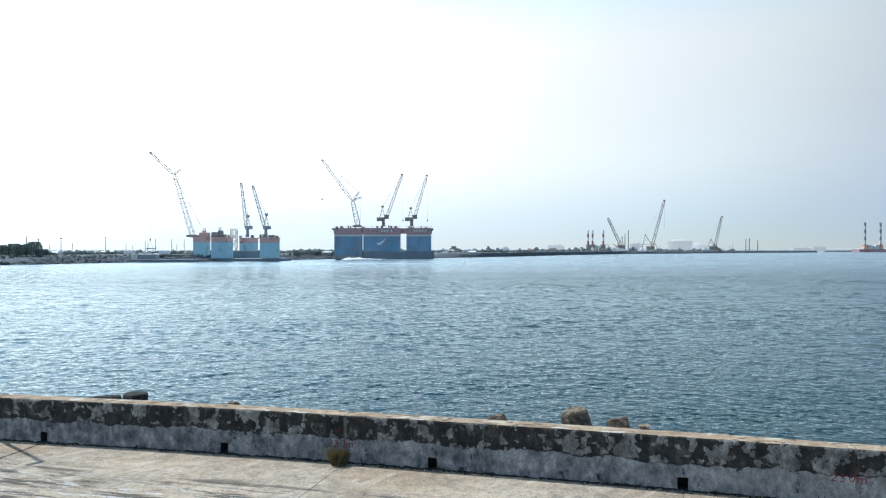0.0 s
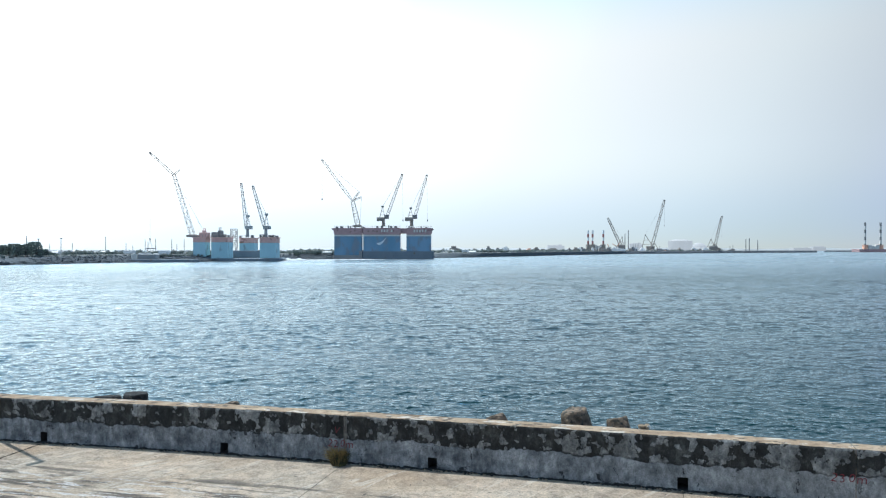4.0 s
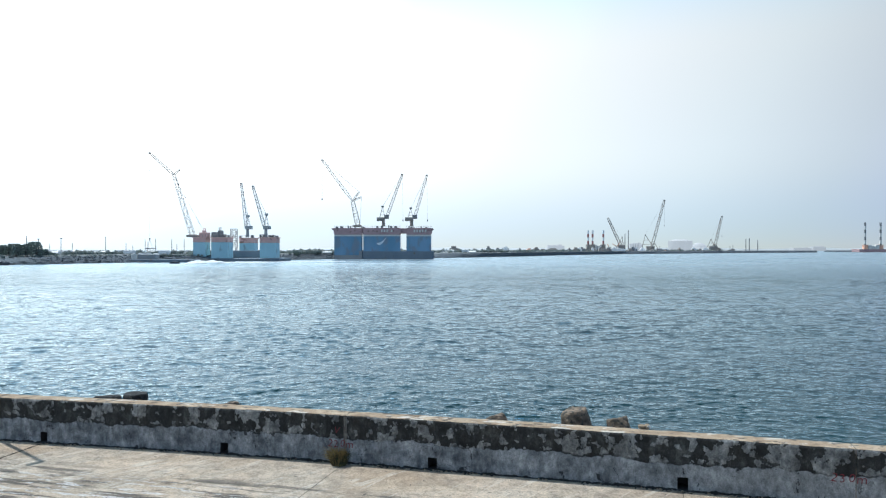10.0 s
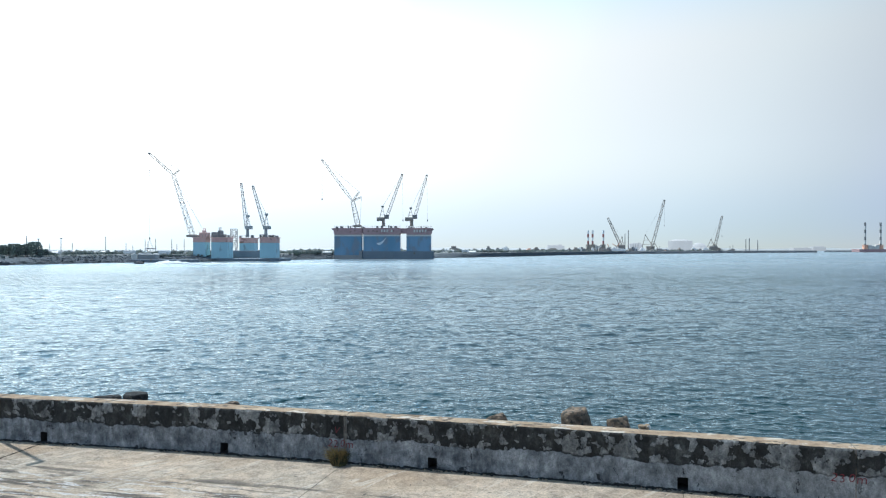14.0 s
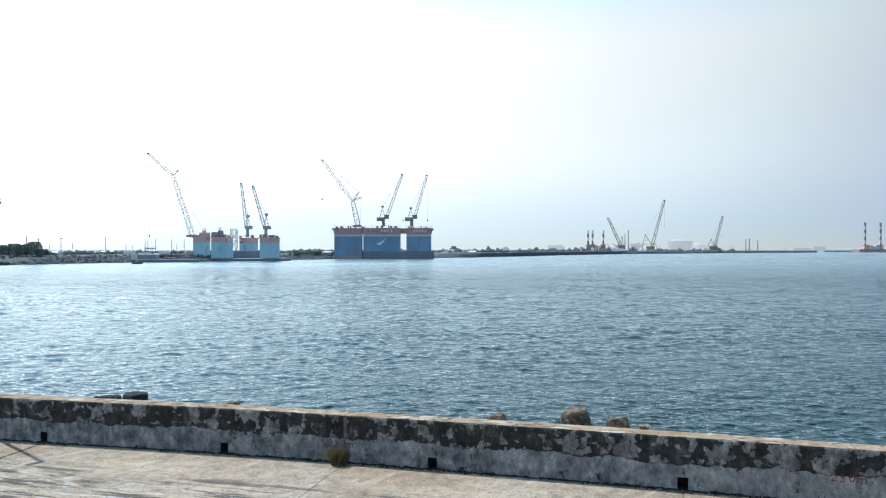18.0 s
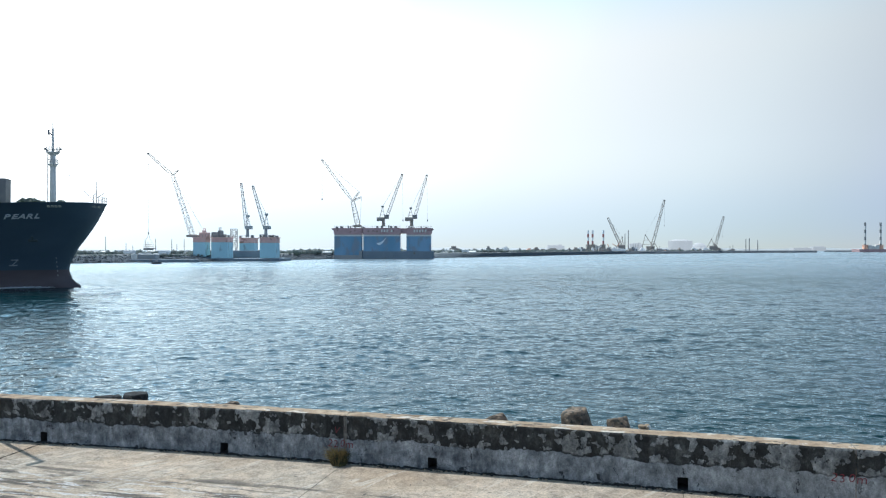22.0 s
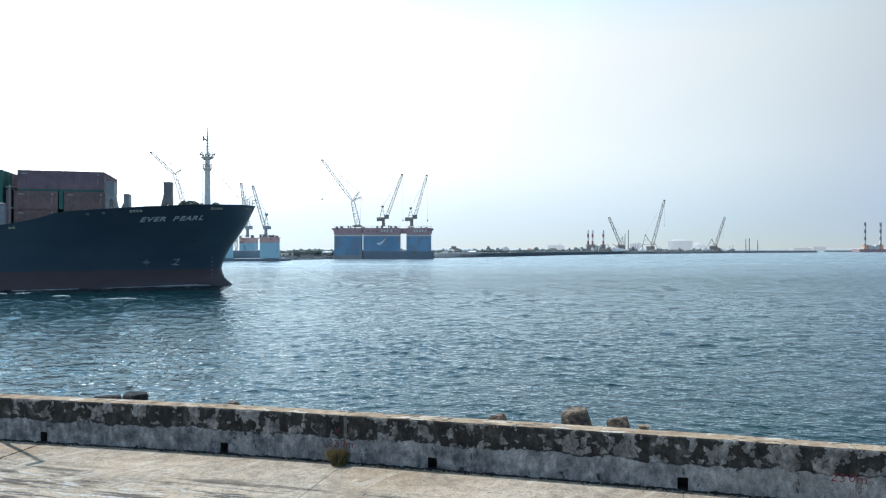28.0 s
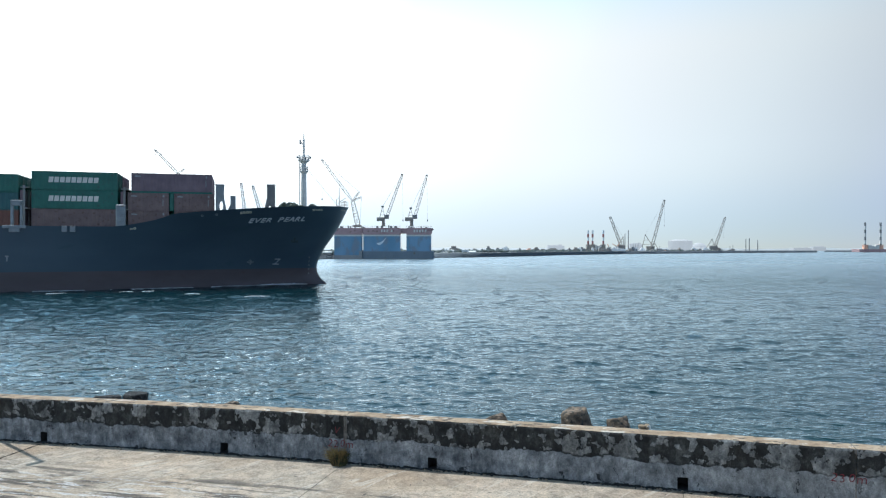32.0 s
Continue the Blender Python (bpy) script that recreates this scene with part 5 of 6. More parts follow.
dock_tower(dock1, -109.38, -101.34, 392, 400, 0.23, 10.85, 7.97, M_CYAN, M_SALMON)
dock_tower(dock1, -92.18, -84.08, 367, 376, 0.25, 10.73, 7.9, M_CYAN, M_SALMON)
bm = bmesh.new()
box(bm, -123.38, 369, 10.78, -119.1, 374, 13.21, 0.2)
box(bm, -121.95, 369.5, 13.21, -120.52, 372, 14.2, 0.1)
rod(bm, (-121.75, 371, 13.39), (-121.75, 371, 15.26), 0.2)
rod(bm, (-120.75, 371, 13.39), (-120.75, 371, 15.26), 0.2)
rod(bm, (-122.04, 371, 15.26), (-120.46, 371, 15.26), 0.15)
part("deck_house", bm, M_SALMON, dock1, "salmon painted deck house")
bm = bmesh.new()
for a, b, c in ((374, 383, 411), (384, 388, 414), (385.5, 391.5, 408), (392, 396, 415)):
    box(bm, -223.91 + a * 369 / 1292, 369, 10.78, -223.91 + b * 369 / 1292, 373, 4.78 + (441 - c) * 369 / 1292, 0.1)
rod(bm, (-113.71, 371, 13.68), (-113.71, 371, 15.55), 0.2)
rod(bm, (-112.85, 371, 13.68), (-112.85, 371, 15.55), 0.2)
rod(bm, (-114, 371, 15.55), (-112.56, 371, 15.55), 0.15)
part("winch_house", bm, M_STEELDK, dock1, "dark winch gear and vents")
bm = bmesh.new()
lattice(bm, (-110.54, 386, 3.29), (-110.54, 386, 15.39), 2.9, 2.9, 6, 0.16)
part("stair_tower", bm, M_STEELDK, dock1, "lattice stair tower")

dock2 = thing("floating_dock", (0, 0, 0), "large blue and oxide-red floating dock with crane deck", "floating dock", "floating docks")
bm = bmesh.new()
box(bm, -49.47, 447, -3.0, -5.88, 487, 3.4, 0.3)
box(bm, -67.12, 450, -3.0, -49.47, 487, 0.95, 0.3)
part("pontoon", bm, M_PONTOON, dock2, "dark pontoon hull")
bm = bmesh.new()
box(bm, -66.43, 446, -1.6, -49.47, 447.4, 0.97, 0.1)
box(bm, -51.2, 445.6, 0.97, -49.47, 448, 3.74, 0.1)
part("fender_wall", bm, M_PONTLOW, dock2, "weathered grey fender wall")
for a, b, yy in ((590.5, 639.5, 449), (642.5, 708, 448), (719, 763, 449)):
    x0, x1 = (a - 784) * 447 / 1292, (b - 784) * 447 / 1292
    dock_tower(dock2, x0, x1, yy, yy + 5, 0.97, 17.75, 13.6, M_DOCKBLUE, M_DOCKRED, 0.0, 1.0)
bm = bmesh.new()
box(bm, -67.47, 450, 14.47, -6.92, 462, 17.58, 0.2)
for a, b, sgn in ((586, 591, 1), (762, 767, -1)):
    x0, x1 = (a - 784) * 447 / 1292, (b - 784) * 447 / 1292
    q = [bm.verts.new((x, y, z)) for y in (449, 462) for x, z in (((x0, 17.58), (x1, 17.58), (x1, 15.85), (x0, 16.89)) if sgn > 0 else ((x0, 17.58), (x1, 17.58), (x1, 16.89), (x0, 15.85)))]
    for f in ((0, 1, 2, 3), (7, 6, 5, 4), (0, 4, 5, 1), (1, 5, 6, 2), (2, 6, 7, 3), (3, 7, 4, 0)):
        bm.faces.new([q[i] for i in f])
bmesh.ops.recalc_face_normals(bm, faces=bm.faces)
part("top_deck", bm, M_DOCKRED, dock2, "oxide-red crane deck")
bm = bmesh.new()
prev = None
for i in range(15):
    t = i / 14
    cx, cz = -40.6 + 5.6 * t, 8.3 + 3.3 * t ** 1.6 - 0.9 * math.sin(t * 3.14)
    w = 0.18 + 0.75 * math.sin(t * 3.14) ** 0.8
    cur = [bm.verts.new((cx + o * 0.3, y, cz + o)) for o in (-w, w) for y in (447.78, 447.95)]
    if prev:
        for k, j in ((0, 1), (1, 3), (3, 2), (2, 0)):
            bm.faces.new((prev[k], prev[j], cur[j], cur[k]))
    else:
        bm.faces.new((cur[0], cur[1], cur[3], cur[2]))
    prev = cur
bm.faces.new((prev[2], prev[3], prev[1], prev[0]))
bmesh.ops.recalc_face_normals(bm, faces=bm.faces)
part("emblem", bm, M_EMBLEM, dock2, "pale curved emblem shape")
for a in (-37.6, -35.9, -34.2, -31.5, -17.6, -15.9, -14.2, -12.5, -10.7):
    bm = bmesh.new()
    box(bm, a - 0.5, 447.7 if a < -20 else 448.7, 15.16, a + 0.5, 447.9 if a < -20 else 448.9, 16.72)
    part("lettering_bar", bm, M_WHITEP, dock2, "faded lettering bar")


# ---- cranes ----
def offset(p, o):
    return Vector(p) - Vector(o)


def luffing_crane(at, label, foot, tip, width, bays, paint, house=None, aframe=None, hook=None, knee=None, spurs=(), stays=(), r=0.16, pedestal=None, jib_paint=None):
    """A slewing crane on a support; everything above the slewing ring is one turning part."""
    crane = thing("crane", at, label, "crane", "harbour cranes")
    bm = bmesh.new()
    if pedestal:
        rod(bm, (0, 0, 0), (0, 0, pedestal[1]), pedestal[0], pedestal[0] * 0.8, 10)
    else:
        box(bm, -2.6, -2.6, 0, 2.6, -1.4, 1.2, 0.2)
        box(bm, -2.6, 1.4, 0, 2.6, 2.6, 1.2, 0.2)
        box(bm, -1.6, -1.6, 0.6, 1.6, 1.6, 1.4, 0.1)
    part("pedestal" if pedestal else "undercarriage", bm, paint, crane)
    up = new("upperworks")
    up.parent = crane
    if house:
        bm = bmesh.new()
        x0, z0, x1, z1 = house
        box(bm, x0, -1.6, z0, x1, 1.6, z1, 0.15)
        box(bm, x0 + (x1 - x0) * 0.2, -1.75, z0 + (z1 - z0) * 0.45, x1 - (x1 - x0) * 0.2, -1.55, z0 + (z1 - z0) * 0.8)
        part("machinery_house", bm, paint, up)
    if aframe:
        bm = bmesh.new()
        (xa, za), (xb, zb), (xt, zt) = aframe
        for y in (-1.1, 1.1):
            rod(bm, (xa, y, za), (xt, y * 0.4, zt), r * 1.2, seg=4)
            rod(bm, (xb, y, zb), (xt, y * 0.4, zt), r * 1.2, seg=4)
        for f in (0.3, 0.6):
            rod(bm, (xa + (xt - xa) * f, 0, za + (zt - za) * f), (xb + (xt - xb) * f, 0, zb + (zt - zb) * f), r, seg=4)
        box(bm, xt - 0.8, -0.8, zt - 0.5, xt + 0.8, 0.8, zt + 0.6, 0.1)
        part("a_frame", bm, paint, up)
    end = knee or tip
    bm = bmesh.new()
    lattice(bm, (foot[0], 0, foot[1]), (end[0], 0, end[1]), width, width * 0.62, bays, r)
    part("boom", bm, paint, up)
    if knee:
        bm = bmesh.new()
        lattice(bm, (knee[0], 0, knee[1]), (tip[0], 0, tip[1]), width * 0.55, width * 0.3, max(5, bays // 2), r)
        part("jib", bm, jib_paint or paint, up)
    for sx, sz in spurs:
        bm = bmesh.new()
        lattice(bm, (end[0], 0, end[1]), (sx, 0, sz), width * 0.35, width * 0.2, 3, r * 0.8)
        part("strut", bm, paint, up)
    bm = bmesh.new()
    box(bm, tip[0] - 0.55, -0.4, tip[1] - 0.4, tip[0] + 0.55, 0.4, tip[1] + 0.35, 0.1)
    part("sheave_head", bm, M_STEELDK, up)
    for (x0, z0), (x1, z1) in stays:
        bm = bmesh.new()
        rod(bm, (x0, 0, z0), (x1, 0, z1), 0.07, seg=4)
        part("stay_wire", bm, M_WIRE, up)
    if hook:
        bm = bmesh.new()
        rod(bm, (tip[0], 0, tip[1]), (tip[0], 0, hook), 0.05, seg=4)
        part("hoist_wire", bm, M_WIRE, up)
        bm = bmesh.new()
        box(bm, tip[0] - 0.3, -0.3, hook - 0.9, tip[0] + 0.3, 0.3, hook + 0.2, 0.1)
        part("hook_block", bm, M_STEELDK, up)
    return crane, up


def crane_at(origin, pts, d):
    """Sizes across and up from the origin."""
    return [((x - origin[0]) * d / 1292, (origin[1] - y) * d / 1292) for x, y in pts]


# big luffing crane on the cyan dock, its boom rising and falling slowly
o, d = (341.5, 419), 371
(ft, kn, tp, sp, s0, s1) = crane_at(o, ((341.5, 418.5), (306, 309), (263, 271), (317, 300), (310, 318), (357, 402)), d)
_, slew_up = luffing_crane((-127.06, 371, 10.81), "tall grey lattice crane with a fly jib on the dock", ft, tp, 2.3, 13, M_STEEL, None, None, None, kn, [sp], [(s0, s1), (sp, tp)], 0.085, None, M_JIBPALE)
bm = bmesh.new()
rod(bm, (tp[0], 0, tp[1]), (tp[0] + 0.15, 0, tp[1] - 12.0), 0.06, seg=4)
part("hoist_wire", bm, M_WIRE, slew_up)
# two pedestal cranes on the cyan dock
for x, topz, px, py, d, hook in ((438, 383, 427, 325, 394, 0), (470.5, 380, 447.5, 330, 371, 0)):
    o = (x, 420)
    ft, tp, a0, a1, a2, st, h0, h1 = crane_at(o, ((x - 2, 404), (px, py), (x - 3.5, 402), (x + 4.5, 402), (x + 1, topz), (x - 1, topz + 1), (x - 4, 406), (x + 8, 400)), d)
    luffing_crane(((x - 784) * d / 1292, d, 4.78 + 21 * d / 1292), "slim blue-grey pedestal crane on a dock tower", ft, tp, 1.5, 13, M_CRBLUE, (h0[0], h0[1], h1[0], h1[1]), (a0, a1, a2), None, None, (), [(a2, tp), (a2, (tp[0] * 0.6, tp[1] * 0.6))], 0.085, (0.95, h0[1]))
# cranes on the blue dock
d = 455
o = (632, 402)
ft, kn, tp, sp1, sp2, st = crane_at(o, ((634, 400), (624, 356), (570, 283.5), (636, 340), (640, 349), (637, 398)), d)
luffing_crane((-53.53, 455, 18.51), "tall lattice crane with angled fly jib on the blue dock", ft, tp, 3.2, 8, M_STEEL, None, None, 50 * d / 1292, kn, [sp1, sp2], [(sp1, tp), (sp2, st)], 0.095, None, M_JIBPALE)
for x, px, py, topz in ((678.5, 712, 309, 366), (728.5, 755.5, 310.5, 369)):
    o = (x, 401)
    ft, tp, a0, a1, a2, h0, h1, c = crane_at(o, ((x + 5, 387), (px, py), (x - 7, 387), (x + 3, 387), (x - 1.5, topz), (x - 11.5, 391.5), (x + 3, 385), (x + 8, 382)), d)
    cr, up = luffing_crane(((x - 784) * d / 1292, d, 4.78 + 40 * d / 1292), "dark pedestal crane with raised lattice boom on the blue dock", ft, tp, 1.7, 11, M_STEEL, (h0[0], h0[1], h1[0], h1[1]), (a0, a1, a2), None, None, (), [(a2, tp)], 0.10, (1.2, h0[1]))
    bm = bmesh.new()
    rod(bm, (tp[0], 0, tp[1]), (tp[0] + 0.4, 0, (401 - 392) * d / 1292 + 1.0), 0.035, seg=4)
    part("hoist_wire", bm, M_WIRE, up)
    bm = bmesh.new()
    box(bm, tp[0] + 0.1, -0.3, 9 * d / 1292, tp[0] + 0.7, 0.3, 9 * d / 1292 + 1.1, 0.1)
    part("hook_block", bm, M_STEELDK, up)
    bm = bmesh.new()
    box(bm, ft[0] - 1.2, -1.2, ft[1] - 0.2, c[0] + 0.6, 1.2, c[1] + 0.4, 0.15)
    part("operator_cab", bm, M_STEELDK, up)
# cranes on the far breakwater
far_cranes = []
for x, by, d, ftp, tpp, hookp, afr, label in (
        (1101, 441, 940, (1101, 440), (1075.5, 386), 0, ((1090, 440), (1104, 440), (1101, 420)), "pale lattice crawler crane on the far shore"),
        (1153, 443, 1000, (1153, 440), (1176, 354), 400, ((1136, 440), (1158, 440), (1142, 416)), "tall pale crawler crane with hook on the far shore"),
        (1264, 443, 1080, (1264, 441), (1277.5, 383), 418, ((1250, 441), (1268, 441), (1258, 424)), "grey crawler crane working on the far shore")):
    o = (x, by)
    ft, tp, a0, a1, a2 = crane_at(o, (ftp, tpp, *afr), d)
    h0, h1 = crane_at(o, ((x - 9, by - 1.5), (x + 5, by - 7)), d)
    hk = (by - hookp) * d / 1292 if hookp else None
    far_cranes.append(luffing_crane(((x - 784) * d / 1292, d, 4.78 + (441 - by) * d / 1292), label, ft, tp, 3.4, 11, M_STEEL, (h0[0], h0[1], h1[0], h1[1]), (a0, a1, a2), hk, None, (), [(a2, tp)], 0.20))

# lifting frame hanging from the slewing crane
frame_thing = thing("lifting_frame", (0, 0, 0), "dark steel work platform hanging from a crane wire", "platform")
bm = bmesh.new()
box(bm, -2.2, -1.0, 0, 2.2, 1.0, 1.0, 0.05)
part("platform_floor", bm, M_STEELDK, frame_thing)
bm = bmesh.new()
for sx in (-2.1, -0.7, 0.7, 2.1):
    for sy in (-0.9, 0.9):
        rod(bm, (sx, sy, 1.0), (sx, sy, 2.9), 0.05, seg=4)
for sy in (-0.9, 0.9):
    rod(bm, (-2.1, sy, 2.9), (2.1, sy, 2.9), 0.05, seg=4)
    rod(bm, (-2.1, sy, 1.9), (2.1, sy, 1.9), 0.04, seg=4)
part("guard_rail", bm, M_STEELDK, frame_thing)
bm = bmesh.new()
for sx in (-2.1, 2.1):
    for sy in (-0.9, 0.9):
        rod(bm, (sx, sy, 2.9), (0, 0, 8.0), 0.03, seg=4)
rod(bm, (0, 0, 8), (0, 0, 43.5), 0.035, seg=4)
box(bm, -0.25, -0.12, 43.1, 0.25, 0.12, 43.5, 0.05)
part("sling", bm, M_WIRE, frame_thing)
bm = bmesh.new()
box(bm, -0.25, -0.25, 8, 0.25, 0.25, 9.2, 0.1)
part("hook_block", bm, M_STEELDK, frame_thing)


# ---- far shore clutter ----
def pole(x, y0, d, r, lamp):
    p = thing("light_pole", ((x - 784) * d / 1292, d, 2.0), "thin grey lighting pole on the shore", "pole", "shore poles")
    h = 4.78 + (441 - y0) * d / 1292 - 2.0
    bm = bmesh.new()
    rod(bm, (0, 0, 0), (0, 0, h), r, r * 0.7, 6)
    part("shaft", bm, M_POLE, p)
    if lamp:
        bm = bmesh.new()
        box(bm, -0.55, -0.2, h - 0.25, 0.55, 0.2, h + 0.1, 0.05)
        part("lamp_head", bm, M_POLE, p)


for x, top, d, lamp in ((47, 418, 320, 0), (68, 423, 320, 1), (108, 422, 330, 1), (187, 419, 370, 0), (223, 431, 380, 0), (235, 435, 380, 0), (257, 424, 390, 0), (262, 428, 395, 0), (275.5, 423, 390, 0), (304, 423, 390, 0), (313, 432, 400, 0), (326, 423, 390, 0), (88, 431, 400, 0), (128, 430, 400, 0)):
    pole(x, top, d, 0.19, lamp)


def tree(x, y, h, seed):
    t = thing("tree", (x, y, 1.6), "dense dark casuarina tree on the shore bank", "tree", "shore trees")
    rg = random.Random(seed)
    bm = bmesh.new()
    rod(bm, (0, 0, 0), (0.1, 0, h * 0.6), 0.16, 0.08, 6)
    for k in range(4):
        a = rg.uniform(0, 6.28)
        rod(bm, (0, 0, h * 0.25 + k * 0.4), (math.cos(a) * h * 0.3, math.sin(a) * h * 0.3, h * 0.5 + k * 0.4), 0.07, 0.03, 5)
    part("trunk", bm, M_TRUNK, t)
    bm = bmesh.new()
    for k in range(190):
        a, rr, z = rg.uniform(0, 6.28), h * 0.45 * math.sqrt(rg.random()), rg.uniform(0.15, 1.0) * h
        rr *= 1.1 - 0.6 * z / h
        blob(bm, (math.cos(a) * rr, math.sin(a) * rr, z), rg.uniform(0.13, 0.36), rg.random(), 0.9)
    part("crown", bm, M_TREE, t)


rg = random.Random(11)
for i in range(34):
    px = -70 + i * 4.6 + rg.uniform(-2, 2)
    d = rg.uniform(304, 322)
    tree((px - 784) * d / 1292, d, rg.uniform(4.6, 5.4) * (1.15 if 52 < px < 70 else 1.0 if px < 70 else 0.6), i)

# rubble along the near waterline of the far shore
rg = random.Random(31)
bm = bmesh.new()
for i in range(6500):
    k = int(0.4 + 7.0 * rg.random() ** 1.4)
    (x0, y0), (x1, y1) = SHORE[k], SHORE[k + 1]
    f = rg.random()
    x, y = x0 + (x1 - x0) * f, y0 + (y1 - y0) * f
    back = 26 * rg.random() ** 1.3
    blob(bm, (x + back * 0.15 + rg.uniform(-2, 2), y + back, bank_z(back) + 0.05), rg.uniform(0.15, 0.55), rg.random(), 0.38, 0 if rg.random() < 0.97 else 1)
tagged(part("shore_rubble", bm, [M_LAND, M_PONTLOW]), "grey and pale broken rubble over the far shore", "rubble", kind="stuff")
rg = random.Random(33)
for i in range(70):
    px = rg.uniform(85, 338) if i < 48 else rg.uniform(496, 588) if i < 60 else rg.uniform(770, 840)
    d = (rg.uniform(345, 400) if px < 340 else rg.uniform(455, 490) if px < 600 else rg.uniform(540, 570))
    kind = i % 4
    w, h = rg.uniform(0.8, 3.4), rg.uniform(0.6, 1.7)
    names = ("low_shed", "material_stack", "parked_truck", "pipe_bundle")
    labels = ("small pale shed on the reclaimed shore", "stack of grey building material on the shore", "parked work truck on the far shore", "bundle of steel pipes lying on the shore")
    s = thing(names[kind], ((px - 784) * d / 1292, d, 2.05), labels[kind], names[kind].replace("_", " "), "shore clutter", rz=rg.uniform(-20, 20))
    bm = bmesh.new()
    if kind == 0:
        box(bm, -w, -1.2, 0, w, 1.2, h, 0.05)
        vs = [bm.verts.new(v) for v in ((-w - 0.2, -1.4, h), (w + 0.2, -1.4, h), (w + 0.2, 0, h + 0.6), (-w - 0.2, 0, h + 0.6), (-w - 0.2, 1.4, h), (w + 0.2, 1.4, h))]
        bm.faces.new((vs[0], vs[1], vs[2], vs[3]))
        bm.faces.new((vs[3], vs[2], vs[5], vs[4]))
        bm.faces.new((vs[0], vs[3], vs[4]))
        bm.faces.new((vs[1], vs[5], vs[2]))
    elif kind == 1:
        for k in range(3):
            box(bm, -w + k * 0.3, -1, k * h / 3, w - k * 0.4, 1, (k + 1) * h / 3 - 0.05, 0.04)
    elif kind == 2:
        box(bm, -2.6, -1, 0.5, 1.2, 1, 2.1, 0.1)
        box(bm, 1.3, -1, 0.4, 2.7, 1, 2.2, 0.2)
        for xw in (-1.8, 1.9):
            for yw in (-0.95, 0.95):
                rod(bm, (xw, yw - 0.12, 0.4), (xw, yw + 0.12, 0.4), 0.42, seg=10)
    else:
        for k in range(5):
            rod(bm, (-w * 1.5, -0.8 + k * 0.4, 0.22), (w * 1.5, -0.8 + k * 0.4, 0.22), 0.2, seg=8)
        for k in range(4):
            rod(bm, (-w * 1.4, -0.6 + k * 0.4, 0.56), (w * 1.4, -0.6 + k * 0.4, 0.56), 0.2, seg=8)
    part("body", bm, (M_PALE, M_PONTLOW, M_STEEL, M_PONTOON)[(i * 7 + kind) % 4], s)

# pale hills behind everything
bm = bmesh.new()
prev = None
for i in range(161):
    x = -2600 + i * 32.5
    h = 9 + 5 * noise.noise(Vector((x * 0.004, 1.7, 0))) + 2.5 * noise.noise(Vector((x * 0.02, 4.7, 0)))
    cur = [bm.verts.new((x, y, z)) for y, z in ((3000, -3), (3005, 2), (3060, h), (3200, h * 0.8), (3300, -3))]
    if prev:
        for k in range(4):
            bm.faces.new((prev[k], cur[k], cur[k + 1], prev[k + 1]))
    prev = cur
tagged(part("backdrop_hills", bm, M_HAZE_HILL), "low pale hills beyond the harbour, their haze added as glow", "hills", kind="structure")

# moored work barge with a small white cabin
barge = thing("work_barge", (-139.18, 338, SEA), "dark moored work barge with a small white cabin", "barge")
bm = bmesh.new()
box(bm, -10.5, 0, -0.4, 24, 7, 1.5, 0.2)
part("hull", bm, M_PONTOON, barge)
bm = bmesh.new()
box(bm, -6, 1.5, 1.5, -3.2, 5, 3.9, 0.1)
part("cabin", bm, M_WHITEP, barge, "white cabin")
bm = bmesh.new()
box(bm, -2.6, 1, 1.5, 5.6, 6, 3.7, 0.1)
part("cargo_house", bm, M_PONTLOW, barge, "grey deck house")
skiff = thing("moored_skiff", (-168.44, 279, SEA), "small dark skiff moored off the shore", "boat")


def boat_hull(parent, l, w, h, name="hull"):
    bm = bmesh.new()
    rows = []
    for i in range(9):
        t = i / 8
        b = w / 2 * (1 - max(0.0, (t - 0.45) / 0.55) ** 2.2)
        x = -l / 2 + l * t
        rows.append([bm.verts.new(v) for v in ((x, -b, h * (0.8 + 0.35 * t * t)), (x, -b * 0.75, -0.1), (x, b * 0.75, -0.1), (x, b, h * (0.8 + 0.35 * t * t)))])
    for a, b in zip(rows, rows[1:]):
        for k in range(3):
            bm.faces.new((a[k], b[k], b[k + 1], a[k + 1]))
        bm.faces.new((a[3], b[3], b[0], a[0]))
    bm.faces.new(rows[0])
    bm.faces.new(rows[-1][::-1])
    bmesh.ops.recalc_face_normals(bm, faces=bm.faces)
    return part(name, bm, M_BOAT, parent)


boat_hull(skiff, 5.5, 1.8, 1.1)
bm = bmesh.new()
box(bm, -1.5, -0.5, 0.8, 0.2, 0.5, 1.5, 0.08)
part("engine_box", bm, M_BOAT, skiff)

speedboat = thing("speedboat", (0, 380, SEA), "small dark open motor boat crossing the harbour", "boat")
boat_hull(speedboat, 3.8, 1.6, 0.85)
bm = bmesh.new()
box(bm, -0.6, -0.4, 0.5, 0.2, 0.4, 1.35, 0.1)
part("console", bm, M_STEELDK, speedboat)
bm = bmesh.new()
box(bm, -2.2, -0.2, 0.1, -1.8, 0.2, 1.2, 0.08)
part("outboard_engine", bm, M_DARK, speedboat)
bm = bmesh.new()
for sgn in (-1, 1):
    rod(bm, (-1.8, sgn * 0.78, 0.6), (0.1, sgn * 0.79, 0.66), 0.07, seg=6)
    rod(bm, (0.1, sgn * 0.79, 0.66), (1.35, sgn * 0.48, 0.82), 0.07, seg=6)
part("rubbing_strake", bm, M_BOAT, speedboat, "dark rubbing strake")
wake = thing("boat_wake", (0, 380, SEA), "white foaming wake trailing behind a motor boat", "foam")
bm = bmesh.new()
rgw = random.Random(2)
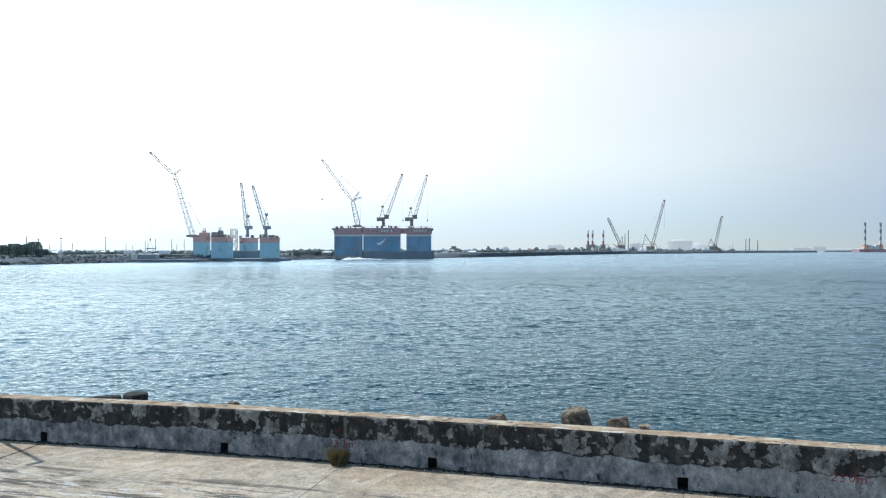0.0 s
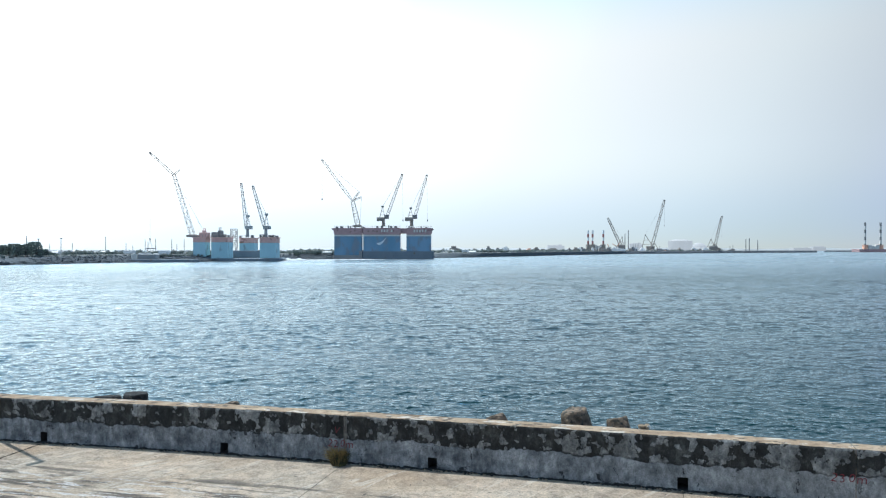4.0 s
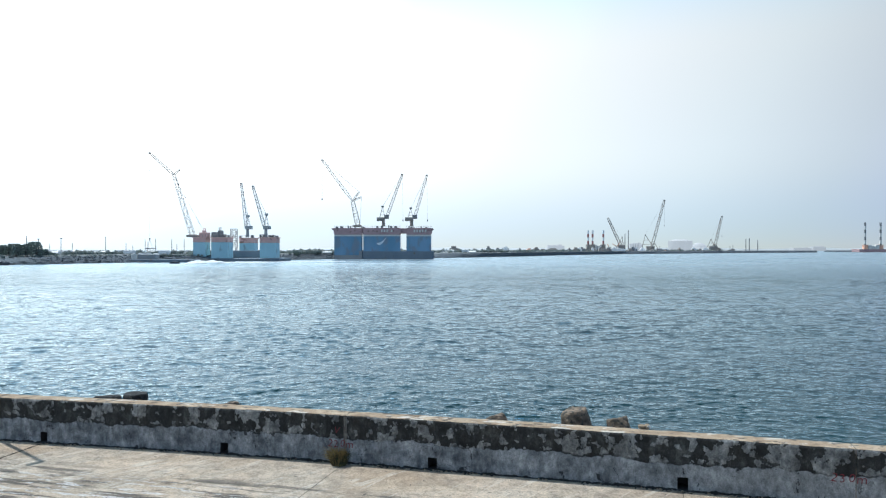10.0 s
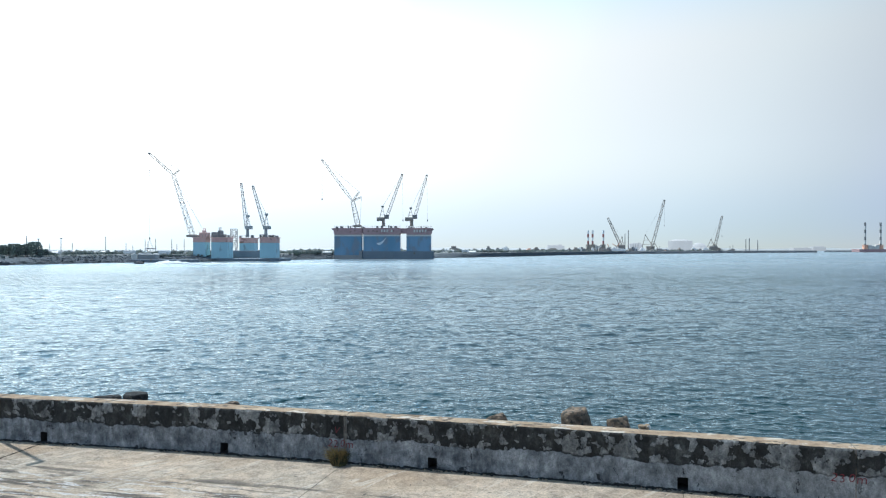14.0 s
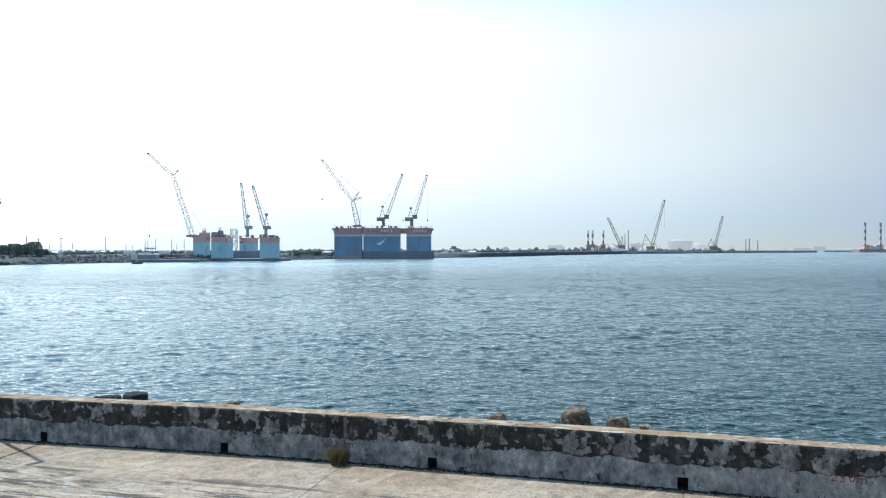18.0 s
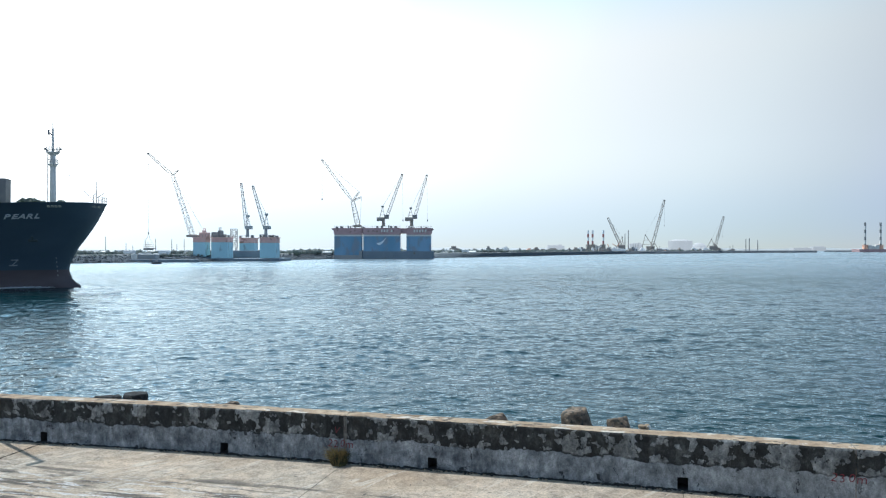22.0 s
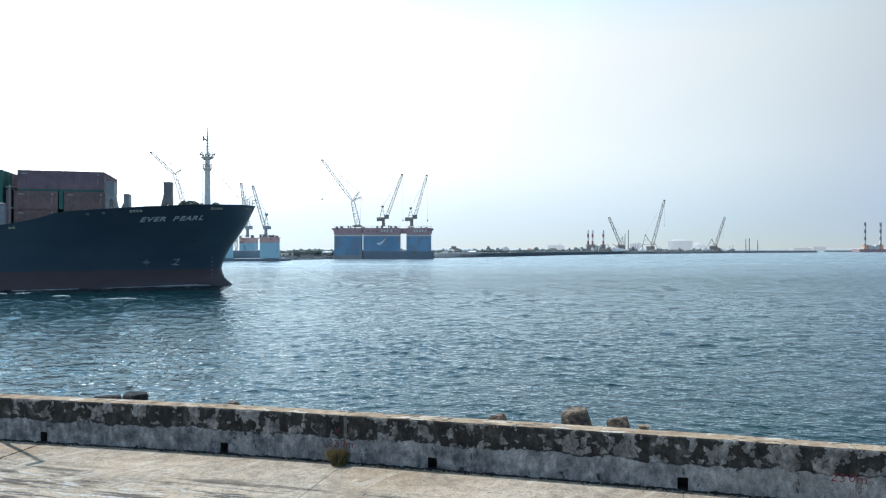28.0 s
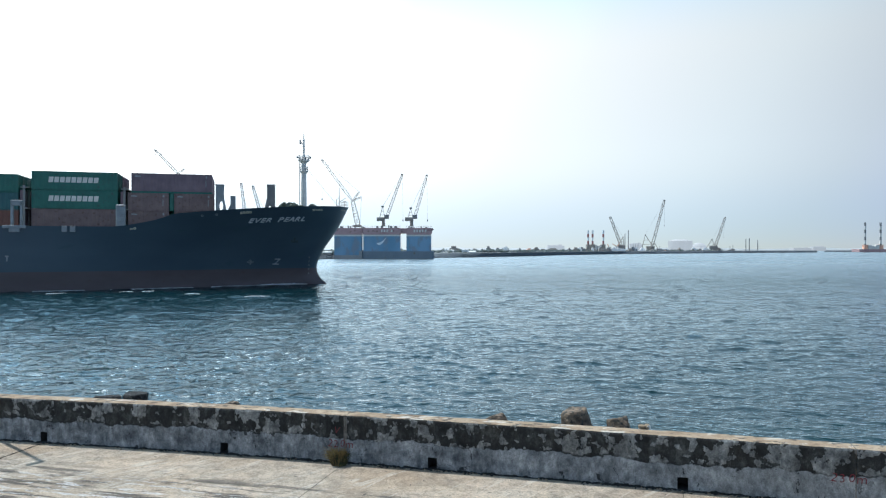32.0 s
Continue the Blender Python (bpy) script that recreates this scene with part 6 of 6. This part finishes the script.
for x0, y0, h, n, w in ((-5, -1.2, 1.5, 22, 3.0), (-8, 0.9, 1.35, 26, 2.8), (-2.5, 0.2, 0.5, 60, 2.2)):
    foam_strip(bm, [(x0 - i * 0.6, y0 * (1 + i * 0.04) + rgw.uniform(-0.2, 0.2)) for i in range(n)], w, h, y0, 0.2, 2)
part("foam_hump", bm, M_FOAM, wake)
bm = bmesh.new()
for y0, h, n in ((-1.5, 0.5, 80), (1.2, 0.42, 130)):
    foam_strip(bm, [(-3 - i * 0.7, y0 * (1 + i * 0.02) + rgw.uniform(-0.2, 0.2)) for i in range(n)], 2.0, h, y0, 0.3, 2)
part("foam_trail", bm, M_FOAM, wake)


# jack-up rigs with banded legs
def jackup(x0, x1, yb, d, legs, ytop, bands, label, low, high, other, first):
    """A hull on banded legs with a jacking house round each leg and white modules between."""
    r = thing("jackup_barge", ((x0 - 784) * d / 1292, d, 4.78 + (441 - yb) * d / 1292), label, "jack-up barge", "jack-up barges")
    k = d / 1292
    w, zt = (x1 - x0) * k, (yb - ytop) * k
    bm = bmesh.new()
    box(bm, 0, 0, 0, w, 26, 5.2 * k, 0.3)
    box(bm, -0.4, -0.4, 4.4 * k, w + 0.4, 26.4, 5.0 * k, 0.1)
    part("platform", bm, low, r)
    for lx in legs:
        x = (lx - x0) * k
        bm = bmesh.new()
        box(bm, x - 3.2 * k, 1, 5.2 * k, x + 3.2 * k, 8, 13 * k, 0.3)
        box(bm, x - 2.2 * k, 0.4, 8 * k, x + 2.2 * k, 1, 12 * k, 0.1)
        box(bm, x - 3.7 * k, 0.6, 12.4 * k, x + 3.7 * k, 8.4, 13 * k, 0.1)
        part("jacking_house", bm, high, r)
        leg = new("leg")
        leg.parent = r
        for i in range(bands):
            bm = bmesh.new()
            z0, z1 = -4 + (zt + 4) * i / bands, -4 + (zt + 4) * (i + 1) / bands
            rod(bm, (x, 4.5, z0), (x, 4.5, z1), 1.75 * k, seg=10)
            part("leg_section", bm, first if i % 2 == 0 else other, leg)
    gap = [(a + b) / 2 for a, b in zip(legs, legs[1:])]
    for i, gx in enumerate(gap):
        x = (gx - x0) * k
        half = (legs[i + 1] - legs[i]) * k / 2 - 3.6 * k
        if half < 2:
            continue
        for j, (f, h) in enumerate(((-0.66, 12.2), (0.0, 10.6), (0.66, 12.6))):
            bm = bmesh.new()
            box(bm, x + half * (f - 0.3), 0.5, 5.2 * k, x + half * (f + 0.3), 7, h * k, 0.2)
            box(bm, x + half * (f - 0.22), 0.3, 7.5 * k, x + half * (f + 0.22), 0.5, 8.6 * k)
            part("deck_module", bm, M_WHITEP, r, "white deck module")


jackup(1521, 1576, 446.5, 1350, (1533.5, 1561), 394, 9, "orange jack-up barge with banded black and white legs", M_DOCKRED, M_ORANGE, M_WHITEP, M_STEELDK)
jackup(1034, 1076, 446, 925, (1042, 1050, 1069), 408, 7, "jack-up barge with red and white banded legs", M_STEELDK, M_STEEL, M_REDW, M_PALE)

# distant tank, sheds, plant
bm = bmesh.new()
rod(bm, (0, 0, 0), (0, 0, 29.7), 36, 36, 40)
rod(bm, (0, 0, 29.7), (0, 0, 35.04), 36, 18, 40)
for k in range(40):
    a = k * math.pi / 20
    rod(bm, (36.2 * math.cos(a), 36.2 * math.sin(a), 0), (36.2 * math.cos(a), 36.2 * math.sin(a), 30.5), 0.4, seg=4)
tank = tagged(part("backdrop_tank", bm, M_HAZE_GLOW), "very large pale storage tank, its haze added as glow", "tank", kind="structure")
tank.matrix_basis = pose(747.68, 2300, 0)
for x0, x1, top, d in ((970, 999, 433, 1900), (1115, 1138, 430, 2200), (1440, 1462, 436, 2400), (1405, 1436, 438.5, 2400)):
    w, h = (x1 - x0) * d / 2584, 4.78 + (441 - top) * d / 1292
    bm = bmesh.new()
    box(bm, -w, 0, -2, w, 30, h * 0.8, 0.3)
    for k in range(3):
        box(bm, -w + k * w * 0.6, 2, h * 0.8 + 0.01, -w + k * w * 0.6 + w * 0.5, 24, h * (0.9 + 0.05 * (k % 3)), 0.3)
    for k in range(5):
        box(bm, -w * 0.9 + k * w * 0.38, -0.4, h * 0.3, -w * 0.9 + k * w * 0.38 + w * 0.2, 0, h * 0.5)
    s_far = tagged(part("backdrop_shed", bm, M_HAZE_GLOW), "pale industrial shed, its haze added as glow", "shed", "distant sheds", "structure")
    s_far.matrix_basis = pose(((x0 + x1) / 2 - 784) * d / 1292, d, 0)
bm = bmesh.new()
bmesh.ops.create_uvsphere(bm, u_segments=28, v_segments=14, radius=1.0, matrix=Matrix.Diagonal((25, 25, 17, 1)))
bmesh.ops.bisect_plane(bm, geom=bm.verts[:] + bm.edges[:] + bm.faces[:], plane_co=(0, 0, 0), plane_no=(0, 0, -1), clear_outer=True)
bmesh.ops.translate(bm, verts=bm.verts, vec=(0, 0, 8))
rod(bm, (0, 0, 0), (0, 0, 8), 25, 25, 28)
dome = tagged(part("backdrop_dome", bm, M_HAZE_GLOW, smooth=True), "pale domed storage building, its haze added as glow", "dome", kind="structure")
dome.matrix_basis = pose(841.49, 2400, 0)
for x, top, d in ((1320, 423, 1120), (1326, 422, 1120), (1341, 425, 1130), (1106, 414, 950), (1112, 408, 950)):
    s = thing("pile", ((x - 784) * d / 1292, d, 1.5), "slender dark steel pile standing on the shore", "pile", "steel piles")
    bm = bmesh.new()
    rod(bm, (0, 0, 0), (0, 0, 4.78 + (441 - top) * d / 1292 - 1.5), d * 0.0006, d * 0.0005, 8)
    part("shaft", bm, M_STEELDK, s)
rg = random.Random(21)
for i in range(80):
    x = rg.uniform(1005, 1125) if i < 34 else rg.uniform(1125, 1300) if i < 60 else rg.uniform(790, 1000)
    d = 600 + (x - 790) * 1.15 + 20 if x < 1000 else 760 + (x - 1000) * 1.15 + 25
    w, h = rg.uniform(1.0, 4.5), rg.uniform(1.2, 5.5)
    s = thing("site_cabin" if i % 2 else "stacked_material", ((x - 784) * d / 1292, d, 1.9), "pale cabin on the far work site" if i % 2 else "grey stacked construction material on the far shore", "cabin" if i % 2 else "material", "work site clutter")
    bm = bmesh.new()
    box(bm, -w, 0, 0, w, 4, h * 0.7, 0.15)
    box(bm, -w * 0.6, 0.5, h * 0.7, w * 0.5, 3, h, 0.1)
    part("body", bm, (M_PALE, M_STEEL, M_STEELDK, M_ORANGE)[i % 4 if i % 7 == 0 else i % 3], s)


# excavators with bent arms at work among the far cranes
for x, d, flip in ((1272, 1085, -1), (1146, 995, 1)):
    ex = thing("excavator", ((x - 784) * d / 1292, d - 4, 1.9), "grey tracked excavator with raised bent arm", "excavator", "excavators")
    bm = bmesh.new()
    for sy in (-1.5, 1.5):
        box(bm, -2.6, sy - 0.4, 0, 2.6, sy + 0.4, 1.1, 0.3)
    part("track_frame", bm, M_STEELDK, ex)
    bm = bmesh.new()
    box(bm, -2.2, -1.5, 1.2, 2.0, 1.5, 3.2, 0.25)
    box(bm, 0.4 * flip - 0.8, -1.5, 3.2, 0.4 * flip + 0.8, -0.1, 4.4, 0.15)
    part("house", bm, M_STEEL, ex)
    bm = bmesh.new()
    rod(bm, (1.4 * flip, 0.4, 2.4), (5.5 * flip, 0.4, 9.2), 0.75, 0.6, 6)
    rod(bm, (5.5 * flip, 0.4, 9.2), (9.5 * flip, 0.4, 9.8), 0.6, 0.45, 6)
    part("boom", bm, M_STEEL, ex)
    bm = bmesh.new()
    rod(bm, (9.2 * flip, 0.4, 10.2), (13.0 * flip, 0.4, 3.6), 0.45, 0.3, 6)
    part("stick", bm, M_STEEL, ex)
    bm = bmesh.new()
    box(bm, 12.2 * flip - 1.0, -0.6, 2.0, 12.2 * flip + 1.0, 1.4, 3.8, 0.3)
    part("bucket", bm, M_STEELDK, ex)
# orange and white work boat lying behind the breakwater
wb = thing("work_boat", (211.32, 935, 1.2), "white work boat with orange crane arms by the breakwater", "boat")
bm = bmesh.new()
box(bm, -2, 0, 0, 15, 6, 3.2, 0.5)
part("hull", bm, M_WHITEP, wb)
for a, b, h in ((0, 4, 6.4), (5, 9.5, 5.2), (10.5, 13.5, 7.2)):
    bm = bmesh.new()
    box(bm, a, 0.6, 3.2, b, 4.5, h, 0.2)
    box(bm, a + 0.3, 0.5, h - 1.4, b - 0.3, 0.6, h - 0.6)
    part("deckhouse", bm, M_WHITEP, wb)
for (xa, za), (xb, zb) in (((2, 6.0), (-0.5, 10.2)), ((12, 7), (5.5, 10.4)), ((12, 7), (15.4, 11.0))):
    bm = bmesh.new()
    rod(bm, (xa, 2, za), (xb, 2, zb), 0.55, 0.4, 6)
    part("crane_arm", bm, M_ORANGE, wb)
# thin piles and a mooring frame
for x, top, d in ((1120, 431, 960), (1124, 433, 962), (1128.5, 430, 965), (1166, 436, 1010), (1291, 436, 1090), (1296, 434, 1092)):
    pl = thing("pile", ((x - 784) * d / 1292, d - 2, 1.6), "thin dark steel pile beside the far road", "pile", "steel piles")
    bm = bmesh.new()
    rod(bm, (0, 0, 0), (0, 0, 3.2 + (441 - top) * d / 1292), 0.35, 0.3, 6)
    part("shaft", bm, M_STEELDK, pl)
mf = thing("mooring_frame", (-148.57, 372, 1.9), "dark steel gantry frame standing on the shore", "frame")
for x in (-2.2, -0.7, 0.8, 2.2):
    bm = bmesh.new()
    rod(bm, (x, 0, 0), (x, 0, 3.2), 0.14, seg=6)
    part("post", bm, M_STEELDK, mf)
bm = bmesh.new()
box(bm, -2.5, -0.2, 3.0, 2.5, 0.2, 3.45, 0.05)
part("beam", bm, M_STEELDK, mf)

# ---- things at the seawall ----
def tetrapod(at, rx, ry, rz, size, concrete):
    t = thing("tetrapod", at, "weathered concrete tetrapod armour unit behind the seawall", "tetrapod", "tetrapods")
    bm = bmesh.new()
    for dv in ((0, 0, 1), (0.943, 0, -0.333), (-0.471, 0.816, -0.333), (-0.471, -0.816, -0.333)):
        dv = Vector(dv)
        rod(bm, dv * 0.0, dv * size * 0.96, size * 0.46, size * 0.345, 8)
        rod(bm, dv * size * 0.96, dv * size, size * 0.345, size * 0.31, 8)
    bmesh.ops.subdivide_edges(bm, edges=bm.edges, cuts=2, use_grid_fill=True)
    for v in bm.verts:
        v.co += v.co.normalized() * (noise.noise(v.co * 4 + Vector(at)) * 0.035 + noise.noise(v.co * 11 + Vector(at)) * 0.02)
    raw = part("block", bm, concrete)
    mod = raw.modifiers.new("cast", "REMESH")
    mod.mode, mod.voxel_size = "VOXEL", 0.03
    me = bpy.data.meshes.new_from_object(raw.evaluated_get(bpy.context.evaluated_depsgraph_get()))
    bpy.data.objects.remove(raw)
    for v in me.vertices:
        v.co += v.normal * (noise.noise(v.co * 9 + Vector(at)) * 0.016 + noise.noise(v.co * 24) * 0.012)
    new("block", me).parent = t
    t.matrix_basis = pose(*at, rx, ry, rz)
    return t


for x, top, width, d, seed in ((176, 700, 40, 18.6, 176), (229, 694, 36, 18.4, 233), (406, 709.5, 30, 18.0, 406), (901, 731.5, 46, 16.7, 906), (1036, 721, 44, 16.2, 1021), (1110, 738.5, 36, 16.0, 1109)):
    size = max(0.6, width * d / 1292 * 1.62) * (1.1 if x < 300 else 1)
    top -= 1 if x < 300 else 0
    zt = 4.78 + (441 - top) * d / 1292
    rg = random.Random(seed)
    tetrapod(((x - 784) * d / 1292, d + 0.35, zt - size * 0.98 - 0.13), *((rg.uniform(-6, 2), rg.uniform(-5, 5)) if x < 300 else (rg.uniform(-22, 4), rg.uniform(-16, 16))), rg.uniform(0, 120), size, M_ALGAE if x < 300 else M_ARMOUR)

# lumps of broken concrete showing over the coping
for x, top, d, n in ((1146, 747, 15.9, 7), (616, 724, 17.3, 6)):
    rg = random.Random(int(x))
    heap = thing("rubble_heap", ((x - 784) * d / 1292, d + 0.35, 4.78 + (441 - top) * d / 1292 - 0.62), "small heap of pale broken concrete behind the seawall", "rubble", "rubble heaps")
    for k in range(n):
        bm = bmesh.new()
        blob(bm, (rg.uniform(-0.13, 0.13), rg.uniform(-0.08, 0.08), 0.38 + rg.uniform(-0.05, 0.06)), rg.uniform(0.05, 0.10), k + x, 0.75)
        part("lump", bm, M_WHITEP if k % 2 else M_COPING, heap)
    bm = bmesh.new()
    blob(bm, (0, 0, 0.0), 0.36, x, 0.9)
    part("lump", bm, M_ARMOUR, heap)

tuft = thing("grass_tuft", tuple(quay_point(7.95, 0.20, 0)), "spiky half-withered weed tuft growing at the wall joint", "weed")
rg = random.Random(9)
for k, mt in enumerate((M_GRASS, M_GRASS_DRY, M_GRASS)):
    # dark green at the root, withered stalks leaning out over it to one side
    dry = k == 1
    bm = bmesh.new()
    for i in range(330 if dry else 260):
        a, rr = rg.uniform(0, 6.28), rg.uniform(0, 0.12)
        p = Vector((math.cos(a) * rr * 1.2, math.sin(a) * rr * 0.6, -0.01))
        h = rg.uniform(0.14, 0.47) if dry else rg.uniform(0.08, 0.36)
        reach = rg.uniform(0.02, 0.26)
        t = p + Vector((math.cos(a) * reach - (h * 0.22 if dry else -0.02), math.sin(a) * reach * 0.6 - 0.02, h))
        mdl = p.lerp(t, 0.5) + Vector((-math.cos(a) * reach * 0.2, 0, 0.05))
        w = Vector((0.008, 0.004, 0))
        q = [bm.verts.new(c) for c in (p - w, p + w, mdl + w * 0.8, mdl - w * 0.8, t)]
        bm.faces.new(q[:4])
        bm.faces.new((q[3], q[2], q[4]))
    part("blade_clump", bm, mt, tuft)
# grit and dry weed washed up along the wall's foot
bm = bmesh.new()
for i in range(1500):
    sx = rg.uniform(-4, 24)
    keep = noise.noise(Vector((sx * 0.9, 3.1, 0)))
    if keep < -0.15:
        continue
    q = quay_point(sx, abs(rg.gauss(0, 0.045)) + 0.01, 0.006)
    r = rg.uniform(0.008, 0.03)
    blob(bm, q, r, rg.random(), 0.6, 0 if rg.random() < 0.75 else 1)
tagged(part("wall_foot_grit", bm, [M_DARK, M_COPING]), "dark grit and pale chips along the wall's foot", "grit", kind="stuff")

# distance marks hand-painted on the wall, one part for each character
for text, s0 in (("220m", 7.64), ("230m", 17.62)):
    mk = new("distance_marking")
    tagged(mk, f"hand-painted dull red distance mark {text} on the seawall", "marking")
    low = 0.335 if text == "220m" else 0.42
    marks = list(zip(text, (0.0, 0.15, 0.30, 0.47), (0.02, 0.01, 0.03, 0.01), (-9, 6, -4, 3), (0.24, 0.23, 0.23, 0.25)))
    if text == "220m":
        marks.append(("V", 0.16, 0.32, -6, 0.22))
    for ch, ds, dz, tilt, size in marks:
        cu = bpy.data.curves.new("character", "FONT")
        cu.body, cu.size, cu.align_x, cu.extrude, cu.offset, cu.shear = ch, size, "CENTER", 0.003, -0.003, 0.12
        tmp = new("character", cu)
        me = bpy.data.meshes.new_from_object(tmp)
        bpy.data.objects.remove(tmp)
        me.materials.append(M_RED_PAINT)
        c, dv = on_wall(s0 + ds)
        q = quay_point(s0 + ds, 0.014, low + dz)
        letter = new("character", me)
        letter.parent = mk
        letter.matrix_basis = pose(q.x, q.y, q.z, 90, 0, math.degrees(math.atan2(dv.y, dv.x))) @ pose(0, 0, 0, 0, 0, tilt)

# old filler standing proud in the wall's joint, in two ridges
filler = new("joint_filler")
tagged(filler, "pale ragged mortar filler in the seawall's joint", "joint", kind="structure")
for s0, width in ((7.985, 0.022), (8.03, 0.03)):
    bm = bmesh.new()
    prev = None
    for i in range(19):
        z = 0.03 + i * 0.056
        j = noise.noise(Vector((z * 5, s0 * 40, 0))) * 0.008
        cur = [bm.verts.new(quay_point(s0 + e + j, o, z)) for e, o in ((-width / 2, -0.03), (-width * 0.4, 0.012), (width * 0.4, 0.014), (width / 2, -0.03))]
        if prev:
            for k in range(3):
                bm.faces.new((prev[k], cur[k], cur[k + 1], prev[k + 1]))
        prev = cur
    bmesh.ops.recalc_face_normals(bm, faces=bm.faces)
    part("ridge", bm, M_FILLER, filler)

# lamp standard on the wall, whose shadow falls on the slabs
lamp = thing("street_lamp", (-11.62, 18.72, 1.05), "slim steel lamp standard on the seawall", "street lamp", rz=56)
bm = bmesh.new()
rod(bm, (0, 0, 0), (0, 0, 7.6), 0.065, 0.05, 8)
part("post", bm, M_POLE, lamp)
bm = bmesh.new()
box(bm, -0.34, -0.08, 7.52, 0.06, 0.08, 7.62, 0.03)
part("lamp_head", bm, M_POLE, lamp)


# ---- everything that moves ----
HEAD = 15.5
BOW28 = (-32.46, 126.74)


def ship_place(t, local=(0, 0, 0)):
    k = t - 28.0
    s = 4.0 * k + 0.008 * k * k
    c, n = math.cos(radians(HEAD)), math.sin(radians(HEAD))
    x, y = BOW28[0] + s * c + local[0] * c - local[1] * n, BOW28[1] + s * n + local[0] * n + local[1] * c
    return pose(x, y, SEA + local[2], 0, 0, HEAD)


def motions():
    times = (0, 4, 8, 12, 16, 20, 24, 28, 32)
    walk(ship, [(t, ship_place(t)) for t in times])
    walk(bow_wave, [(t, ship_place(t, (0, 0, 0.14))) for t in times])
    walk(wash_patch, [(t, ship_place(t)) for t in times])
    for ob, local in cargo:
        walk(ob, [(t, ship_place(t, local)) for t in times])
    walk(sea, [(t, pose(0.35 * t, -0.42 * t, SEA)) for t in (0, 16, 32)])
    walk(slew_up, [(t, pose(0, 0, 0, 0, a, 0)) for t, a in ((0, 1.1), (6, 0.8), (13, 0.5), (19, -0.3), (23, -0.2), (25, 0.3), (28, 1.6), (32, 4.6))])
    hang = [(0, 265.9, 454), (13, 264.9, 453), (17, 264.6, 448.5), (19, 264, 447), (21, 263.3, 444.5), (23, 262.7, 441), (25, 263.7, 437), (28, 267, 431), (32, 274.9, 424)]
    walk(frame_thing, [(t, pose((x - 784) * 371 / 1292, 371, 4.78 + (441 - y) * 371 / 1292)) for t, x, y in hang])
    walk(far_cranes[0][1], [(t, pose(0, 0, 0, 0, a, 0)) for t, a in ((0, 0), (22, 0.3), (28, 2.2), (32, 4.4))])
    walk(far_cranes[2][1], [(t, pose(0, 0, 0, 0, a, 0)) for t, a in ((0, 0), (15, 0.4), (20, 2.2), (25, 4.4), (32, 6.0))])
    course = [(0, 598, 413, 236), (3, 517, 385, 238), (6, 417, 336, 238), (9, 335, 312, 230), (11, 285, 306, 214), (13, 254, 304, 193), (15, 241, 304, 160), (16, 238, 303, 110), (17, 239, 302, 60), (18, 244, 302, 15), (19, 250, 302, 3), (23, 287, 302, 0), (25, 302, 303, 0), (32, 350, 310, 3)]
    walk(speedboat, [(t, pose((x - 784) * d / 1292, d, SEA, 0, 0, a)) for t, x, d, a in course])
    walk(wake, [(t, pose((x - 784) * d / 1292, d, SEA - (0 if t < 14 else 0.25 if t < 16 else 1.8), 0, 0, max(a, 180))) for t, x, d, a in course])


motions()
